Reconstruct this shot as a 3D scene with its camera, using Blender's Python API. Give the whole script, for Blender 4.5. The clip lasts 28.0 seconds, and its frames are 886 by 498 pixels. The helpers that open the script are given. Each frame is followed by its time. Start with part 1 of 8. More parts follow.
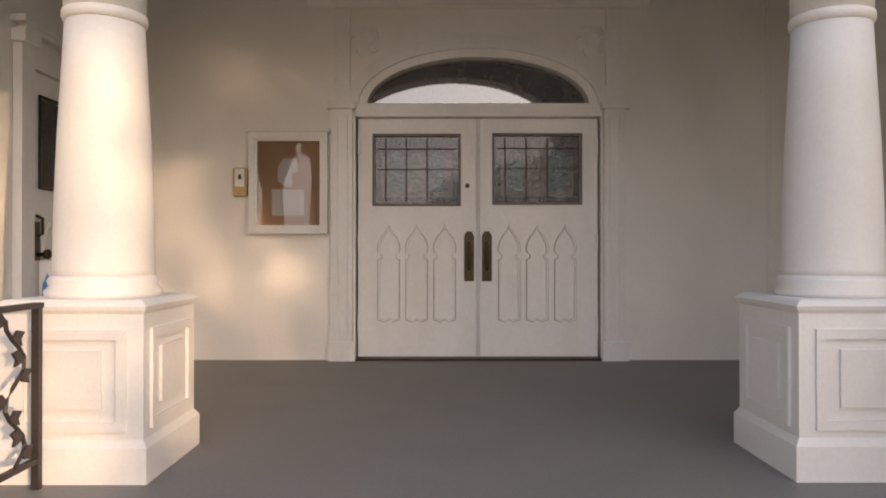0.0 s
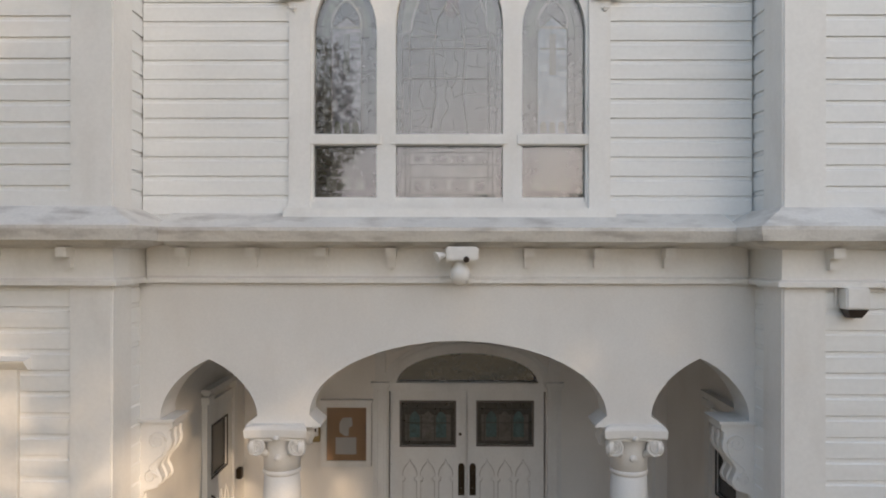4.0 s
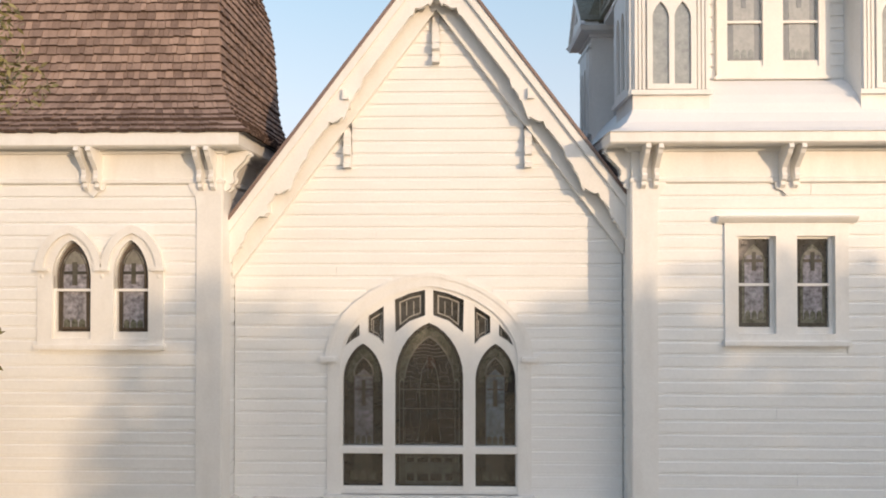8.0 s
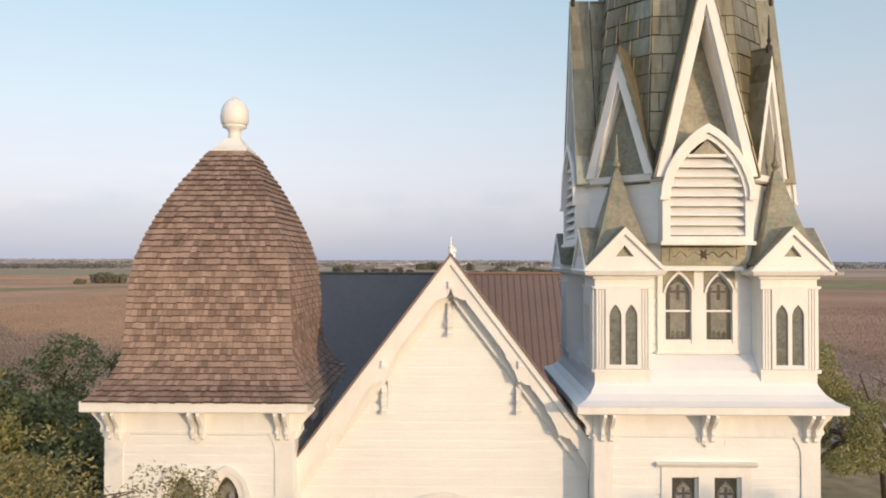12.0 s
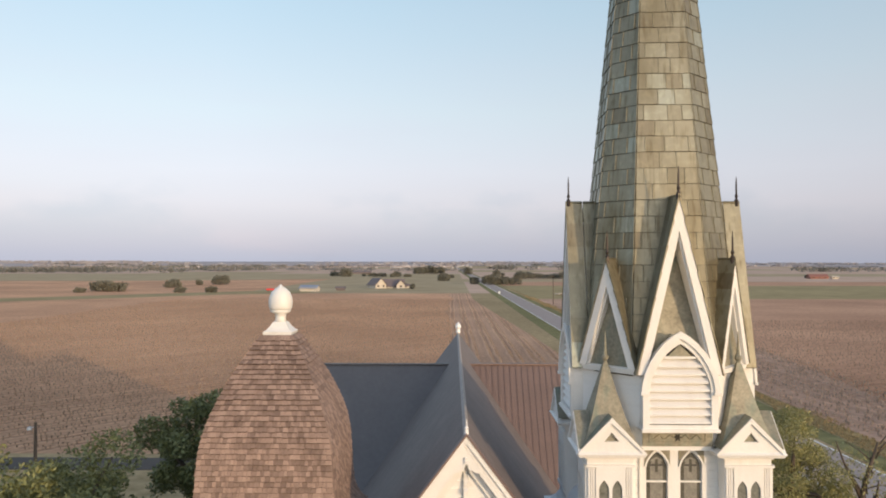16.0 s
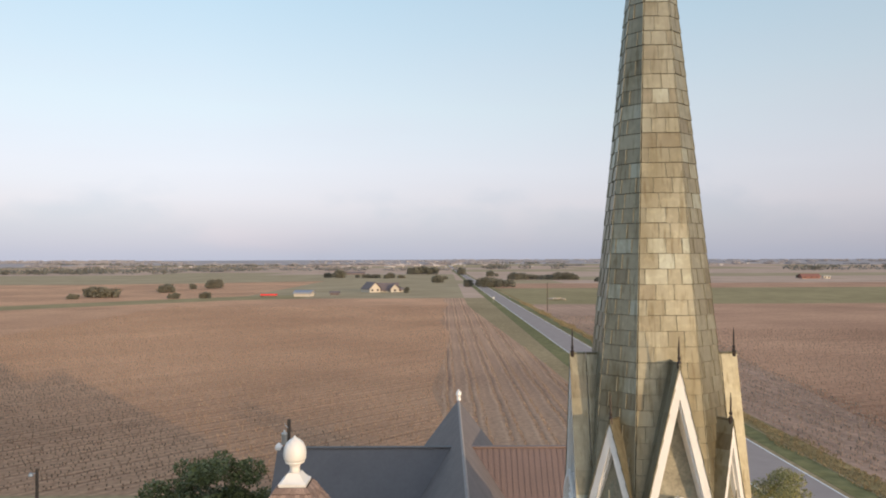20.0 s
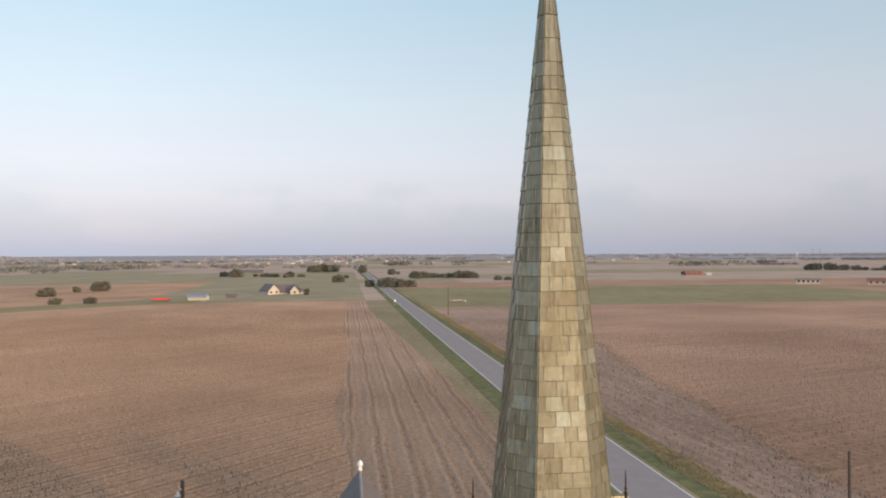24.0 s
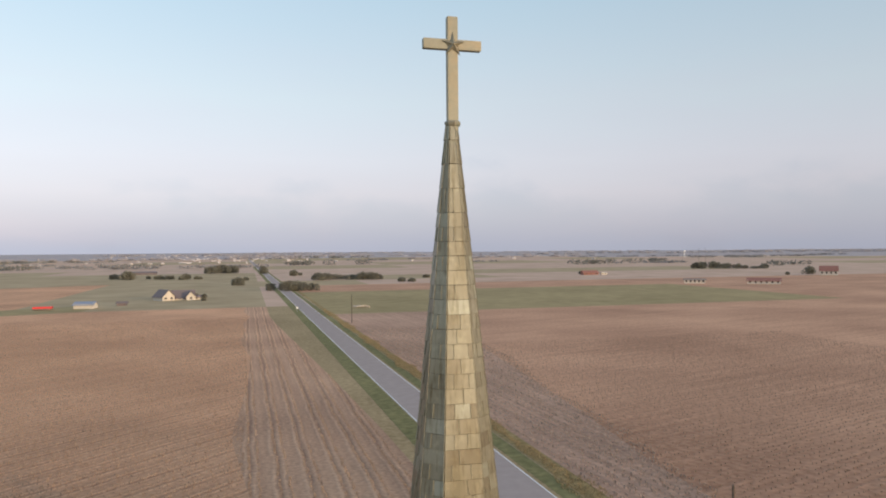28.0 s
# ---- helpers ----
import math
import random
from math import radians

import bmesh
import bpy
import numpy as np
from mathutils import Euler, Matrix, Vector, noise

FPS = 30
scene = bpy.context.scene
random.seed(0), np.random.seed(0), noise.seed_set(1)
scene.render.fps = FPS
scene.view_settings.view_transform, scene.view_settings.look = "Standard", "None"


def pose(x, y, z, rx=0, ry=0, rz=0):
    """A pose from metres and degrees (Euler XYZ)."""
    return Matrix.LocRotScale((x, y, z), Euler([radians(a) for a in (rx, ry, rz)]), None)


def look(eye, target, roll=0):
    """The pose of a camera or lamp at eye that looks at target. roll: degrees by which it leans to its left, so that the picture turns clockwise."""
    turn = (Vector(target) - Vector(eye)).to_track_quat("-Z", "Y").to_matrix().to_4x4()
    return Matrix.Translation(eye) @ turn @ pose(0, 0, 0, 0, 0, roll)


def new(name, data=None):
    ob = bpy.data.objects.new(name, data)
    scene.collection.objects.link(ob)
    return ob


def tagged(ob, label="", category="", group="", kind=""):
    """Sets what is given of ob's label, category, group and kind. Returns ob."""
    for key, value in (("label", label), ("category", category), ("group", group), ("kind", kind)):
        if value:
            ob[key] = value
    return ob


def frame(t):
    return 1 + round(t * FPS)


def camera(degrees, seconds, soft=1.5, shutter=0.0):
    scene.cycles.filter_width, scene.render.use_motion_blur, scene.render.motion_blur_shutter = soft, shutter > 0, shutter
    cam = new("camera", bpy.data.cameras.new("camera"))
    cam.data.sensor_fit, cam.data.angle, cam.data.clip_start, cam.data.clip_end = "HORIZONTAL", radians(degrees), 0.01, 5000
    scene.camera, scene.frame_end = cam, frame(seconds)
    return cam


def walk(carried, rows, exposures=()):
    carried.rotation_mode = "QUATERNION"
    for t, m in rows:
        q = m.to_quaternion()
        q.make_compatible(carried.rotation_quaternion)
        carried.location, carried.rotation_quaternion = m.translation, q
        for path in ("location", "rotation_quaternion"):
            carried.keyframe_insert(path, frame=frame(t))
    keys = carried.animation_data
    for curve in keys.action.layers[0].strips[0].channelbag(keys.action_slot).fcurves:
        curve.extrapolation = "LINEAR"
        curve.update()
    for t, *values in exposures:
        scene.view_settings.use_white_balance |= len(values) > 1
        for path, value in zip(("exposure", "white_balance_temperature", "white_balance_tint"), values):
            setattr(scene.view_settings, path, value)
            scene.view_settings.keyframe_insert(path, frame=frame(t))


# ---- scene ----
cam = camera(63.2, 28.0, soft=1.9)
METRES, EYE, TILT, LEAN, TURN = 32.0, 2.0, 0.3, 0.0, 0.0
ROWS = [
    (0.0, 0.0, 0.0, 0.0, 0.0, 0.0, -0.0),
    (0.5, 0.0, -0.0118, 0.0032, 0.06, -0.01, -0.01),
    (1.0, 0.0002, -0.0238, 0.007, 0.18, -0.07, -0.02),
    (1.5, -0.0001, -0.036, 0.0159, 0.21, -0.09, -0.06),
    (2.0, 0.0001, -0.0489, 0.0308, 0.26, -0.14, -0.1),
    (2.5, 0.0011, -0.0629, 0.0464, 0.38, -0.18, -0.05),
    (3.0, 0.0019, -0.0774, 0.0622, 0.4, -0.27, -0.07),
    (3.5, 0.0024, -0.0918, 0.0782, 0.47, -0.26, -0.1),
    (4.0, 0.0019, -0.1065, 0.094, 0.53, -0.21, -0.11),
    (4.5, 0.0018, -0.1209, 0.1082, 0.51, -0.27, -0.11),
    (6.5, 0.0108, -0.178, 0.1628, 1.29, 0.19, 0.02),
    (7.0, 0.0119, -0.1927, 0.1761, 1.2, 0.61, 0.07),
    (7.5, 0.0132, -0.2071, 0.1926, 1.19, 0.43, 0.06),
    (8.0, 0.0151, -0.2206, 0.2084, 1.33, 0.49, 0.01),
    (8.5, 0.0146, -0.2346, 0.2233, 1.12, 0.68, 0.01),
    (9.0, 0.0145, -0.2482, 0.239, 1.06, 0.73, -0.01),
    (9.5, 0.0143, -0.2624, 0.2554, 1.09, 0.66, -0.04),
    (10.0, 0.0133, -0.2766, 0.2714, 1.06, 0.71, -0.05),
    (10.5, 0.0122, -0.2904, 0.2881, 1.03, 0.71, -0.05),
    (11.0, 0.0108, -0.3036, 0.3049, 0.95, 0.71, -0.05),
    (11.5, 0.0092, -0.3169, 0.3222, 0.95, 0.61, -0.07),
    (12.0, 0.0075, -0.33, 0.3389, 0.96, 0.58, -0.09),
    (12.5, 0.0056, -0.3426, 0.3556, 0.96, 0.56, -0.1),
    (14.5, -0.0014, -0.3889, 0.4176, 0.84, 0.63, -0.07),
    (15.0, -0.0026, -0.3983, 0.4322, 0.78, 0.68, -0.04),
    (15.5, -0.0038, -0.406, 0.4473, 0.74, 0.64, -0.04),
    (16.0, -0.0049, -0.4123, 0.4624, 0.73, 0.63, -0.02),
    (16.5, -0.0063, -0.4176, 0.4774, 0.7, 0.59, 0.0),
    (17.0, -0.0079, -0.4223, 0.4924, 0.66, 0.58, 0.04),
    (17.5, -0.0093, -0.4261, 0.5075, 0.63, 0.57, 0.08),
    (18.0, -0.0109, -0.4293, 0.5225, 0.6, 0.54, 0.1),
    (18.5, -0.0127, -0.4316, 0.5375, 0.52, 0.51, 0.12),
    (19.0, -0.0143, -0.433, 0.5528, 0.43, 0.48, 0.2),
    (19.5, -0.0153, -0.433, 0.5677, 0.33, 0.46, 0.22),
    (20.0, -0.0161, -0.4322, 0.5824, 0.2, 0.42, 0.25),
    (20.5, -0.0165, -0.4318, 0.5976, 0.01, 0.36, 0.27),
    (21.0, -0.0167, -0.4316, 0.6129, -0.27, 0.29, 0.26),
    (21.5, -0.0168, -0.4313, 0.6278, -1.5, 0.21, 0.23),
    (23.5, -0.0158, -0.4306, 0.6909, -6.28, -0.01, 0.28),
    (24.0, -0.0154, -0.4294, 0.7071, -7.63, -0.06, 0.3),
    (24.5, -0.0152, -0.4283, 0.7231, -9.2, -0.12, 0.3),
    (25.0, -0.015, -0.427, 0.739, -10.82, -0.18, 0.33),
    (25.5, -0.0147, -0.426, 0.7546, -11.94, -0.22, 0.33),
    (26.0, -0.0142, -0.4243, 0.7701, -12.94, -0.25, 0.34),
    (26.5, -0.0137, -0.4224, 0.7854, -13.9, -0.29, 0.36),
    (27.0, -0.013, -0.42, 0.8003, -14.76, -0.32, 0.35),
    (27.5, -0.0124, -0.4179, 0.8154, -15.11, -0.34, 0.36),
    (28.0, -0.0122, -0.4167, 0.8306, -15.27, -0.35, 0.38),
]
EXPOSURES = [(0.0, 0.92, 6750, 17), (0.6, 0.55, 6900, 18), (1.0, 0.36, 7050, 18), (1.5, 0.27, 6850, 18), (2.0, 0.33, 6650, 16), (3.0, 0.27, 6300, 12), (4.0, 0.31, 6150, 10), (7.0, 0.18, 6250, 11), (10.0, 0.04, 6400, 10), (14.0, 0.05, 6500, 9), (28.0, 0.08, 6500, 9)]
walk(cam, [(t, pose(0, 0, EYE, TILT, LEAN, TURN) @ pose(METRES * x, METRES * y, METRES * z, 90 + pitch, roll, yaw)) for t, x, y, z, yaw, pitch, roll in ROWS], EXPOSURES)

# ---- daylight: a low sun behind the camera and to its right ----
SUN_SIDE, SUN_HEIGHT = 37.5, 6.3
world = bpy.data.worlds.new("sky")
scene.world = world
world.use_nodes = True
wn = world.node_tree.nodes
sky = wn.new("ShaderNodeTexSky")
sky.sky_type = "NISHITA"
sky.sun_disc = False
sky.sun_elevation = radians(SUN_HEIGHT)
sky.sun_rotation = radians(180 - SUN_SIDE)
sky.altitude = 200
sky.air_density, sky.dust_density, sky.ozone_density = 1.0, 2.0, 1.5
wl = world.node_tree.links
# evening haze: lavender at the horizon, pale above, blue overhead; the clear sky's own glow is added to it
way = wn.new("ShaderNodeTexCoord")
split = wn.new("ShaderNodeSeparateXYZ")
wl.new(way.outputs["Generated"], split.inputs["Vector"])
ramp = wn.new("ShaderNodeValToRGB")
wl.new(split.outputs["Z"], ramp.inputs["Fac"])
HAZE = [(0.0, (0.42, 0.445, 0.56)), (0.04, (0.52, 0.515, 0.64)), (0.075, (0.63, 0.595, 0.7)), (0.12, (0.66, 0.645, 0.735)), (0.2, (0.605, 0.665, 0.73)), (0.33, (0.47, 0.605, 0.71)), (0.6, (0.25, 0.37, 0.52)), (1.0, (0.15, 0.23, 0.38))]
while len(ramp.color_ramp.elements) < len(HAZE):
    ramp.color_ramp.elements.new(0.5)
for e, (at, c) in zip(ramp.color_ramp.elements, HAZE):
    e.position, e.color = at, (*c, 1)
glow = wn.new("ShaderNodeMix")
glow.data_type, glow.blend_type = "RGBA", "ADD"
glow.clamp_result = False
glow.inputs["Factor"].default_value = 0.055
# thin rosy cloud low down, and a sky that deepens away to the east
veil = wn.new("ShaderNodeTexNoise")
stretch = wn.new("ShaderNodeMapping")
stretch.inputs["Scale"].default_value = (3.0, 3.0, 16.0)
wl.new(way.outputs["Generated"], stretch.inputs["Vector"])
wl.new(stretch.outputs["Vector"], veil.inputs["Vector"])
veil.inputs["Scale"].default_value, veil.inputs["Detail"].default_value = 1.0, 5
thin = wn.new("ShaderNodeMapRange")
thin.inputs["From Min"].default_value, thin.inputs["From Max"].default_value = 0.42, 0.72
thin.inputs["To Max"].default_value = 0.4
wl.new(veil.outputs["Fac"], thin.inputs["Value"])
low = wn.new("ShaderNodeMapRange")
low.inputs["From Min"].default_value, low.inputs["From Max"].default_value = 0.03, 0.28
low.inputs["To Min"].default_value, low.inputs["To Max"].default_value = 1.0, 0.15
wl.new(split.outputs["Z"], low.inputs["Value"])
both = wn.new("ShaderNodeMath")
both.operation = "MULTIPLY"
wl.new(thin.outputs["Result"], both.inputs[0])
wl.new(low.outputs["Result"], both.inputs[1])
cloud = wn.new("ShaderNodeMix")
cloud.data_type = "RGBA"
cloud.inputs["B"].default_value = (0.62, 0.565, 0.66, 1)
wl.new(both.outputs[0], cloud.inputs["Factor"])
wl.new(ramp.outputs["Color"], cloud.inputs["A"])
east = wn.new("ShaderNodeMapRange")
east.inputs["From Min"].default_value, east.inputs["From Max"].default_value = -0.3, 0.7
east.inputs["To Min"].default_value, east.inputs["To Max"].default_value = 1.02, 0.76
wl.new(split.outputs["X"], east.inputs["Value"])
deep = wn.new("ShaderNodeVectorMath")
deep.operation = "SCALE"
# a low bank of blue-grey cloud with an uneven top over the plain
flat = wn.new("ShaderNodeMapping")
flat.inputs["Scale"].default_value = (4.5, 4.5, 9.0)
wl.new(way.outputs["Generated"], flat.inputs["Vector"])
crest = wn.new("ShaderNodeTexNoise")
crest.inputs["Scale"].default_value, crest.inputs["Detail"].default_value = 1.0, 6
wl.new(flat.outputs["Vector"], crest.inputs["Vector"])
top = wn.new("ShaderNodeMath")
top.operation = "MULTIPLY_ADD"
top.inputs[1].default_value, top.inputs[2].default_value = 0.34, -0.1
wl.new(crest.outputs["Fac"], top.inputs[0])
under = wn.new("ShaderNodeMath")
under.operation = "SUBTRACT"
wl.new(top.outputs[0], under.inputs[0])
wl.new(split.outputs["Z"], under.inputs[1])
dense = wn.new("ShaderNodeMapRange")
dense.interpolation_type = "SMOOTHSTEP"
dense.inputs["From Min"].default_value, dense.inputs["From Max"].default_value = -0.015, 0.05
dense.inputs["To Max"].default_value = 0.6
wl.new(under.outputs[0], dense.inputs["Value"])
bank = wn.new("ShaderNodeMix")
bank.data_type = "RGBA"
bank.inputs["B"].default_value = (0.46, 0.49, 0.62, 1)
wl.new(dense.outputs["Result"], bank.inputs["Factor"])
wl.new(cloud.outputs["Result"], bank.inputs["A"])
wl.new(bank.outputs["Result"], deep.inputs[0])
wl.new(east.outputs["Result"], deep.inputs["Scale"])
# the wide evening glow on the side of the sun
west = wn.new("ShaderNodeMapRange")
west.interpolation_type = "SMOOTHSTEP"
west.inputs["From Min"].default_value, west.inputs["From Max"].default_value = 0.3, 1.0
toward = wn.new("ShaderNodeVectorMath")
toward.operation = "DOT_PRODUCT"
toward.inputs[1].default_value = (0.62, -0.78, 0.0)
wl.new(way.outputs["Generated"], toward.inputs[0])
wl.new(toward.outputs["Value"], west.inputs["Value"])
warm = wn.new("ShaderNodeVectorMath")
warm.operation = "SCALE"
warm.inputs[0].default_value = (1.15, 0.94, 0.77)
wl.new(west.outputs["Result"], warm.inputs["Scale"])
whole = wn.new("ShaderNodeVectorMath")
whole.operation = "ADD"
wl.new(deep.outputs["Vector"], whole.inputs[0])
wl.new(warm.outputs["Vector"], whole.inputs[1])
wl.new(whole.outputs["Vector"], glow.inputs["A"])
wl.new(sky.outputs["Color"], glow.inputs["B"])
wl.new(glow.outputs["Result"], wn["Background"].inputs["Color"])
wn["Background"].inputs["Strength"].default_value = 1.0
sun = new("sun", bpy.data.lights.new("sun", "SUN"))
sun.data.energy, sun.data.angle, sun.data.color = 2.4, radians(0.6), (1.0, 0.7, 0.425)
sx, sy = math.sin(radians(SUN_SIDE)), -math.cos(radians(SUN_SIDE))
sun.matrix_world = look((60 * sx, 60 * sy, 60 * math.tan(radians(SUN_HEIGHT))), (0, 0, 0))

# ---- building helpers ----
from mathutils.geometry import tessellate_polygon

XF = [Matrix.Identity(4)]          # where the part being built is turned to
rng = random.Random(7)


def thing(name, at, label, category, group="", kind=""):
    ob = new(name)
    ob.location = at
    ob.empty_display_size = 0.3
    return tagged(ob, label, category, group, kind)


def part(name, bm, mat, parent=None, label="", smooth=False):
    """Links a bmesh as one mesh object, under a thing or a part."""
    me = bpy.data.meshes.new(name)
    if XF[0] != Matrix.Identity(4):
        bm.transform(XF[0])
    bmesh.ops.recalc_face_normals(bm, faces=bm.faces)
    bm.to_mesh(me)
    bm.free()
    for m in (mat if isinstance(mat, (list, tuple)) else [mat]):
        me.materials.append(m)
    if smooth:
        me.shade_smooth()
    ob = new(name, me)
    if parent:
        hang(ob, parent)
    if label:
        ob["label"] = label
    return ob


def hang(ob, parent):
    """Parents ob, whose mesh lies in world places, to a thing (an Empty at its base) or to a part."""
    ob.parent = parent
    ob.matrix_parent_inverse = Matrix.Translation(-parent.location) if parent.type == "EMPTY" else Matrix.Identity(4)


def box(bm, x0, x1, y0, y1, z0, z1):
    v = [bm.verts.new(p) for p in ((x0, y0, z0), (x1, y0, z0), (x1, y1, z0), (x0, y1, z0), (x0, y0, z1), (x1, y0, z1), (x1, y1, z1), (x0, y1, z1))]
    for f in ((0, 3, 2, 1), (4, 5, 6, 7), (0, 1, 5, 4), (1, 2, 6, 5), (2, 3, 7, 6), (3, 0, 4, 7)):
        bm.faces.new([v[i] for i in f])
    return bm


def boxes(*rows):
    bm = bmesh.new()
    for r in rows:
        box(bm, *r)
    return bm


def soft_box(x0, x1, y0, y1, z0, z1, b=0.01, seg=2):
    bm = boxes((x0, x1, y0, y1, z0, z1))
    bmesh.ops.bevel(bm, geom=bm.edges[:], offset=b, segments=seg, affect="EDGES")
    return bm


def slab(loops, a, b, axis="y", bm=None):
    """A plate between a and b along an axis, with an outline and holes."""
    bm = bm or bmesh.new()
    put = {"y": lambda u, v, d: (u, d, v), "x": lambda u, v, d: (d, u, v), "z": lambda u, v, d: (u, v, d)}[axis]
    flat = [p for lp in loops for p in lp]
    tris = tessellate_polygon([[Vector((u, v, 0)) for u, v in lp] for lp in loops])
    va = [bm.verts.new(put(u, v, a)) for u, v in flat]
    vb = [bm.verts.new(put(u, v, b)) for u, v in flat]
    for t in tris:
        try:
            bm.faces.new([va[i] for i in t])
            bm.faces.new([vb[i] for i in reversed(t)])
        except ValueError:
            pass
    o = 0
    for lp in loops:
        n = len(lp)
        for i in range(n):
            j = (i + 1) % n
            bm.faces.new((va[o + i], va[o + j], vb[o + j], vb[o + i]))
        o += n
    return bm


def arch(x0, x1, zs, za, pt=0.5, n=14):
    """Points of an arch from its left spring to its right one; pt 0 is round, 1 a straight tip."""
    xc, w, h = (x0 + x1) / 2, (x1 - x0) / 2, za - zs
    out = []
    for i in range(n + 1):
        u = -math.cos(math.pi * i / n)
        out.append((xc + w * u, zs + h * ((1 - pt) * math.sqrt(max(0, 1 - u * u)) + pt * (1 - abs(u)))))
    return out


def lancet(x0, x1, z0, zs, za, pt=0.45, n=14):
    return [(x0, z0)] + arch(x0, x1, zs, za, pt, n) + [(x1, z0)]


def rect(x0, x1, z0, z1):
    return [(x0, z0), (x0, z1), (x1, z1), (x1, z0)]


def loft(rings, cap=True, bm=None):
    bm = bm or bmesh.new()
    vs = [[bm.verts.new(p) for p in r] for r in rings]
    for a, b in zip(vs, vs[1:]):
        n = len(a)
        for i in range(n):
            bm.faces.new((a[i], a[(i + 1) % n], b[(i + 1) % n], b[i]))
    if cap:
        bm.faces.new(vs[0][::-1])
        bm.faces.new(vs[-1])
    return bm


def ring(cx, cy, z, r, n=24, turn=0.0):
    return [(cx + r * math.cos(turn + 2 * math.pi * i / n), cy + r * math.sin(turn + 2 * math.pi * i / n), z) for i in range(n)]


def square(cx, cy, z, h):
    return [(cx - h, cy - h, z), (cx + h, cy - h, z), (cx + h, cy + h, z), (cx - h, cy + h, z)]


def lathe(profile, cx, cy, n=24, bm=None):
    return loft([ring(cx, cy, z, max(r, 0.001), n) for r, z in profile], True, bm)


def tube(pts, rad, n=8, bm=None):
    """A round bar along points; rad is one radius or one for each point."""
    bm = bm or bmesh.new()
    rings = []
    pts = [Vector(p) for p in pts]
    for i, p in enumerate(pts):
        d = (pts[min(i + 1, len(pts) - 1)] - pts[max(i - 1, 0)]).normalized()
        s = d.cross(Vector((0.31, 0.95, 0.05)) if abs(d.z) > 0.8 else Vector((0, 0, 1))).normalized()
        t = d.cross(s)
        r = rad[i] if isinstance(rad, (list, tuple)) else rad
        rings.append([p + (s * math.cos(2 * math.pi * k / n) + t * math.sin(2 * math.pi * k / n)) * r for k in range(n)])
    return loft(rings, True, bm)


def turned(cx, cy, quarter):
    """The turn that carries a front facing the camera to another side of a square tower."""
    return Matrix.Translation((cx, cy, 0)) @ Matrix.Rotation(radians(quarter), 4, "Z") @ Matrix.Translation((-cx, -cy, 0))


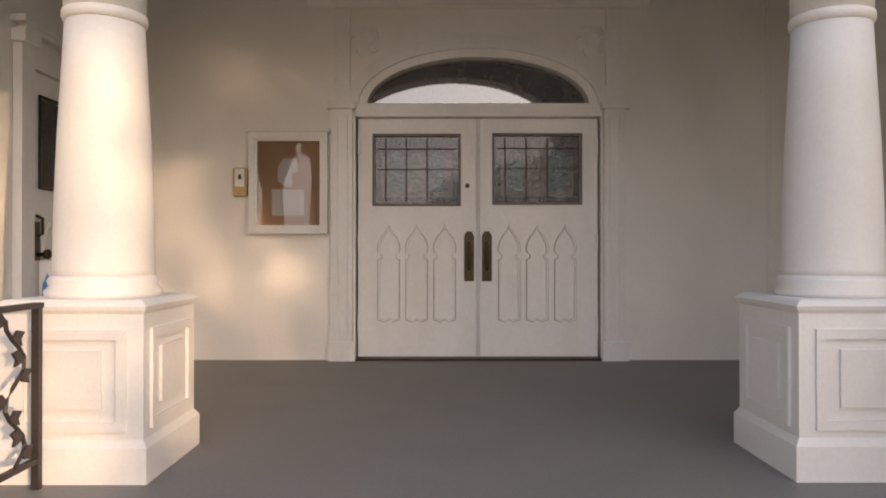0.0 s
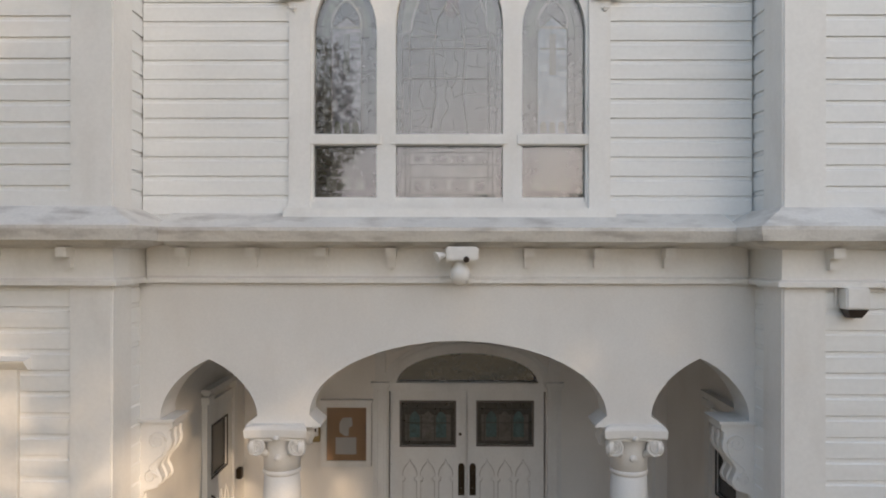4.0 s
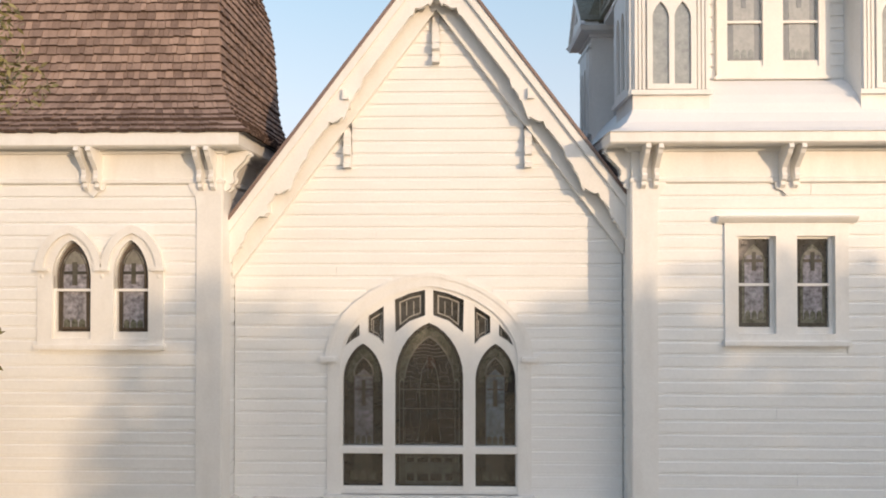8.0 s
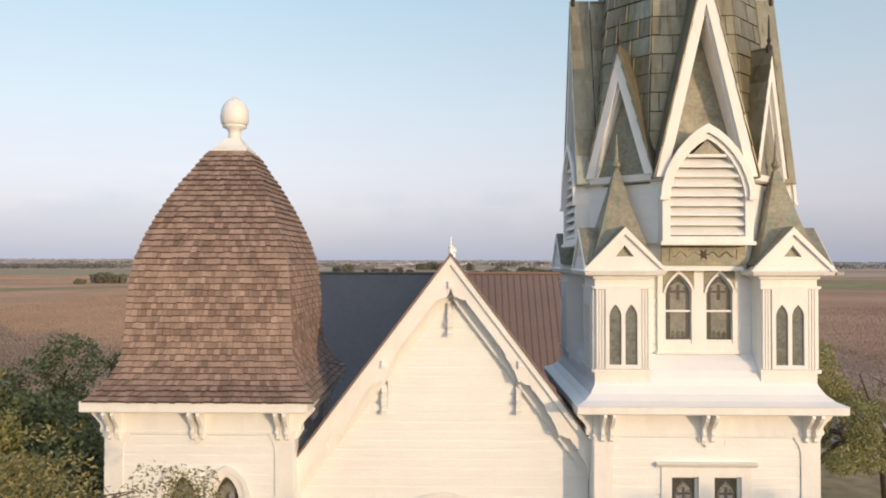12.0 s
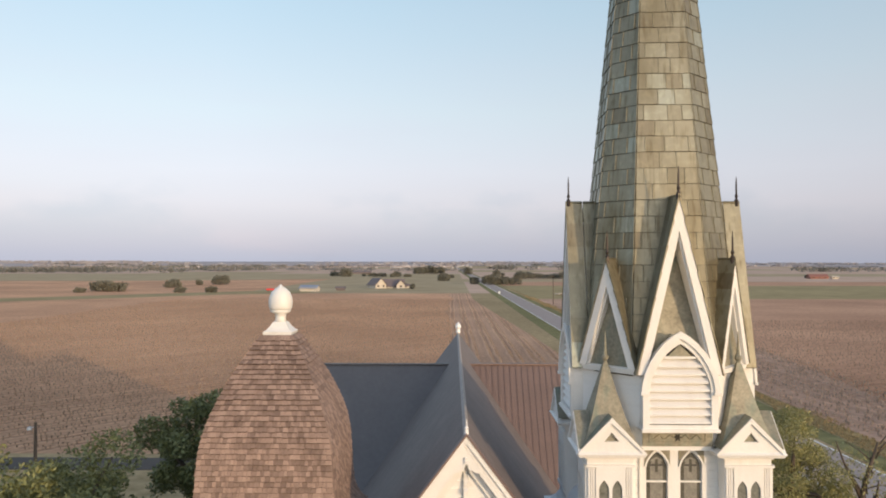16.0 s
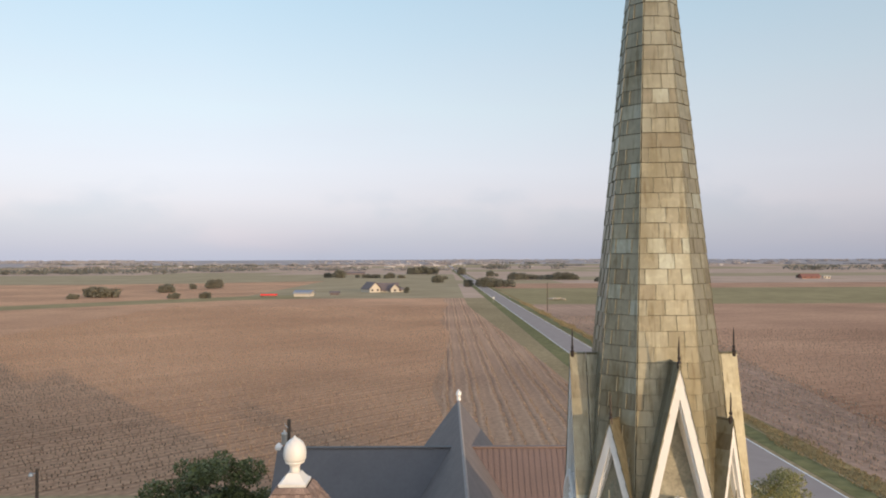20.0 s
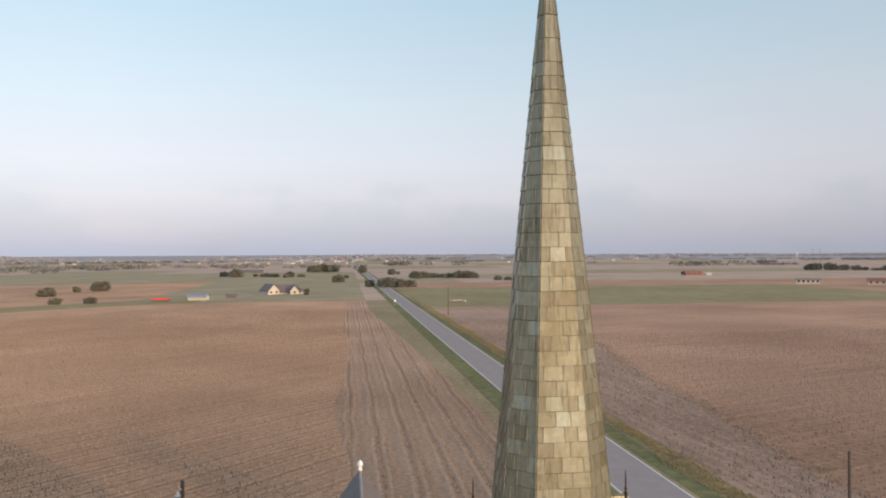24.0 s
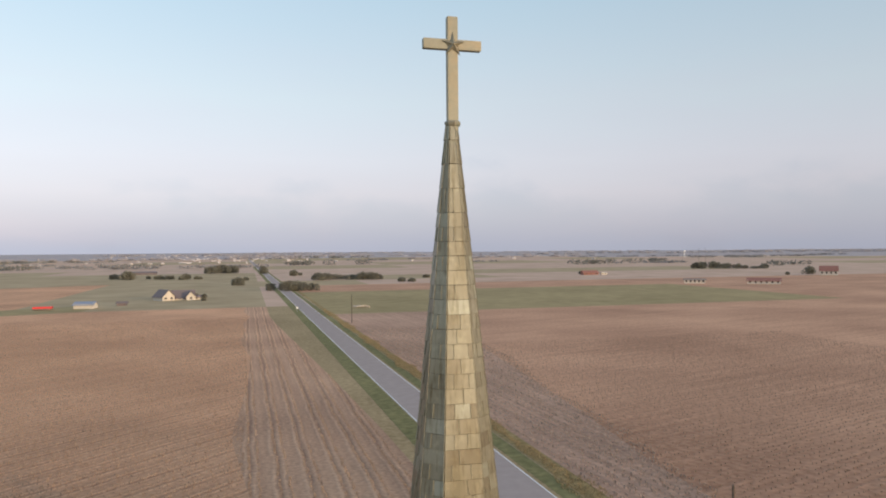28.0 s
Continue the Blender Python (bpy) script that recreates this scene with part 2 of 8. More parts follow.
# ---- materials ----
def mat(name, color, rough=0.6, metal=0.0, vary=0.12, scale=3.0, fine=40.0, bump=0.15, stain=None, stain_amount=0.0, stain_scale=(1, 1, 1), rand=0.0, hue=None, spec=0.5, coat=0.0, bump_scale=None, island=0.0):
    """A surface with variation at two sizes, relief, and stains with a shape of their own."""
    m = bpy.data.materials.new(name)
    m.use_nodes = True
    n, l = m.node_tree.nodes, m.node_tree.links
    p = n["Principled BSDF"]
    geo = n.new("ShaderNodeNewGeometry")
    big = n.new("ShaderNodeTexNoise")
    big.inputs["Scale"].default_value, big.inputs["Detail"].default_value = scale, 5
    l.new(geo.outputs["Position"], big.inputs["Vector"])
    small = n.new("ShaderNodeTexNoise")
    small.inputs["Scale"].default_value, small.inputs["Detail"].default_value = fine, 4
    l.new(geo.outputs["Position"], small.inputs["Vector"])
    add = n.new("ShaderNodeMath")
    add.operation = "ADD"
    l.new(big.outputs["Fac"], add.inputs[0])
    l.new(small.outputs["Fac"], add.inputs[1])
    last = add.outputs[0]
    if rand or island:
        info = n.new("ShaderNodeObjectInfo")
        mul = n.new("ShaderNodeMath")
        mul.operation = "MULTIPLY_ADD"
        mul.inputs[1].default_value = island or rand
        l.new(geo.outputs["Random Per Island"] if island else info.outputs["Random"], mul.inputs[0])
        l.new(last, mul.inputs[2])
        last = mul.outputs[0]
    rng_ = n.new("ShaderNodeMapRange")
    rng_.inputs["From Min"].default_value, rng_.inputs["From Max"].default_value = 0.6, 1.4 + (island or rand)
    l.new(last, rng_.inputs["Value"])
    mix = n.new("ShaderNodeMix")
    mix.data_type = "RGBA"
    lo = [c * (1 - vary) for c in color]
    hi = [min(1, c * (1 + vary)) for c in color] if hue is None else hue
    mix.inputs["A"].default_value = (*lo, 1)
    mix.inputs["B"].default_value = (*hi, 1)
    l.new(rng_.outputs["Result"], mix.inputs["Factor"])
    col = mix.outputs["Result"]
    if stain:
        mp = n.new("ShaderNodeMapping")
        mp.inputs["Scale"].default_value = stain_scale
        l.new(geo.outputs["Position"], mp.inputs["Vector"])
        sn = n.new("ShaderNodeTexNoise")
        sn.inputs["Scale"].default_value, sn.inputs["Detail"].default_value = 2.0, 6
        l.new(mp.outputs["Vector"], sn.inputs["Vector"])
        cr = n.new("ShaderNodeMapRange")
        cr.inputs["From Min"].default_value, cr.inputs["From Max"].default_value = 0.48, 0.75
        cr.inputs["To Max"].default_value = stain_amount
        l.new(sn.outputs["Fac"], cr.inputs["Value"])
        sm = n.new("ShaderNodeMix")
        sm.data_type = "RGBA"
        l.new(cr.outputs["Result"], sm.inputs["Factor"])
        l.new(col, sm.inputs["A"])
        sm.inputs["B"].default_value = (*stain, 1)
        col = sm.outputs["Result"]
    l.new(col, p.inputs["Base Color"])
    p.inputs["Roughness"].default_value, p.inputs["Metallic"].default_value = rough, metal
    p.inputs["Specular IOR Level"].default_value = spec
    p.inputs["Coat Weight"].default_value, p.inputs["Coat Roughness"].default_value, p.inputs["Coat IOR"].default_value = coat, 0.03, 1.9
    if bump:
        b = n.new("ShaderNodeBump")
        b.inputs["Strength"].default_value, b.inputs["Distance"].default_value = bump, 0.01
        src = small
        if bump_scale:
            src = n.new("ShaderNodeTexNoise")
            src.inputs["Scale"].default_value = bump_scale
            l.new(geo.outputs["Position"], src.inputs["Vector"])
        l.new(src.outputs["Fac"], b.inputs["Height"])
        l.new(b.outputs["Normal"], p.inputs["Normal"])
    return m


WHITE = (0.82, 0.82, 0.8)
M_SIDING = mat("painted_siding", WHITE, 0.5, vary=0.05, scale=1.2, fine=25, bump=0.12, stain=(0.6, 0.57, 0.51), stain_amount=0.14, stain_scale=(0.6, 0.6, 4.0), rand=0.12)
M_TRIM = mat("painted_trim", (0.8, 0.79, 0.76), 0.45, vary=0.05, scale=2.0, fine=30, bump=0.1, stain=(0.5, 0.46, 0.4), stain_amount=0.2, stain_scale=(2.0, 2.0, 0.6))
M_STUCCO = mat("painted_plaster", (0.73, 0.72, 0.695), 0.6, vary=0.05, scale=1.5, fine=60, bump=0.08, stain=(0.55, 0.5, 0.44), stain_amount=0.18, stain_scale=(1.2, 1.2, 0.5))
M_LEDGE = mat("weathered_ledge_paint", (0.7, 0.68, 0.64), 0.6, vary=0.1, scale=3, fine=40, bump=0.3, stain=(0.25, 0.22, 0.19), stain_amount=0.6, stain_scale=(1.5, 1.5, 6))
M_WALLIN = mat("porch_wall_paint", (0.83, 0.805, 0.76), 0.6, vary=0.05, scale=1.5, fine=60, bump=0.2, stain=(0.5, 0.45, 0.38), stain_amount=0.18, stain_scale=(1, 1, 0.5))
M_MOULD_LINE = mat("grey_mould_line", (0.42, 0.39, 0.35), 0.7, vary=0.2, fine=60, bump=0.1)
M_CEIL = mat("blue_ceiling_paint", (0.3, 0.39, 0.52), 0.6, vary=0.06, bump=0.1)
M_FLOOR = mat("grey_floor_paint", (0.2, 0.19, 0.18), 0.55, vary=0.15, scale=2, fine=60, bump=0.2, stain=(0.19, 0.17, 0.15), stain_amount=0.35)
M_CONCRETE = mat("concrete", (0.36, 0.34, 0.31), 0.85, vary=0.15, scale=2, fine=60, bump=0.4)
M_IRON = mat("black_iron", (0.05, 0.038, 0.034), 0.5, 0.4, vary=0.3, fine=80, bump=0.2)
M_BRONZE = mat("dark_bronze", (0.06, 0.045, 0.03), 0.4, 0.9, vary=0.3, fine=30, bump=0.1)
M_CORK = mat("cork_board", (0.53, 0.33, 0.19), 0.85, vary=0.2, fine=120, bump=0.3)
M_PAPER = mat("paper", (0.8, 0.79, 0.76), 0.8, vary=0.03, bump=0.05)
M_SHINGLE = mat("cedar_shingle", (0.19, 0.128, 0.103), 0.8, vary=0.35, scale=2, fine=40, bump=0.5, hue=(0.45, 0.325, 0.265), rand=1.1, stain=(0.1, 0.065, 0.05), stain_amount=0.4, stain_scale=(3, 3, 0.8))
M_SHINGLE_FAR = mat("cedar_shingle_joined", (0.19, 0.128, 0.103), 0.8, vary=0.35, scale=2, fine=40, bump=0.5, hue=(0.45, 0.325, 0.265), island=1.1, stain=(0.1, 0.065, 0.05), stain_amount=0.4, stain_scale=(3, 3, 0.8))


def tile_material(name, joined):
    """Weathered copper tile: each one its own tone from brown to pale green-grey, run-down streaks, dull metal."""
    m = bpy.data.materials.new(name)
    m.use_nodes = True
    n, l = m.node_tree.nodes, m.node_tree.links
    p = n["Principled BSDF"]
    geo, info = n.new("ShaderNodeNewGeometry"), n.new("ShaderNodeObjectInfo")
    tone = n.new("ShaderNodeValToRGB")
    stops = ((0.0, (0.22, 0.195, 0.14)), (0.1, (0.245, 0.226, 0.165)), (0.3, (0.262, 0.245, 0.182)), (0.6, (0.278, 0.262, 0.196)), (0.9, (0.295, 0.28, 0.212)), (0.96, (0.34, 0.345, 0.28)), (1.0, (0.35, 0.362, 0.3)))
    while len(tone.color_ramp.elements) < len(stops):
        tone.color_ramp.elements.new(0.5)
    for e, (at, c) in zip(tone.color_ramp.elements, stops):
        e.position, e.color = at, (*c, 1)
    l.new(geo.outputs["Random Per Island"] if joined else info.outputs["Random"], tone.inputs["Fac"])
    col = tone.outputs["Color"]
    for scale, size, lo, hi, dark in (((1, 1, 0.06), 11.0, 0.52, 0.77, (0.56, 0.5, 0.4)), ((1, 1, 0.3), 1.3, 0.47, 0.7, (0.68, 0.63, 0.54)), ((1, 1, 1), 7.0, 0.5, 0.75, (1.22, 1.23, 1.2))):
        mp, nz, mr, mx = n.new("ShaderNodeMapping"), n.new("ShaderNodeTexNoise"), n.new("ShaderNodeMapRange"), n.new("ShaderNodeMix")
        mp.inputs["Scale"].default_value = scale
        l.new(geo.outputs["Position"], mp.inputs["Vector"])
        l.new(mp.outputs["Vector"], nz.inputs["Vector"])
        nz.inputs["Scale"].default_value, nz.inputs["Detail"].default_value = size, 5
        mr.inputs["From Min"].default_value, mr.inputs["From Max"].default_value = lo, hi
        l.new(nz.outputs["Fac"], mr.inputs["Value"])
        mx.data_type, mx.blend_type = "RGBA", "MULTIPLY"
        l.new(mr.outputs["Result"], mx.inputs["Factor"])
        l.new(col, mx.inputs["A"])
        mx.inputs["B"].default_value = (*dark, 1)
        col = mx.outputs["Result"]
    l.new(col, p.inputs["Base Color"])
    p.inputs["Roughness"].default_value, p.inputs["Metallic"].default_value = 0.42, 0.5
    p.inputs["Specular IOR Level"].default_value = 0.35
    dents, bp = n.new("ShaderNodeTexNoise"), n.new("ShaderNodeBump")
    dents.inputs["Scale"].default_value, dents.inputs["Detail"].default_value = 5.0, 3
    l.new(geo.outputs["Position"], dents.inputs["Vector"])
    bp.inputs["Strength"].default_value, bp.inputs["Distance"].default_value = 0.1, 0.02
    l.new(dents.outputs["Fac"], bp.inputs["Height"])
    l.new(bp.outputs["Normal"], p.inputs["Normal"])
    return m


M_COPPER, M_COPPER_FAR = tile_material("weathered_copper_tile", False), tile_material("weathered_copper_joined", True)
M_JOINT = mat("grimy_tile_joint", (0.085, 0.074, 0.052), 0.8, vary=0.3, bump=0.2)
M_SEAM = mat("dull_copper_seam", (0.3, 0.282, 0.205), 0.5, 0.25, vary=0.35, scale=4, fine=20, bump=0.1)
M_PATINA = mat("copper_sheet", (0.2, 0.185, 0.135), 0.5, 0.15, vary=0.25, scale=3, fine=15, bump=0.15, hue=(0.37, 0.345, 0.26), stain=(0.13, 0.2, 0.17), stain_amount=0.6, stain_scale=(2, 2, 0.7))
M_ROOF = mat("brown_metal_roof", (0.21, 0.15, 0.13), 0.5, 0.15, vary=0.12, scale=1, fine=10, bump=0.1)
M_ROOF_DARK = mat("dark_roof_shingle", (0.18, 0.152, 0.142), 0.75, 0.0, vary=0.2, scale=1.5, fine=14, bump=0.25)
M_WMETAL = mat("white_metal_skirt", (0.8, 0.8, 0.8), 0.35, 0.0, vary=0.04, bump=0.05)
M_RIDGE = mat("dull_ridge_metal", (0.34, 0.31, 0.29), 0.6, 0.3, vary=0.2, fine=12, bump=0.1)
M_GALV = mat("galvanised", (0.5, 0.5, 0.5), 0.4, 0.8, vary=0.1, bump=0.1)
M_LEAD = mat("window_lead", (0.035, 0.033, 0.03), 0.5, 0.4, vary=0.3, bump=0.1)
M_GDARK = mat("glass_brown", (0.062, 0.059, 0.055), 0.12, vary=0.5, scale=9, fine=25, bump=0.12, coat=1.0)
M_GGREEN = mat("glass_olive", (0.085, 0.088, 0.068), 0.12, vary=0.5, scale=12, fine=25, bump=0.12, hue=(0.24, 0.245, 0.2), coat=1.0)
M_GBRONZE = mat("glass_bronze", (0.12, 0.095, 0.075), 0.12, vary=0.3, scale=9, fine=25, bump=0.12, coat=1.0)
M_GSTONE = mat("glass_stone", (0.2, 0.205, 0.18), 0.12, vary=0.4, scale=7, fine=25, bump=0.12, coat=1.0)
M_GLILAC = mat("glass_lilac", (0.17, 0.163, 0.185), 0.12, vary=0.6, scale=9, fine=20, bump=0.12, hue=(0.5, 0.49, 0.55), coat=1.0)
M_GBLUE = mat("glass_blue", (0.17, 0.21, 0.24), 0.12, vary=0.6, scale=9, fine=20, bump=0.12, hue=(0.36, 0.45, 0.54), coat=1.0)
M_GRED = mat("glass_russet", (0.044, 0.036, 0.034), 0.12, vary=0.4, scale=9, fine=20, bump=0.12, coat=1.0)
M_GPALE = mat("glass_grey", (0.26, 0.25, 0.22), 0.12, vary=0.3, scale=6, fine=20, bump=0.1, coat=1.0)
M_GSIDE = mat("dull_dark_glass", (0.035, 0.035, 0.036), 0.25, vary=0.4, scale=6, fine=20, bump=0.1, spec=0.2)
M_GTRANSOM = mat("transom_glass", (0.06, 0.06, 0.062), 0.03, vary=0.3, scale=5, fine=20, bump=0.0, spec=1.0, coat=1.0)
M_LEADPALE = mat("pale_came", (0.34, 0.32, 0.28), 0.6, 0.0, vary=0.2, bump=0.1, coat=0.0)
M_BEAD = mat("weathered_bead", (0.13, 0.11, 0.095), 0.5, 0.1, vary=0.25, fine=30, bump=0.15)
M_CAME = mat("dark_came", (0.05, 0.046, 0.04), 0.4, 0.0, vary=0.2, bump=0.1, coat=1.0)
M_BARK = mat("oak_bark", (0.09, 0.07, 0.055), 0.9, vary=0.35, scale=4, fine=30, bump=0.7)
M_LEAF = mat("live_oak_leaf", (0.125, 0.12, 0.048), 0.55, vary=0.4, hue=(0.36, 0.33, 0.14), bump=0, island=1.0)
# leaf of far field trees, its colour lightened and greyed for haze
M_LEAF_MID = mat("hazed_field_tree_leaf", (0.135, 0.138, 0.108), 0.7, vary=0.3, hue=(0.225, 0.22, 0.168), bump=0, island=1.0)
M_LEAF_DARK = mat("dark_leaf", (0.075, 0.1, 0.038), 0.55, vary=0.4, hue=(0.21, 0.235, 0.09), bump=0, island=1.0)
M_LEAF_OLIVE = mat("olive_leaf", (0.19, 0.19, 0.065), 0.55, vary=0.4, hue=(0.42, 0.4, 0.16), bump=0, island=1.0)
M_LEAF_FRESH = mat("mid_green_leaf", (0.115, 0.135, 0.045), 0.55, vary=0.4, hue=(0.3, 0.31, 0.12), bump=0, island=1.0)
M_LEAF_YEL = mat("yellow_leaf", (0.16, 0.15, 0.03), 0.55, vary=0.4, hue=(0.3, 0.26, 0.06), bump=0, island=1.0)
M_SLATE = mat("smooth_grey_metal_roof", (0.138, 0.133, 0.136), 0.55, 0.1, vary=0.12, scale=0.8, fine=6, bump=0.05)
M_GMUTE = mat("glass_putty", (0.11, 0.105, 0.09), 0.12, vary=0.3, scale=6, fine=20, bump=0.1, coat=1.0)
M_DDARK = mat("rippled_dark_glass", (0.032, 0.03, 0.028), 0.18, vary=0.5, scale=9, fine=25, bump=0.5, coat=0.25, bump_scale=38)
M_DTEAL = mat("rippled_teal_glass", (0.05, 0.1, 0.105), 0.18, vary=0.5, scale=9, fine=25, bump=0.6, coat=0.25, bump_scale=30)
M_DGREY = mat("rippled_grey_glass", (0.1, 0.095, 0.09), 0.18, vary=0.4, scale=9, fine=25, bump=0.5, coat=0.25, bump_scale=34)
# dark end grain that also paints the shade line under each shingle course
M_SHINGLE_END_SHADE = mat("shaded_shingle_end", (0.085, 0.056, 0.045), 0.9, vary=0.3, bump=0.2)

M_GLASS = bpy.data.materials.new("clear_glass")
M_GLASS.use_nodes = True
gp = M_GLASS.node_tree.nodes["Principled BSDF"]
gp.inputs["Transmission Weight"].default_value, gp.inputs["Roughness"].default_value, gp.inputs["IOR"].default_value = 1.0, 0.0, 1.45
M_STORM = bpy.data.materials.new("storm_glazing")
M_STORM.use_nodes = True
gp = M_STORM.node_tree.nodes["Principled BSDF"]
gp.inputs["Transmission Weight"].default_value, gp.inputs["Roughness"].default_value, gp.inputs["IOR"].default_value = 1.0, 0.015, 1.55

# ---- ground, road and fields ----
def road_x(y):
    return 29.7 - 0.0115 * (y - 100)


def rise(x, y):
    """The land lifts gently towards the horizon."""
    t = min(1.0, max(0.0, (math.hypot(x, y) - 2200) / 2300))
    return 11.0 * t * t * (3 - 2 * t) * min(1.0, max(0.1, 1 - x / 2500))


def slant(x, y):
    """The far edge of the stubble field swings nearer to the west."""
    e = 356 if x > -95 else max(205, 356 + (x + 95) * 0.9)
    s = e + 44 if x > -95 else e + 40
    if y < 100 or y > 900:
        return y
    if y <= 352:
        return 100 + (y - 100) * (e - 100) / 252
    if y <= 400:
        return e + (y - 352) * (s - e) / 48
    return s + (y - 400) * (900 - s) / 500


def zone(x, y):
    """Which crop or surface lies at a place: 0 grass, 1 stubble, 2 headland rows, 3 bare field, 4 pasture, 5 far straw, 6 far green, 7 far haze."""
    if y < 49 or math.hypot(x, y) < 40:
        return 0
    if y < 352 and x < 17:
        return 2 if x > -1 else 1
    if 39 < x < 55 and y < 300:
        return 8
    if x > 39 and y < 300:
        return 3
    if x <= 39 and y < 352:
        return 0
    if 39 < x < 330 and y < 470:
        return 4
    if x > 39 and y < 520:
        return 3
    if x < -75 and y < 400:
        return 4
    if x < -110 and y < 650:
        return 1
    if x < 17 and y < 900:
        return 6
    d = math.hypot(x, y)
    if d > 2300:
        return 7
    k = math.sin(x * 0.006 + 3.1 * math.floor(y / 170.0)) + math.sin(y * 0.013 + 1.7 * math.floor(x / 260.0))
    return 6 if (k > 0.55) else 5


def ground_material(name, a, b, scale, rows=None, rough=0.95, bump=0.6, near_dark=None, drills=None):
    """Soil and stubble: two colours, clods, streaks along the rows, pairs of drilled lines, and a darker tone towards
    the village.
    """
    m = bpy.data.materials.new(name)
    m.use_nodes = True
    n, l = m.node_tree.nodes, m.node_tree.links
    p = n["Principled BSDF"]
    geo = n.new("ShaderNodeNewGeometry")

    def math_node(op, x, y):
        q = n.new("ShaderNodeMath")
        q.operation = op
        for i, v in enumerate((x, y)):
            if isinstance(v, (int, float)):
                q.inputs[i].default_value = v
            elif v is not None:
                l.new(v, q.inputs[i])
        return q.outputs[0]

    def noise(sc, detail, vec=None, dist=0.0):
        q = n.new("ShaderNodeTexNoise")
        q.inputs["Scale"].default_value, q.inputs["Detail"].default_value, q.inputs["Distortion"].default_value = sc, detail, dist
        l.new(vec or geo.outputs["Position"], q.inputs["Vector"])
        return q.outputs["Fac"]

    last = math_node("ADD", noise(scale, 8), noise(0.02, 5))
    if rows:
        # long thin streaks along the rows, and broken clumps between them
        turn, pitch, strength = rows
        mp = n.new("ShaderNodeMapping")
        mp.vector_type = "TEXTURE"
        mp.inputs["Rotation"].default_value = (0, 0, radians(turn))
        mp.inputs["Scale"].default_value = (pitch, pitch * 45, 1)
        l.new(geo.outputs["Position"], mp.inputs["Vector"])
        last = math_node("ADD", math_node("MULTIPLY", noise(1.0, 3, mp.outputs["Vector"], 0.15), strength * 2), last)
    mid = 1.01 + (rows[2] if rows else 0)
    if drills:
        # twin lines of stalks with a bare wheel track between each pair
        turn, period, strength = drills
        rot = n.new("ShaderNodeMapping")
        rot.vector_type = "TEXTURE"
        rot.inputs["Rotation"].default_value = (0, 0, radians(turn))
        l.new(geo.outputs["Position"], rot.inputs["Vector"])
        sep = n.new("ShaderNodeSeparateXYZ")
        l.new(rot.outputs["Vector"], sep.inputs["Vector"])
        u = math_node("ADD", sep.outputs["X"], math_node("MULTIPLY", noise(0.05, 3), period * 0.5))
        u = math_node("ADD", u, math_node("MULTIPLY", noise(1.3, 3), 0.5))
        cr = n.new("ShaderNodeValToRGB")
        stops = ((0.0, 0.4), (0.1, 1.0), (0.19, 0.45), (0.28, 0.0), (0.37, 0.45), (0.45, 0.95), (0.54, 0.45), (0.75, 0.55), (1.0, 0.4))
        while len(cr.color_ramp.elements) < len(stops):
            cr.color_ramp.elements.new(0.5)
        for e, (at, v) in zip(cr.color_ramp.elements, stops):
            e.position, e.color = at, (v, v, v, 1)
        l.new(math_node("FRACT", math_node("DIVIDE", u, period), 0), cr.inputs["Fac"])
        broken = math_node("MULTIPLY", math_node("SUBTRACT", cr.outputs["Color"], 0.5), math_node("MULTIPLY", noise(0.35, 4), strength * 2.2))
        last = math_node("ADD", last, broken)
    mr = n.new("ShaderNodeMapRange")
    spread = 0.29 + (rows[2] * 0.3 if rows else 0) + (drills[2] * 0.12 if drills else 0)
    mr.inputs["From Min"].default_value, mr.inputs["From Max"].default_value = mid - spread, mid + spread
    l.new(last, mr.inputs["Value"])
    mix = n.new("ShaderNodeMix")
    mix.data_type = "RGBA"
    mix.inputs["A"].default_value, mix.inputs["B"].default_value = (*a, 1), (*b, 1)
    l.new(mr.outputs["Result"], mix.inputs["Factor"])
    col = mix.outputs["Result"]
    if near_dark:
        # a darker, greyer tone painted in on the side towards the village, in uneven tongues
        tint, y0, y1 = near_dark
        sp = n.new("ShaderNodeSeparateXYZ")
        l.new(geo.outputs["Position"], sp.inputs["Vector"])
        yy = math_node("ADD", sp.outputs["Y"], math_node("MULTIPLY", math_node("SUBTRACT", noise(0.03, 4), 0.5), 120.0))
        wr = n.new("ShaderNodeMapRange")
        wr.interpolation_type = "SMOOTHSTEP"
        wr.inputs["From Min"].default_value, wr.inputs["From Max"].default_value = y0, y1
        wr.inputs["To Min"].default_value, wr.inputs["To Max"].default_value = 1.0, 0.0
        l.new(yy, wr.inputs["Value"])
        near_mix = n.new("ShaderNodeMix")
        near_mix.data_type, near_mix.blend_type = "RGBA", "MULTIPLY"
        l.new(wr.outputs["Result"], near_mix.inputs["Factor"])
        l.new(col, near_mix.inputs["A"])
        near_mix.inputs["B"].default_value = (*tint, 1)
        col = near_mix.outputs["Result"]
    l.new(col, p.inputs["Base Color"])
    p.inputs["Roughness"].default_value = rough
    p.inputs["Specular IOR Level"].default_value = 0.1
    bp = n.new("ShaderNodeBump")
    bp.inputs["Strength"].default_value, bp.inputs["Distance"].default_value = bump, 0.2
    l.new(last, bp.inputs["Height"])
    l.new(bp.outputs["Normal"], p.inputs["Normal"])
    return m


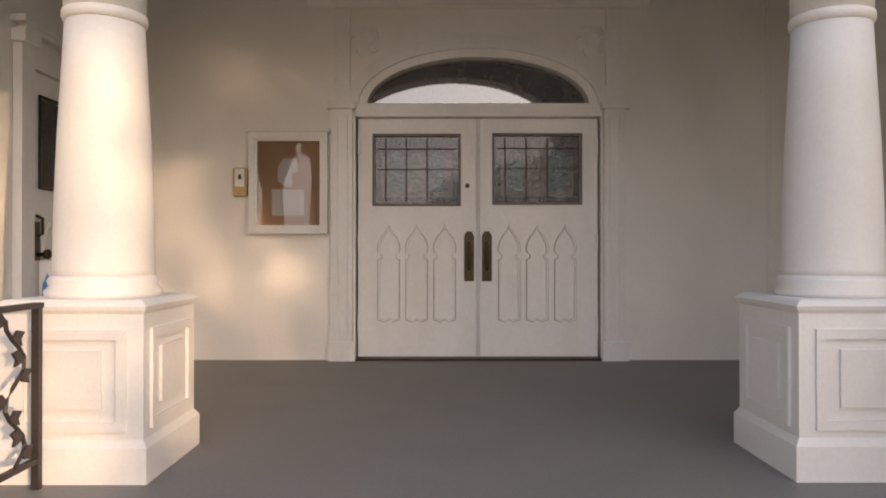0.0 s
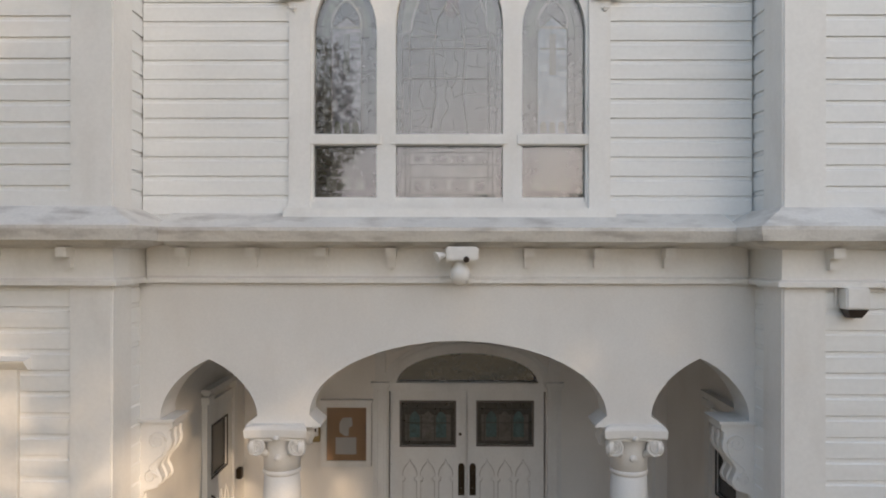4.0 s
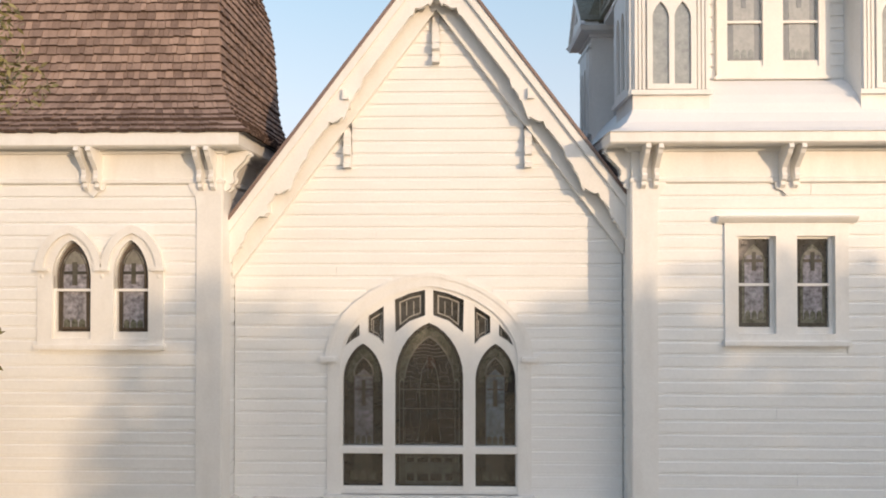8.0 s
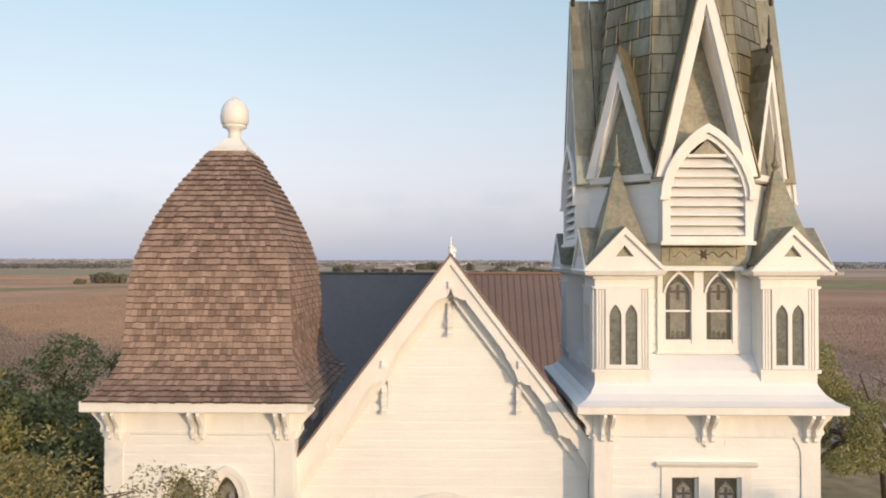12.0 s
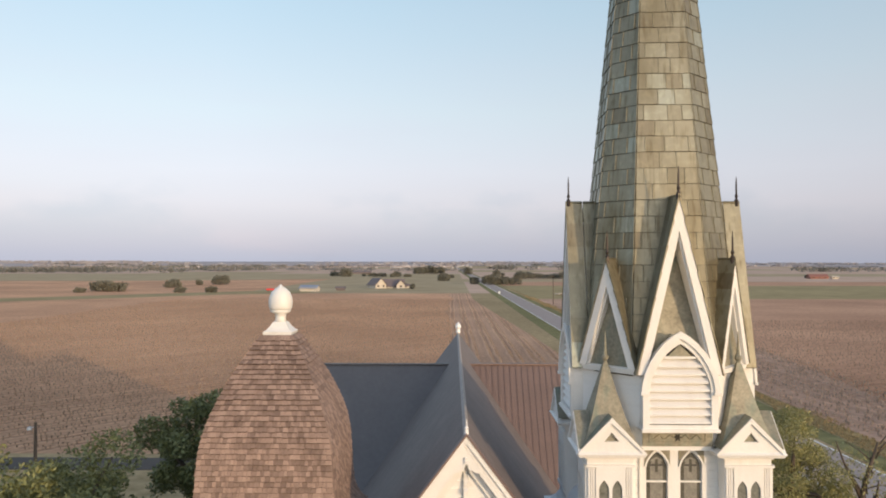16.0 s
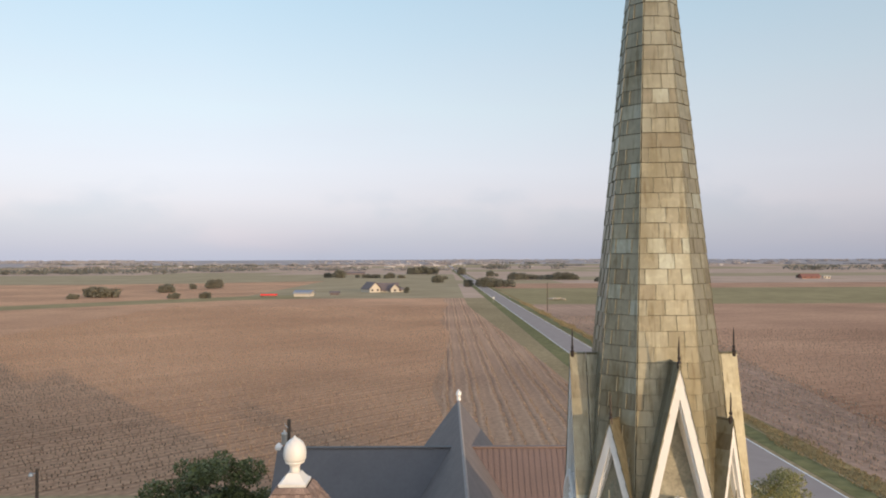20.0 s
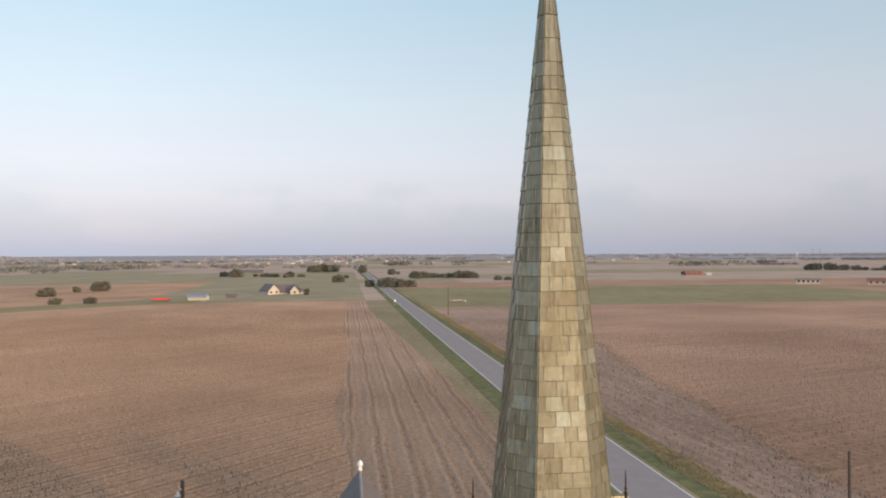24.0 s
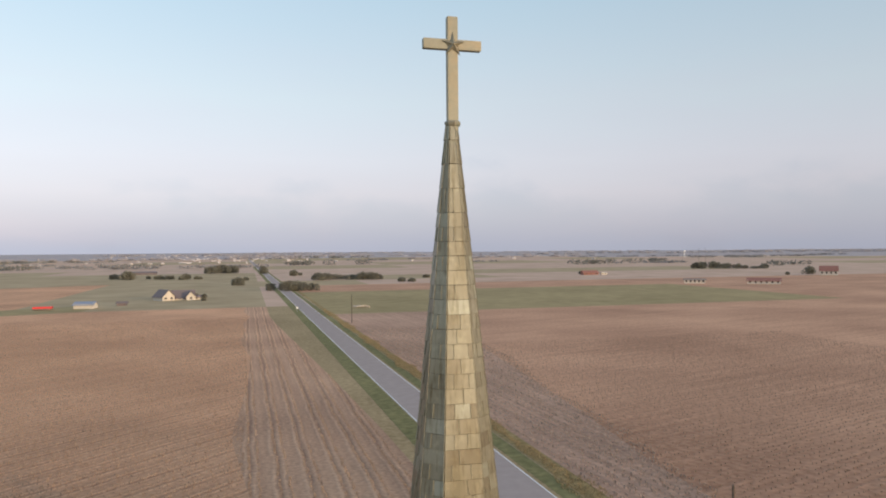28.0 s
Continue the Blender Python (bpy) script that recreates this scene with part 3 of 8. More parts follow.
G_MATS = [
    ground_material("dry_grass", (0.26, 0.195, 0.1), (0.5, 0.375, 0.215), 0.9),
    ground_material("stubble_field", (0.36, 0.195, 0.115), (0.86, 0.5, 0.3), 1.6, (-46, 1.3, 0.25), near_dark=((0.75, 0.79, 0.81), 40, 150), drills=(-46, 3.6, 0.5)),
    ground_material("headland_rows", (0.3, 0.175, 0.118), (0.78, 0.485, 0.31), 1.6, (0, 1.1, 0.2), near_dark=((0.74, 0.78, 0.8), 50, 190), drills=(0, 3.6, 0.42)),
    ground_material("bare_field", (0.35, 0.192, 0.12), (0.72, 0.425, 0.27), 1.0, (-72, 1.2, 0.3), near_dark=((0.8, 0.8, 0.8), 40, 150)),
    ground_material("green_pasture", (0.3, 0.238, 0.118), (0.44, 0.345, 0.18), 0.12),
    ground_material("far_straw", (0.5, 0.345, 0.25), (0.66, 0.47, 0.35), 0.05),
    ground_material("far_green", (0.38, 0.29, 0.17), (0.5, 0.388, 0.24), 0.05),
    # horizon haze is painted into the colour of this farthest ground
    ground_material("hazed_far_plain", (0.38, 0.335, 0.33), (0.52, 0.45, 0.43), 0.01),
    ground_material("grey_clods", (0.28, 0.178, 0.125), (0.68, 0.435, 0.305), 1.1, (5, 1.1, 0.4), bump=0.9),
]


def field_edge(y):
    return 21.0 if y < 80 else 21 - (y - 80) * 0.05 if y < 160 else max(9.0, 17 - (y - 160) * 0.062)


def clod_edge(y):
    return 51 + min(max(0, y - 70), 240) * 0.13 + 1.2 * math.sin(y * 0.09)


def ground():
    xs = sorted(set([-4400, -3400, -2600, -2000, -1500, -1150, -900, -700, -520, -390, -300, -230, -190, -150, -110, -75, -45, -20, -1, 17, 39, 55, 90, 130, 180, 240, 310, 390, 480, 600, 760, 950, 1200, 1500, 2000, 2600, 3000, 3400, 3900, 4400]))
    ys = sorted(set([-4400, -2000, -900, -400, -150, -40, 20, 49, 70, 100, 140, 180, 220, 250, 268, 300, 330, 352, 400, 470, 560, 650, 760, 900, 1050, 1250, 1500, 1800, 2300, 3000, 3700, 4400]))
    bm = bmesh.new()
    edge = field_edge
    clods = clod_edge
    place = {55: clods, 90: lambda y: max(90, clods(y) + 12), 130: lambda y: max(130, clods(y) + 30), -1: lambda y: -1 + 1.1 * math.sin(y * 0.11) + 0.8 * math.sin(y * 0.047), 17: edge, 39: lambda y: road_x(y) + 9.0 if -100 < y < 600 else 39}
    grid = [[bm.verts.new((place[x](y) if x in place else x, slant(x, y), rise(x, y))) for x in xs] for y in ys]
    for j in range(len(ys) - 1):
        for i in range(len(xs) - 1):
            f = bm.faces.new((grid[j][i], grid[j][i + 1], grid[j + 1][i + 1], grid[j + 1][i]))
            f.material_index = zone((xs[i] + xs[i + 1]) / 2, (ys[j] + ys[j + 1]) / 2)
    ob = part("ground", bm, G_MATS)
    tagged(ob, "flat farmland with dry grass, stubble fields and pasture", "ground", kind="structure")


ground()
M_ASPHALT = mat("worn_asphalt", (0.4, 0.335, 0.305), 0.95, vary=0.12, scale=0.5, fine=20, bump=0.3)
M_ASPHALT.node_tree.nodes["Principled BSDF"].inputs["Specular IOR Level"].default_value = 0.05
M_ASPHALT_DARK = mat("dark_asphalt", (0.115, 0.1, 0.09), 0.95, vary=0.12, scale=0.5, fine=20, bump=0.3)
M_ASPHALT_DARK.node_tree.nodes["Principled BSDF"].inputs["Specular IOR Level"].default_value = 0.1
M_LINE = mat("road_line", (0.8, 0.79, 0.77), 0.7, vary=0.15, scale=1, fine=10, bump=0.1)


def strip(name, mat_, label, half, z, off=0.0, y0=-300, y1=2200, parent=None):
    bm = bmesh.new()
    ys = [y0] + [y for y in (-100, 0, 60, 120, 240, 400, 700, 1200) if y0 < y < y1] + [y1]
    rows = [[bm.verts.new((road_x(y) + off + s * half, y, z)) for s in (-1, 1)] for y in ys]
    for a, b in zip(rows, rows[1:]):
        bm.faces.new((a[0], a[1], b[1], b[0]))
    ext = bmesh.ops.extrude_face_region(bm, geom=bm.faces[:])
    bmesh.ops.translate(bm, vec=(0, 0, -0.06), verts=[v for v in ext["geom"] if isinstance(v, bmesh.types.BMVert)])
    return tagged(part(name, bm, mat_, parent), label, "" if parent else "road", kind="" if parent else "structure")


road = strip("road", M_ASPHALT, "long straight grey asphalt road between fields", 3.3, 0.06)
strip("edge_line", M_LINE, "", 0.09, 0.065, -3.22, parent=road)
strip("edge_line", M_LINE, "", 0.09, 0.065, 3.22, parent=road)
M_VERGE = ground_material("green_verge", (0.135, 0.13, 0.056), (0.31, 0.275, 0.125), 0.7)
M_VERGE_DRY = ground_material("dry_verge", (0.2, 0.15, 0.065), (0.5, 0.36, 0.17), 0.8)
strip("verge_inner", M_VERGE, "mown green grass verge beside the road", 1.7, 0.03, -5.3, 50, 1200)
strip("verge_outer", M_VERGE, "green grass verge on the far roadside", 1.1, 0.03, 5.1, 30, 1200)
strip("verge_straw", M_VERGE_DRY, "strip of tall straw-coloured grass beside the field", 1.2, 0.035, 7.8, 30, 600)
bm = boxes((-300, 26.4, 44.2, 47.6, -0.02, 0.05))
tagged(part("side_road", bm, M_ASPHALT_DARK), "narrow dark asphalt side road behind the church", "road", kind="structure")



def stubble(name, inside, x_span, y_span, turn, pitches, step, mat_, label, seed, size=0.3, fade=(90, 160)):
    """Dry stalks left standing in rows over a field; each tuft is two crossed blades. Pitches: the gaps between rows, in turn."""
    r = random.Random(seed)
    ca, sa = math.cos(radians(turn)), math.sin(radians(turn))
    verts, faces = [], []
    v0, i = -260.0, 0
    while v0 < 260:
        v0 += pitches[i % len(pitches)]
        i += 1
        u = -260.0
        skip = r.uniform(0.0, 0.4)
        while u < 260:
            u += step * r.uniform(0.5, 1.7)
            v = v0 + r.uniform(-0.16, 0.16)
            x, y = u * ca - v * sa, 100 + u * sa + v * ca
            if not (x_span[0] < x < x_span[1] and y_span[0] < y < y_span[1]) or not inside(x, y):
                continue
            if r.random() < max(skip, (y - fade[0]) / fade[1]):
                continue
            h, w = size * r.uniform(0.5, 1.3), size * r.uniform(0.25, 0.5)
            a = r.uniform(0, math.pi)
            for b in (a, a + 1.57):
                dx, dy = w * math.cos(b), w * math.sin(b)
                k = len(verts)
                verts += [(x - dx * 0.4, y - dy * 0.4, 0), (x + dx * 0.4, y + dy * 0.4, 0), (x + dx, y + dy, h), (x - dx, y - dy, h * r.uniform(0.6, 1.0))]
                faces.append((k, k + 1, k + 2, k + 3))
    me = bpy.data.meshes.new(name)
    me.from_pydata(verts, [], faces)
    me.materials.append(mat_)
    tagged(new(name, me), label, "stubble", kind="stuff")


M_STRAW = mat("dry_stalk", (0.26, 0.18, 0.125), 0.8, vary=0.3, hue=(0.4, 0.295, 0.215), bump=0, island=1.0)
M_STRAW_PALE = mat("pale_stalk", (0.26, 0.19, 0.14), 0.8, vary=0.3, hue=(0.4, 0.305, 0.23), bump=0, island=1.0)
M_STRAW_GOLD = mat("golden_grass", (0.24, 0.185, 0.095), 0.8, vary=0.3, hue=(0.44, 0.335, 0.18), bump=0, island=1.0)
M_CLOD = mat("grey_stalk", (0.2, 0.16, 0.135), 0.9, vary=0.3, hue=(0.5, 0.405, 0.34), bump=0, island=1.0)
stubble("stubble", lambda x, y: True, (-120, -1), (50, 300), 44, (1.2, 0.9, 1.5), 0.45, M_STRAW, "dry stubble standing in rows on the field", 71, 0.26, (110, 260))
stubble("headland_stubble", lambda x, y: x < field_edge(y), (-1, 21), (50, 340), 90.3, (1.2, 2.4), 0.42, M_STRAW_PALE, "dry stubble in long rows along the headland", 72, 0.26, (70, 260))
stubble("far_stubble", lambda x, y: x > clod_edge(y) - 1, (48, 170), (45, 190), 18, (1.3,), 0.8, M_STRAW, "dry stubble on the field across the road", 73, 0.26, (110, 200))
stubble("verge_tufts", lambda x, y: abs(x - road_x(y) - 7.6) < 1.3 + 0.6 * math.sin(y * 0.13) + 0.5 * math.sin(y * 0.41), (33, 41), (40, 330), 90.5, (0.37,), 0.3, M_STRAW_GOLD, "straw-coloured grass along the roadside", 75, 0.26, (60, 400))
stubble("clods", lambda x, y: road_x(y) + 9.5 < x < clod_edge(y) + 2, (38, 110), (45, 240), 93, (1.0, 1.3), 0.5, M_CLOD, "grey clods and stalks on the bare field edge", 74, 0.34, (110, 200))

# ---- the church: clapboard, trim and openings ----
PITCH = 0.172
_boards = {}


def board_mesh(length, mat_):
    key = (round(length, 2), mat_.name)
    if key not in _boards:
        prof = [(0.0, 0.0), (-0.018, 0.0), (-0.018, 0.125), (-0.008, 0.135), (-0.006, 0.165), (0.0, 0.168)]
        me = bpy.data.meshes.new("board")
        L = key[0]
        n = len(prof)
        vs = [(0, y, z) for y, z in prof] + [(L, y, z) for y, z in prof]
        fs = [tuple(range(n))[::-1], tuple(range(n, 2 * n))] + [(i, (i + 1) % n, n + (i + 1) % n, n + i) for i in range(n)]
        me.from_pydata(vs, [], [f[::-1] for f in fs])
        me.materials.append(mat_)
        _boards[key] = me
    return _boards[key]


def siding(parent, x0, x1, z0, z1, y, holes=(), clip=None, splits=True):
    """Rows of drop siding, each board an object, round openings and under a gable."""
    z = z0
    while z < z1 - 0.05:
        a, b = (x0, x1) if clip is None else clip(z)
        a, b = max(a, x0), min(b, x1)
        spans = [(a, b)]
        for ha, hb, za, zb in holes:
            if z + PITCH > za and z < zb:
                spans = [s for p, q in spans for s in ((p, min(q, ha)), (max(p, hb), q)) if s[1] - s[0] > 0.03]
        for p, q in spans:
            if q - p < 0.05:
                continue
            cuts = [p, q]
            if splits and q - p > 3 and rng.random() < 0.45:
                cuts = [p, p + (q - p) * rng.uniform(0.25, 0.75), q]
            for c, d in zip(cuts, cuts[1:]):
                ob = new("board", board_mesh(d - c - 0.003, M_SIDING))
                hang(ob, parent)
                ob.matrix_basis = XF[0] @ Matrix.Translation((c, y, z))
        z += PITCH


def extrude_x(profile, x0, x1, bm=None):
    return slab([profile], x0, x1, "x", bm)


def stained(parent, x0, x1, z0, zs, za, y, field=None, pt=0.45, border=None, mark=None):
    """A stained-glass light with border, field, cross and flowers at its foot, each a piece of glass."""
    w = x1 - x0
    part("pane", slab([lancet(x0, x1, z0, zs, za, pt)], y, y + 0.02), border or M_GDARK, parent)
    i = w * 0.09
    part("pane", slab([lancet(x0 + i, x1 - i, z0 + i, zs, za - i * 1.3, pt)], y - 0.004, y), border or M_GGREEN, parent)
    i = w * 0.18
    part("pane", slab([lancet(x0 + i, x1 - i, z0 + i * 1.2, zs, za - i * 1.3, pt)], y - 0.008, y - 0.004), field or M_GLILAC, parent)
    xc = (x0 + x1) / 2
    zc = zs + (za - zs) * 0.1
    part("cross_bar", boxes((x0 + i, x1 - i, y - 0.013, y - 0.008, zc - 0.02, zc + 0.02)), M_CAME, parent)
    part("cross_bar", boxes((xc - w * 0.07, xc + w * 0.07, y - 0.015, y - 0.008, zc - w * 0.35, zc + w * 0.3)), mark or M_GRED, parent)
    part("pane", slab([arch(x0 + i, x1 - i, zs + (za - zs) * 0.35, za - i * 1.4, pt)], y - 0.012, y - 0.008), M_GPALE, parent)
    h = (zs - z0) * 0.16
    for k in range(3):
        u = x0 + i + (k + 0.5) * (w - 2 * i) / 3
        part("pane", slab([lancet(u - w * 0.09, u + w * 0.09, z0 + i * 1.2, z0 + i + h * 0.6, z0 + i + h, 0.3, 8)], y - 0.012, y - 0.008), M_GGREEN, parent)


TX, TY, TH = 4.735, 4.37, 1.97        # bell tower: axis and half width
LX, LY, LH = -4.38, 4.08, 1.68        # shingled tower
AX = 0.1                              # nave axis
WALL_Y = 2.98

bell = thing("bell_tower", (TX, TY, 0), "square white clapboard bell tower with bracketed cornice", "church tower")
dome_tower = thing("corner_tower", (LX, LY, 0), "square white clapboard corner tower with paired lancet windows", "church tower")
nave = thing("church_nave", (AX, 14, 0), "white clapboard church nave with steep front gable and brown metal roof", "church")


def tower_walls(tower, cx, cy, h, holes, top, side=()):
    f = cy - h
    for q in range(4):
        XF[0] = turned(cx, cy, 90 * q)
        hs = holes if q == 0 else side if q == 3 else ()
        part("wall", slab([rect(cx - h, cx + h, -0.1, top)] + [rect(*o) if isinstance(o, tuple) else o for o in hs], f, f + 0.14), M_SIDING, tower)
    XF[0] = Matrix.Identity(4)


def corner_boards(tower, cx, cy, h, z1, quarters=(0, 1, 2, 3)):
    f = cy - h
    for q in quarters:
        XF[0] = turned(cx, cy, 90 * q)
        for s in (-1, 1):
            a, b = sorted((cx + s * (h + 0.03), cx + s * (h - 0.3)))
            e = cx + s * (h - 0.3)
            prof = [(a, 0.2), (a, z1), (b, z1), (b, 0.2)]
            # the board's head curves inwards under the bracket
            if s < 0:
                prof = [(a, 0.2), (a, z1), (b + 0.12, z1), (b + 0.1, z1 - 0.08), (b + 0.03, z1 - 0.18), (b, z1 - 0.32), (b, 0.2)]
            else:
                prof = [(a, 0.2), (a, z1 - 0.32), (a - 0.03, z1 - 0.18), (a - 0.1, z1 - 0.08), (a - 0.12, z1), (b, z1), (b, 0.2)]
            part("corner_board", slab([prof], f - 0.045, f - 0.002), M_TRIM, tower)
    XF[0] = Matrix.Identity(4)


def band(tower, name, cx, cy, prof, mat_=None, label=""):
    """A moulding that runs round a square tower; prof is (half width, z) from the bottom up."""
    return part(name, loft([square(cx, cy, z, hh) for hh, z in prof]), mat_ or M_TRIM, tower, label)


def ledge(tower, cx, cy, h):
    band(tower, "frieze", cx, cy, [(h + 0.02, 4.70), (h + 0.10, 4.70), (h + 0.10, 4.74), (h + 0.055, 4.76), (h + 0.05, 5.02)], M_TRIM)
    band(tower, "ledge", cx, cy, [(h + 0.05, 5.0), (h + 0.2, 5.03), (h + 0.24, 5.06), (h + 0.31, 5.065), (h + 0.33, 5.15), (h + 0.33, 5.18), (h + 0.04, 5.34)], M_LEDGE, "weathered white moulded ledge")


def blocks(parent, xs, y):
    for x in xs:
        part("dentil_block", boxes((x - 0.045, x + 0.045, y - 0.14, y, 4.93, 5.01), (x - 0.035, x + 0.035, y - 0.06, y, 4.84, 4.93)), M_TRIM, parent)


def scroll(parent, x, y, z, s=1.0, w=0.06, mat_=None):
    """A scrolled cornice bracket that hangs from z on a wall at y."""
    p = [(0, 0), (-0.33, 0), (-0.34, -0.05), (-0.3, -0.07), (-0.28, -0.12), (-0.2, -0.2), (-0.13, -0.28), (-0.12, -0.34), (-0.14, -0.38), (-0.13, -0.43), (-0.08, -0.45), (-0.09, -0.5), (-0.04, -0.54), (0, -0.54)]
    part("bracket", extrude_x([(y + a * s, z + b * s) for a, b in p], x - w / 2, x + w / 2), mat_ or M_TRIM, parent)


def pendant(parent, x, y, z):
    part("bracket_plate", slab([[(x - 0.16, z + 0.08), (x + 0.16, z + 0.08), (x + 0.15, z), (x + 0.07, z - 0.03), (x, z - 0.1), (x - 0.07, z - 0.03), (x - 0.15, z)]], y - 0.03, y - 0.001), M_TRIM, parent)


def tower_cornice(tower, cx, cy, h, eave, zf0, zf1, pairs):
    band(tower, "frieze", cx, cy, [(h + 0.02, 9.62), (h + 0.055, 9.64), (h + 0.055, 9.68), (h + 0.03, 9.7), (h + 0.03, zf0)], M_TRIM)
    band(tower, "cornice", cx, cy, [(h + 0.03, zf0 - 0.06), (h + 0.09, zf0 - 0.05), (h + 0.12, zf0), (eave - 0.02, zf0), (eave, zf0 + 0.02), (eave, zf1)], M_TRIM)
    for q in (0, 1, 3):
        XF[0] = turned(cx, cy, 90 * q)
        for x in pairs:
            for d in (-0.08, 0.08):
                scroll(tower, x + d, cy - h - 0.03, zf0)
        pendant(tower, pairs[1], cy - h - 0.03, 9.55)
    XF[0] = Matrix.Identity(4)


# shingled corner tower
LF = LY - LH
lw = [(-4.93, -4.41), (-4.11, -3.64)]
low = [(-5.15, -4.5), (-4.25, -3.6)]
tower_walls(dome_tower, LX, LY, LH, [lancet(x0, x1, 7.57, 8.42, 8.9) for x0, x1 in lw] + [(-5.2, -3.55, 2.2, 3.9)], 10.1)
corner_boards(dome_tower, LX, LY, LH, 9.66)
siding(dome_tower, LX - LH + 0.3, LX + LH - 0.3, 0.4, 4.68, LF, [(-5.42, -3.42, 2.0, 4.05)])
siding(dome_tower, LX - LH + 0.3, LX + LH - 0.3, 5.34, 9.62, LF, [(-5.12, -3.44, 7.46, 8.6), (-5.0, -4.4, 8.5, 8.88), (-4.16, -3.56, 8.5, 8.88)])
XF[0] = turned(LX, LY, 90)
siding(dome_tower, LX - LH + 0.3, LX - LH + 0.58, 0.4, 4.68, LF)
siding(dome_tower, LX - LH + 0.3, LX - LH + 1.3, 5.34, 9.62, LF)
XF[0] = Matrix.Identity(4)
ledge(dome_tower, LX, LY, LH)
blocks(dome_tower, [-5.4, -4.8, -4.2, -3.6, -3.0], LF - 0.05)
tower_cornice(dome_tower, LX, LY, LH, 2.03, 10.08, 10.28, (-5.9, LX, -2.85))


def lancet_pair(tower, lights, y):
    a0, a1 = lights[0][0] - 0.2, lights[1][1] + 0.2
    mid = (lights[0][1] + lights[1][0]) / 2
    win = part("window", slab([[(a0, 7.5)] + arch(a0, mid - 0.004, 8.5, 9.06, 0.16) + arch(mid + 0.004, a1, 8.5, 9.06, 0.16) + [(a1, 7.5)]] + [lancet(x0, x1, 7.57, 8.4, 8.88, 0.2) for x0, x1 in lights], y - 0.05, y + 0.02), M_TRIM, tower, "white paired lancet window casing")
    part("sill", soft_box(a0 - 0.03, a1 + 0.03, y - 0.1, y, 7.43, 7.5, 0.008), M_TRIM, win)
    for h0, h1 in ((a0, mid - 0.004), (mid + 0.004, a1)):
        outer = arch(h0 - 0.02, h1 + 0.01, 8.5, 9.08, 0.16)
        inner = arch(h0 + 0.09, h1 - 0.09, 8.5, 8.97, 0.16)
        part("hood_mould", slab([outer + inner[::-1]], y - 0.085, y - 0.05), M_TRIM, win)
    for u in (a0 + 0.06, mid, a1 - 0.06):
        part("impost", soft_box(u - 0.1, u + 0.1, y - 0.1, y - 0.04, 8.47, 8.52, 0.006), M_TRIM, win)
        part("drop", lathe([(0.0, -0.05), (0.03, -0.04), (0.035, -0.0), (0.0, 0.01)], 0, 0, 10), M_TRIM, win).matrix_basis = Matrix.Translation((u, y - 0.05, 8.4)) @ Matrix.Rotation(radians(90), 4, "X")
    for x0, x1 in lights:
        stained(win, x0 + 0.02, x1 - 0.02, 7.62, 8.4, 8.86, y + 0.05, pt=0.2, border=M_GBRONZE, mark=M_GMUTE)
        for i in (0.05, 0.085):
            part("came", slab([lancet(x0 + i, x1 - i, 7.68, 8.4, 8.86 - i * 1.3, 0.2), lancet(x0 + i + 0.007, x1 - i - 0.007, 7.69, 8.4, 8.85 - i * 1.3, 0.2)], y + 0.034, y + 0.045), M_CAME, win)
        part("sash_stile", boxes((x0, x0 + 0.035, y + 0.0, y + 0.05, 7.66, 8.2)), M_TRIM, win)
        part("sash_rail", boxes((x0, x1, y - 0.0, y + 0.05, 8.2, 8.235)), M_TRIM, win)
        part("sash_rail", boxes((x0, x1, y + 0.0, y + 0.05, 7.57, 7.66)), M_TRIM, win)


def flat_pair(tower, lights, z0, z1, y):
    a0, a1 = lights[0][0] - 0.17, lights[1][1] + 0.17
    win = part("window", slab([rect(a0, a1, z0 - 0.1, z1 + 0.17)] + [rect(x0, x1, z0, z1) for x0, x1 in lights], y - 0.045, y + 0.03), M_TRIM, tower, "white paired flat-headed window casing")
    part("hood", extrude_x([(y - 0.05, z1 + 0.17), (y - 0.08, z1 + 0.19), (y - 0.12, z1 + 0.23), (y - 0.13, z1 + 0.25), (y, z1 + 0.27), (y, z1 + 0.17)], a0 - 0.1, a1 + 0.1), M_TRIM, win)
    part("sill", soft_box(a0 - 0.02, a1 + 0.02, y - 0.09, y, z0 - 0.16, z0 - 0.09, 0.008), M_TRIM, win)
    for x0, x1 in lights:
        zm = (z0 + z1) / 2 + 0.0
        for r in (rect(x0, x0 + 0.035, z0, z1), rect(x1 - 0.05, x1, z0, z1), rect(x0 + 0.035, x1 - 0.05, z0, z0 + 0.08), rect(x0 + 0.035, x1 - 0.05, z1 - 0.035, z1), rect(x0 + 0.035, x1 - 0.05, zm - 0.018, zm + 0.018)):
            part("sash", slab([r], y + 0.03, y + 0.07), M_TRIM, win)
        part("pane", boxes((x0 + 0.03, x1 - 0.04, y + 0.062, y + 0.08, z0 + 0.06, z1 - 0.03)), M_GDARK, win)
        g0, g1 = x0 + 0.05, x1 - 0.06
        stained(win, g0, g1, z0 + 0.1, z1 - 0.35, z1 - 0.06, y + 0.055, M_GLILAC, mark=M_GMUTE)


lancet_pair(dome_tower, lw, LF)
flat_pair(dome_tower, low, 2.35, 3.85, LF)

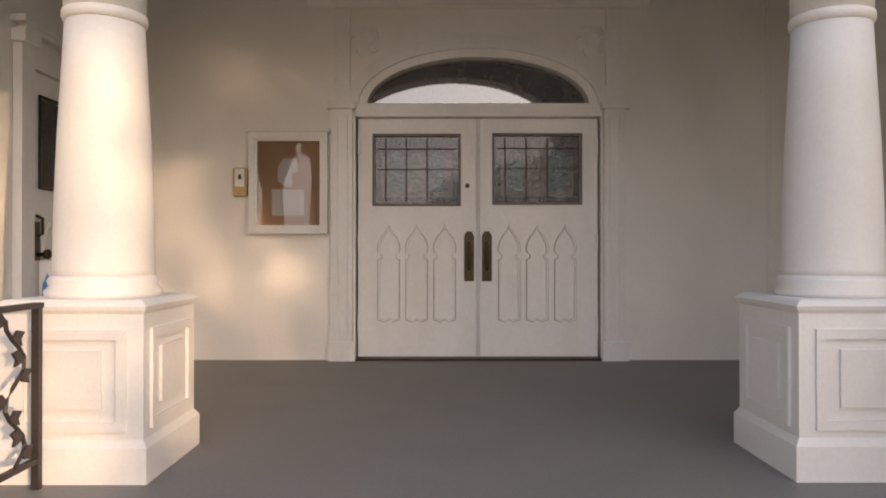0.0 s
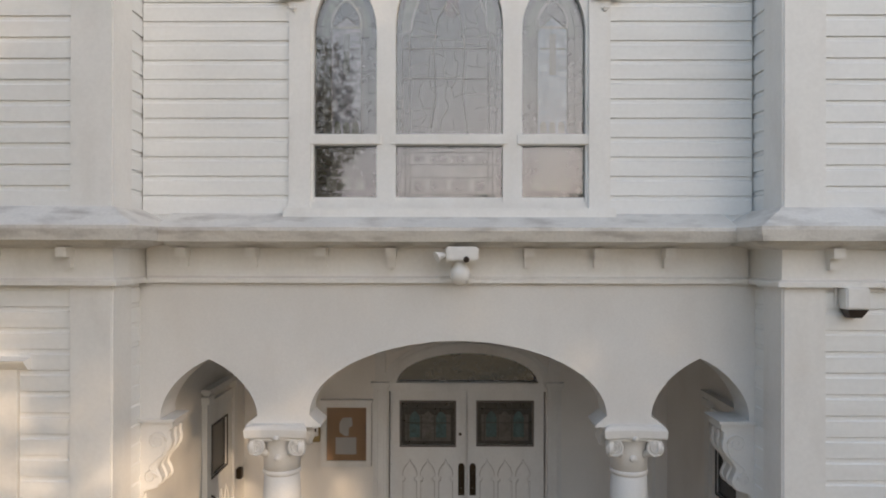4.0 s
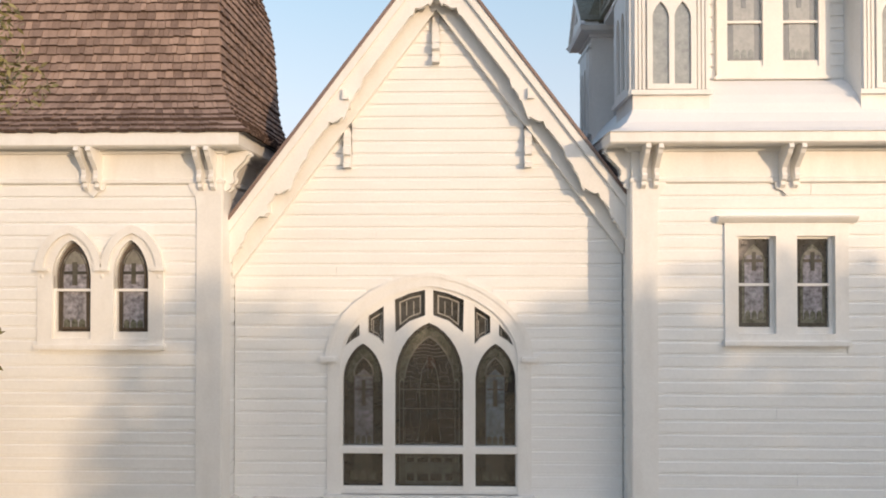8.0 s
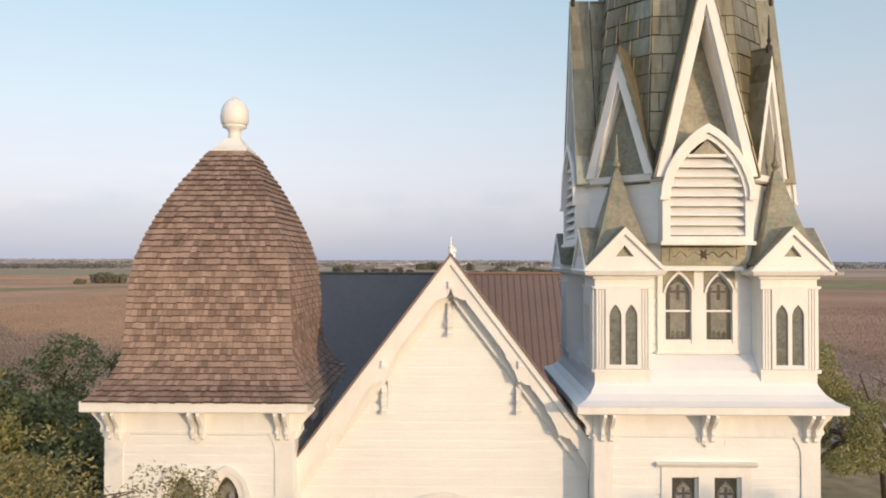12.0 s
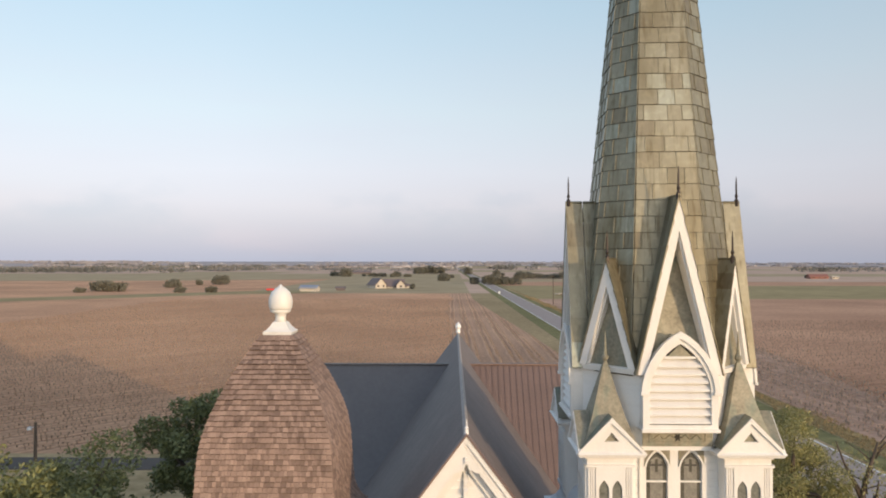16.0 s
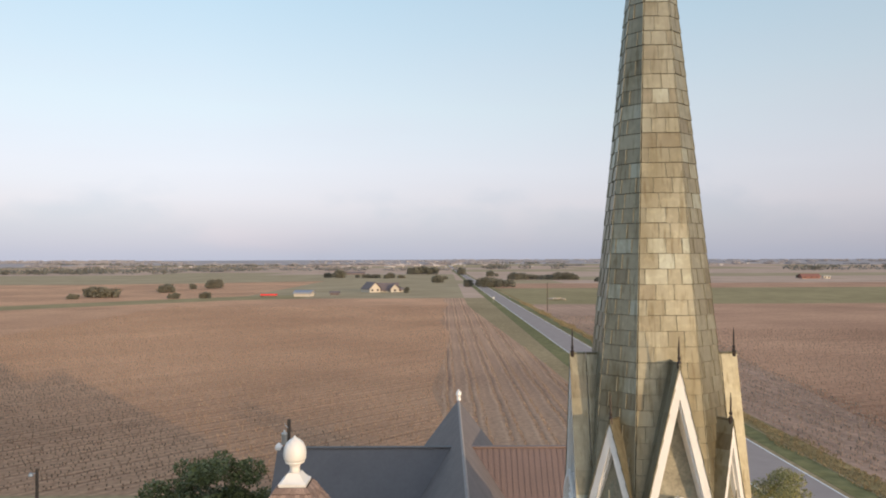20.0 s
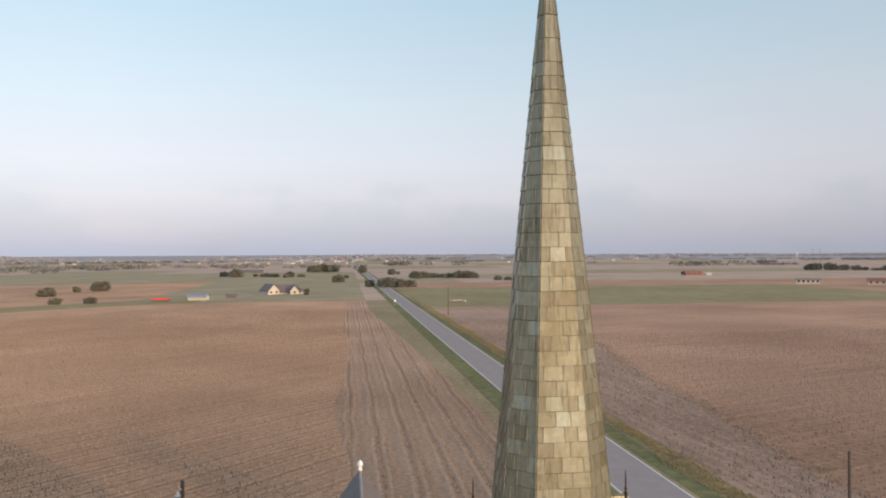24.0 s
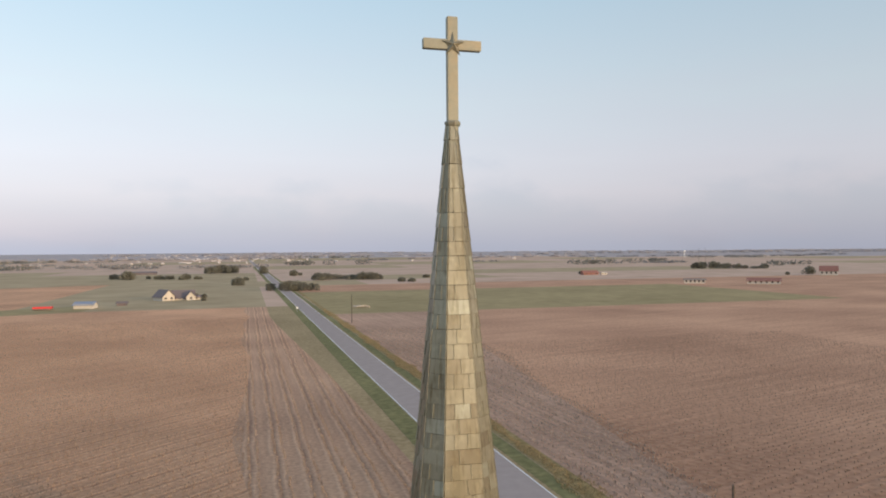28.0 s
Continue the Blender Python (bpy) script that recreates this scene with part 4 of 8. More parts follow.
# bell tower shaft
BF = TY - TH
rw = [(4.1, 4.59), (4.86, 5.35)]
tower_walls(bell, TX, TY, TH, [(4.05, 5.4, 7.6, 8.98)], 10.1, [(2.95, 6.12, 0.6, 4.5)])
corner_boards(bell, TX, TY, TH, 9.66)
siding(bell, TX - TH + 0.3, TX + TH - 0.3, 0.4, 4.68, BF)
siding(bell, TX - TH + 0.3, TX + TH - 0.3, 5.34, 9.62, BF, [(3.94, 5.52, 7.52, 9.12)])
XF[0] = turned(TX, TY, -90)
siding(bell, TX + TH - 0.58, TX + TH - 0.3, 0.4, 4.68, BF)
siding(bell, TX + TH - 1.3, TX + TH - 0.3, 5.34, 9.62, BF)
XF[0] = Matrix.Identity(4)
ledge(bell, TX, TY, TH)
blocks(bell, [3.1, 3.7, 4.3, 4.9, 5.5, 6.1], BF - 0.05)
tower_cornice(bell, TX, TY, TH, 2.35, 10.09, 10.23, (2.95, 4.74, 6.56))
flat_pair(bell, rw, 7.66, 8.93, BF)
band(bell, "skirt_roof", TX, TY, [(2.33, 10.225), (2.37, 10.24), (2.2, 10.31), (2.08, 10.41), (2.0, 10.54), (1.95, 10.68), (1.88, 10.8), (1.74, 10.95), (1.6, 11.06)], M_WMETAL, "curved white metal skirt roof")

# belfry stage with four corner turrets
band(bell, "belfry_wall", TX, TY, [(1.55, 10.5), (1.55, 12.7)], M_SIDING, "white boarded belfry wall")
for q in range(4):
    XF[0] = turned(TX, TY, 90 * q)
    y = TY - 1.55
    wins = [(4.12, 4.60), (4.87, 5.35)] if q == 0 else [(4.12, 4.60), (4.87, 5.35)]
    win = part("window", slab([rect(3.98, 5.5, 11.1, 12.68)] + [lancet(a, b, 11.25, 12.2, 12.53) for a, b in wins], y - 0.08, y - 0.005), M_TRIM, bell, "white paired lancet belfry window")
    part("sill", soft_box(3.95, 5.52, y - 0.1, y, 11.07, 11.12, 0.008), M_TRIM, win)
    for a, b in wins:
        stained(win, a + 0.02, b - 0.02, 11.27, 12.18, 12.5, y - 0.02, M_GPALE, border=M_GMUTE, mark=M_GMUTE)
        part("sash_rail", boxes((a, b, y - 0.06, y - 0.02, 11.84, 11.875)), M_TRIM, win)
        part("sash_rail", boxes((a, b, y - 0.06, y - 0.02, 11.25, 11.33)), M_TRIM, win)
        o = slab([[(a - 0.04, 12.2), (a - 0.04, 12.66), (b + 0.04, 12.66), (b + 0.04, 12.2)] + arch(a - 0.035, b + 0.035, 12.21, 12.6, 0.45)[::-1]], y - 0.095, y - 0.08)
        part("spandrel", o, M_PATINA, win)
        part("arch_mould", slab([arch(a - 0.035, b + 0.035, 12.2, 12.6, 0.45) + arch(a, b, 12.2, 12.54, 0.45)[::-1]], y - 0.12, y - 0.08), M_TRIM, win)
    if q != 2:
        siding(bell, 3.72, 3.97, 10.75, 12.5, y, splits=False)
        siding(bell, 5.51, 5.75, 10.75, 12.5, y, splits=False)
    part("panel", boxes((3.98, 5.5, y - 0.33, y, 12.7, 13.1)), M_PATINA, bell, "dull copper panel with raised ornament")
    part("ornament", slab([[(4.74 + (0.1 if k % 2 else 0.035) * math.sin(k * math.pi / 6), 12.9 + (0.1 if k % 2 else 0.035) * math.cos(k * math.pi / 6)) for k in range(12)]], y - 0.355, y - 0.33), M_LEAD, bell)
    part("panel_relief", slab([rect(4.12, 5.36, 12.78, 13.02), rect(4.15, 5.33, 12.805, 12.995)], y - 0.345, y - 0.33), M_PATINA, bell)
    for s in (-1, 1):
        part("scroll_ornament", tube([(4.74 + s * (0.1 + 0.05 * k), y - 0.335, 12.9 + 0.05 * math.sin(k * 1.3)) for k in range(10)], 0.014, 5), M_PATINA, bell)
    # a turret on this corner
    cx, cy = TX - 1.98 + 0.5, TY - 1.98 + 0.5
    tur = part("turret", loft([square(cx, cy, z, h) for h, z in [(0.5, 10.4), (0.5, 12.45), (0.54, 12.46), (0.54, 12.5), (0.7, 12.53), (0.73, 12.6), (0.7, 12.63)]]), M_TRIM, bell, "square corner turret with paired lancets and gablets")
    for face in (0, -90):
        keep = XF[0]
        XF[0] = keep @ turned(cx, cy, face)
        fy = cy - 0.5
        for s in (-1, 1):
            for k in range(3):
                u = cx + s * (0.46 - 0.05 * k)
                part("pilaster", boxes((u - 0.018, u + 0.018, fy - 0.035, fy - 0.002, 10.85, 12.28)), M_TRIM, tur)
        part("capital", boxes((cx - 0.53, cx + 0.53, fy - 0.06, fy - 0.002, 12.28, 12.33)), M_TRIM, tur)
        part("base_mould", boxes((cx - 0.53, cx + 0.53, fy - 0.06, fy - 0.002, 10.78, 10.84)), M_TRIM, tur)
        part("casing", slab([rect(cx - 0.32, cx + 0.32, 10.85, 12.28), lancet(cx - 0.25, cx - 0.035, 10.92, 11.8, 12.0), lancet(cx + 0.035, cx + 0.25, 10.92, 11.8, 12.0)], fy - 0.05, fy - 0.002), M_TRIM, tur)
        for a, b in ((cx - 0.25, cx - 0.035), (cx + 0.035, cx + 0.25)):
            part("pane", slab([lancet(a, b, 10.92, 11.8, 12.0)], fy - 0.015, fy - 0.003), M_GSTONE, tur)
        # gablet
        gy = fy - 0.2
        part("gablet", slab([[(cx - 0.72, 12.6), (cx, 13.27), (cx + 0.72, 12.6)], [(cx - 0.16, 12.86), (cx + 0.16, 12.86), (cx, 13.06)]], gy + 0.03, gy + 0.3), M_TRIM, tur)
        part("gablet_vent", slab([[(cx - 0.16, 12.86), (cx, 13.06), (cx + 0.16, 12.86)]], gy + 0.1, gy + 0.12), M_PATINA, tur)
        for s in (-1, 1):
            part("rake", slab([[(cx + s * 0.76, 12.6), (cx + s * 0.68, 12.6), (cx, 13.25), (cx, 13.38)]], gy - 0.02, gy + 0.06), M_TRIM, tur)
            part("gablet_roof", slab([[(cx + s * 0.665, 12.715), (cx, 13.40), (cx, 13.37), (cx + s * 0.64, 12.7)]], gy + 0.0, gy + 0.62), M_PATINA, tur)
        XF[0] = keep
    part("turret_roof", loft([square(cx, cy, z, h) for h, z in [(0.64, 12.62), (0.5, 12.95), (0.37, 13.3), (0.24, 13.75), (0.13, 14.15), (0.05, 14.45)]]), M_PATINA, tur, "steep green-grey copper turret roof")
    part("turret_finial", lathe([(0.05, 14.42), (0.045, 14.5), (0.08, 14.55), (0.08, 14.6), (0.04, 14.65), (0.03, 14.85), (0.012, 15.15), (0.0, 15.16)], cx, cy, 8), M_PATINA, tur)
XF[0] = Matrix.Identity(4)

# ---- spire ----
SX, SY = 4.72, 4.33
spire = thing("spire", (SX, SY, 12.6), "tall octagonal spire of weathered copper tiles with white gables", "spire")
BROAD = radians(27.5)          # half the angle that a broad face takes up; the corner faces between are narrower
SWING = radians(-1.2)


def radius(z):
    return 1.535 - 0.1048 * (z - 18.4)


def apothem(z):
    return radius(z) * 0.924


def octagon(z, a, broad=BROAD, swing=SWING):
    r = a / 0.924
    return [(SX + r * math.sin(g + swing), SY - r * math.cos(g + swing), z) for k in range(4) for g in (k * math.pi / 2 - broad, k * math.pi / 2 + broad)]


part("drum", loft([octagon(z, a, math.pi / 8, 0) for a, z in ((1.8, 12.6), (1.8, 13.1), (1.86, 13.102), (1.86, 14.4))]), M_SIDING, spire, "white octagonal drum below the spire")
part("core", loft([octagon(z, apothem(z) - 0.014) for z in (14.2, 18.4, 24.0, 31.7)]), M_JOINT, spire)
part("eave", loft([octagon(z, a, math.pi / 8, 0) for a, z in ((1.85, 14.22), (1.98, 14.25), (2.0, 14.36), (1.86, 14.4))]), M_TRIM, spire)


def tile_rows():
    z, out = 14.45, []
    while z < 31.5:
        h = 0.365 if z < 29.2 else 0.62
        out.append((z, min(z + h, 31.7)))
        z += h
    return out


def face_size(k, z):
    """Apothem and half width of a face: even ones are broad, odd ones narrow."""
    g = BROAD if k % 2 == 0 else math.pi / 4 - BROAD
    return radius(z) * math.cos(g), radius(z) * math.sin(g)


def tile_verts(k, z0, z1, u0, u1, lift=0.0):
    """A plate with its lower edge proud, and a folded seam along its side."""
    ang = -math.pi / 2 + k * math.pi / 4 + SWING
    n, t = Vector((math.cos(ang), math.sin(ang), 0)), Vector((-math.sin(ang), math.cos(ang), 0))
    out = []
    sw = 0.012
    for base, top, wide in ((-0.012, (0.014 + lift, 0.02 + lift, 0.01, 0.004), False), (0.0, (0.034 + lift, 0.03 + lift, 0.02, 0.026), True)):
        for level in (1, 0):
            for i, (z, left) in enumerate(((z0, True), (z0, False), (z1 - 0.012, False), (z1 - 0.012, True))):
                a, half = face_size(k, z)
                u = (u0 if left else u1) * half
                if wide and left:
                    u = u1 * half - sw
                out.append(Vector((SX, SY, z)) + n * (a + (top[i] if level else base)) + t * u)
    return out


TILE_F = [(0, 1, 2, 3), (7, 6, 5, 4), (0, 4, 5, 1), (1, 5, 6, 2), (2, 6, 7, 3), (3, 7, 4, 0)]
TILE_F = TILE_F + [tuple(i + 8 for i in f) for f in TILE_F]


def spire_tiles():
    joined = []
    for k in range(8):
        for j, (z0, z1) in enumerate(tile_rows()):
            w = 2 * face_size(k, z0)[1]
            cols = max(1, round(w / 0.44))
            edges = [-1.0] + [-1 + 2 * (c + (0.5 if j % 2 else 0.0) + rng.uniform(-0.2, 0.2)) / cols for c in range(0 if j % 2 else 1, cols)] + [1.0]
            for a, b in zip(edges, edges[1:]):
                g = 0.008 / max(w, 0.1)
                vs = tile_verts(k, z0 + rng.uniform(-0.006, 0.006), z1, a + g, b - g, rng.uniform(0, 0.012))
                if k in (0, 7) and z0 > 15.2:
                    me = bpy.data.meshes.new("tile")
                    me.from_pydata(vs, [], TILE_F)
                    me.materials.append(M_COPPER)
                    me.materials.append(M_SEAM)
                    for f in range(6, 12):
                        me.polygons[f].material_index = 1
                    hang(new("tile", me), spire)
                else:
                    joined.append(vs)
    me = bpy.data.meshes.new("tiles")
    me.from_pydata([v for t in joined for v in t], [], [tuple(16 * i + q for q in f) for i in range(len(joined)) for f in TILE_F])
    me.materials.append(M_COPPER_FAR)
    me.materials.append(M_SEAM)
    for p in me.polygons:
        p.material_index = 1 if p.index % 12 > 5 else 0
    ob = new("tiles", me)
    hang(ob, spire)
    ob["kind"] = "stuff"


def spire_gable(quarter, base, apex, half, plane, louvre):
    """A steep gable on one face of the spire; louvre: with a bell opening under it."""
    XF[0] = turned(SX, SY, quarter)
    y = SY - plane
    k = (apex - base) / half
    # the sheet behind the gable lies on the spire's slope, deep behind the raking boards
    lean = lambda z: SY - face_size(0 if louvre else 1, z)[0] - 0.05
    foot = base - (0.0 if louvre else 0.05)
    front = [(SX - half + 0.05, lean(foot), foot), (SX + half - 0.05, lean(foot), foot), (SX, lean(apex - 0.3), apex - 0.05)]
    body = part("gable", loft([front, [(px, SY - 0.9, pz) for px, py, pz in front]]), [M_PATINA], spire, "steep copper-roofed spire gable")
    for s in (-1, 1):
        # white raking boards in two steps
        part("rake_board", slab([[(SX + s * half, base), (SX + s * (half - 0.17), base), (SX, apex - 0.17 * k), (SX, apex)]], y - 0.03, y + 0.05), M_TRIM, body)
        part("rake_mould", slab([[(SX + s * (half - 0.1), base), (SX + s * (half - 0.21), base), (SX, apex - 0.21 * k), (SX, apex - 0.1 * k)]], y + 0.052, y + 0.6), M_TRIM, body)
        # copper roof slope with its lapped sheets
        for i in range(7):
            a, b = i / 7, (i + 1) / 7
            for d0, d1 in ((y - 0.05, y + 0.35), (y + 0.37, y + 0.79), (y + 0.81, SY - 0.85)):
                p0 = (SX + s * (half + 0.04) * (1 - a), base + (apex + 0.08 - base) * a)
                p1 = (SX + s * (half + 0.04) * (1 - b), base + (apex + 0.08 - base) * b)
                o = 0.022 + rng.uniform(0, 0.008)
                part("roof_sheet", slab([[(p0[0], p0[1]), (p1[0], p1[1]), (p1[0] - s * 0.03, p1[1] - 0.02), (p0[0] - s * (0.03 - o), p0[1] - 0.02)]], d0, d1), M_COPPER, body)
    part("gable_finial", loft([ring(SX, y + 0.02, z, r, 6) for r, z in ((0.05, apex - 0.05), (0.05, apex + 0.1), (0.022, apex + 0.14), (0.042, apex + 0.2), (0.022, apex + 0.25), (0.02, apex + 0.5), (0.006, apex + 0.68))]), M_IRON, body)
    if louvre:
        fy = y - 0.06
        lv = part("louvre", slab([lancet(SX - 0.8, SX + 0.8, 13.1, 13.9, 15.15, 0.3), lancet(SX - 0.66, SX + 0.66, 13.22, 13.88, 14.95, 0.3)], fy, y + 0.22), M_TRIM, spire, "white arched louvred bell opening")
        part("hood", slab([arch(SX - 0.84, SX + 0.84, 13.9, 15.22, 0.3) + arch(SX - 0.73, SX + 0.73, 13.9, 15.06, 0.3)[::-1]], fy - 0.05, fy), M_TRIM, lv)
        for s in (-1, 1):
            part("impost", soft_box(SX + s * 0.78 - 0.08, SX + s * 0.78 + 0.08, fy - 0.07, fy, 13.86, 13.93, 0.008), M_TRIM, lv)
        part("back", slab([lancet(SX - 0.68, SX + 0.68, 13.2, 13.88, 14.97, 0.3)], y + 0.2, y + 0.23), M_LEAD, lv)
        part("sill", soft_box(SX - 0.84, SX + 0.84, fy - 0.04, y + 0.2, 13.06, 13.13, 0.01), M_TRIM, lv)
        part("tip_panel", slab([[(SX - 0.26, 14.68), (SX, 14.93), (SX + 0.26, 14.68)]], fy + 0.04, fy + 0.07), M_PATINA, lv)
        part("bar", boxes((SX - 0.34, SX + 0.34, fy + 0.02, fy + 0.1, 14.63, 14.68)), M_TRIM, lv)
        for i in range(8):
            z = 13.24 + i * 0.172
            top = z + 0.1
            hw = 0.66 if top < 13.9 else 0.66 * math.sqrt(max(0.05, 1 - ((top - 13.88) / 1.02) ** 2)) - 0.04 * (top - 13.88)
            part("slat", extrude_x([(fy + 0.03, z), (fy + 0.03, z + 0.03), (fy + 0.19, z + 0.2), (fy + 0.195, z + 0.17)], SX - hw, SX + hw), M_TRIM, lv)
    XF[0] = Matrix.Identity(4)


for q in range(4):
    spire_gable(90 * q, 14.28, 18.1, 0.9, 2.06, True)
    spire_gable(90 * q - 45, 14.36, 16.72, 0.72, 2.0, False)
spire_tiles()

# cross on the tip
cross = thing("cross", (SX + 0.03, SY, 31.6), "weathered metal cross with a five-pointed star on the spire tip", "cross")
CXX = SX + 0.03
part("collar", lathe([(0.15, 31.45), (0.16, 31.62), (0.2, 31.66), (0.22, 31.72), (0.2, 31.76), (0.15, 31.78)], CXX, SY, 8), M_PATINA, cross)
M_CROSS = mat("weathered_cross_metal", (0.235, 0.232, 0.18), 0.5, 0.4, vary=0.15, scale=4, fine=30, bump=0.15, stain=(0.3, 0.22, 0.12), stain_amount=0.5)
part("post", soft_box(CXX - 0.14, CXX + 0.14, SY - 0.08, SY + 0.1, 31.76, 34.45, 0.012), M_CROSS, cross)
for s in (-1, 1):
    a, b = sorted((CXX + s * 0.14, CXX + s * 0.77))
    part("arm", soft_box(a, b, SY - 0.08, SY + 0.1, 33.6, 33.86, 0.012), M_CROSS, cross)
bm = bmesh.new()
c0 = bm.verts.new((CXX, SY - 0.17, 33.72))
rim = [bm.verts.new((CXX + r * math.sin(a), SY - 0.085, 33.72 + r * math.cos(a))) for i in range(10) for r, a in [((0.34 if i % 2 == 0 else 0.12), i * math.pi / 5)]]
for i in range(10):
    bm.faces.new((c0, rim[i], rim[(i + 1) % 10]))
bm.faces.new(rim[::-1])
part("star", bm, M_CROSS, cross, "raised five-pointed star")

# ---- shingled dome on the corner tower ----
DX, DY = -4.29, 4.06
DOME = [(2.04, 10.26), (1.74, 10.58), (1.56, 11.05), (1.51, 11.7), (1.46, 12.42), (1.38, 12.85), (1.24, 13.3), (0.93, 14.0), (0.5, 14.75), (0.36, 15.0)]
dome = thing("shingled_dome", (DX, DY, 10.26), "bell-shaped square dome clad in brown cedar shingles", "dome roof")


def dome_arc():
    """Points along the dome's curve, smoothed and evenly spaced: (half width, z)."""
    pts = [Vector((h, z, 0)) for h, z in DOME]
    fine = []
    for i in range(len(pts) - 1):
        p0, p1, p2, p3 = pts[max(i - 1, 0)], pts[i], pts[i + 1], pts[min(i + 2, len(pts) - 1)]
        for k in range(200):
            t = k / 200
            fine.append(0.5 * ((2 * p1) + (p2 - p0) * t + (2 * p0 - 5 * p1 + 4 * p2 - p3) * t * t + (3 * p1 - p0 - 3 * p2 + p3) * t ** 3))
    fine.append(pts[-1])
    out, acc = [fine[0]], 0.0
    for a, b in zip(fine, fine[1:]):
        acc += (b - a).length
        if acc >= 0.116:
            out.append(b)
            acc = 0.0
    return [(p.x, p.y) for p in out]


ARC = dome_arc()
part("core", loft([square(DX, DY, z, h - 0.025) for h, z in ARC]), M_LEAD, dome)
# a shake: underside, bevelled lower edge, face, two sides
SHAKE_F = [(0, 1, 3, 2), (2, 3, 5, 4), (4, 5, 7, 6), (0, 2, 4, 6), (1, 7, 5, 3)]
# faces that carry the painted shade line between courses
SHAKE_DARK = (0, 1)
joined = []
for q in range(4):
    m = turned(DX, DY, 90 * q)
    for j in range(len(ARC) - 1):
        (h0, z0), (h1, z1) = ARC[j], ARC[j + 1]
        hx, zx = h1 + (h1 - h0) * 0.4, z1 + (z1 - z0) * 0.4
        x = -1.0
        thick = 0.046 if j % 7 == 2 else 0.034
        while x < 0.995:
            w = rng.uniform(0.055, 0.14) / max(h0, 0.3)
            x2 = min(x + w, 1.0)
            if 1.0 - x2 < 0.06:
                x2 = 1.0
            g = 0.003 / max(h0, 0.3)
            drop = rng.uniform(-0.008, 0.008)
            lift = thick + rng.uniform(-0.005, 0.01)
            nrm = Vector((0, -abs(z1 - z0), h0 - h1)).normalized()
            rows = ((h0, z0 + drop, lift - 0.034), (h0, z0 + drop, lift - 0.022), (h0, z0 + drop + 0.013, lift), (hx, zx, 0.0))
            vs = []
            for hh, zz, o in rows:
                for u in (x + g, x2 - g):
                    vs.append(m @ (Vector((DX + u * (hh + (0.02 if abs(u) > 0.98 else 0)), DY - hh, zz)) + nrm * o))
            near = q == 0 and 22 <= j < 31
            if near:
                me = bpy.data.meshes.new("shingle")
                me.from_pydata(vs, [], SHAKE_F)
                me.materials.append(M_SHINGLE)
                me.materials.append(M_SHINGLE_END_SHADE)
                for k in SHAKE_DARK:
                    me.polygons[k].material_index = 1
                hang(new("shingle", me), dome)
            else:
                joined.append(vs)
            x = x2
me = bpy.data.meshes.new("shingles")
me.from_pydata([v for t in joined for v in t], [], [tuple(8 * i + q for q in f) for i in range(len(joined)) for f in SHAKE_F])
me.materials.append(M_SHINGLE_FAR)
me.materials.append(M_SHINGLE_END_SHADE)
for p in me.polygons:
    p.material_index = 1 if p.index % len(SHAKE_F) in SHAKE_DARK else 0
ob = new("shingles", me)
hang(ob, dome)
ob["kind"] = "stuff"
fin = thing("dome_finial", (DX, DY, 15.0), "white painted wooden ball finial on the shingled dome", "finial")
part("foot", loft([square(DX, DY, z, h) for h, z in ((0.335, 14.97), (0.345, 15.04), (0.28, 15.08), (0.22, 15.15), (0.15, 15.26))]), M_TRIM, fin)
part("neck", lathe([(0.15, 15.22), (0.12, 15.35), (0.14, 15.45), (0.24, 15.5), (0.24, 15.54)], DX, DY), M_TRIM, fin, smooth=True)
part("ball", lathe([(0.24, 15.54), (0.275, 15.6), (0.285, 15.72), (0.27, 15.85), (0.22, 15.97), (0.13, 16.06), (0.06, 16.1), (0.02, 16.15), (0.0, 16.16)], DX, DY), M_TRIM, fin, smooth=True)

# ---- nave: gable front, roofs, big window ----
APEX, SLOPE = 12.9, 1.317
FRONT = 2.66


def rake(x):
    return APEX - SLOPE * abs(x - AX - 0.06)


GX = AX + 0.06
XL, XR = -2.68, 2.74
part("wall_front", slab([[(XL, 4.6), (XL, rake(XL) - 0.1), (GX, APEX - 0.15), (XR, rake(XR) - 0.1), (XR, 4.6)], [(-1.22, 5.38)] + arch(-1.22, 1.34, 7.2, 8.3, 0.2) + [(1.34, 5.38)]], WALL_Y, WALL_Y + 0.18), M_SIDING, nave)


def clip(z):
    d = (APEX - 0.7 - z - 0.08) / SLOPE
    return GX - d, GX + d


def arch_hole(z):
    """The half width that the big window's casing takes out of the boards at a height."""
    if z < 7.28:
        return 1.4
    t = (z - 7.28) / 1.12
    return 1.4 * math.sqrt(max(0.0, 1 - t * t)) if t < 1 else 0.0


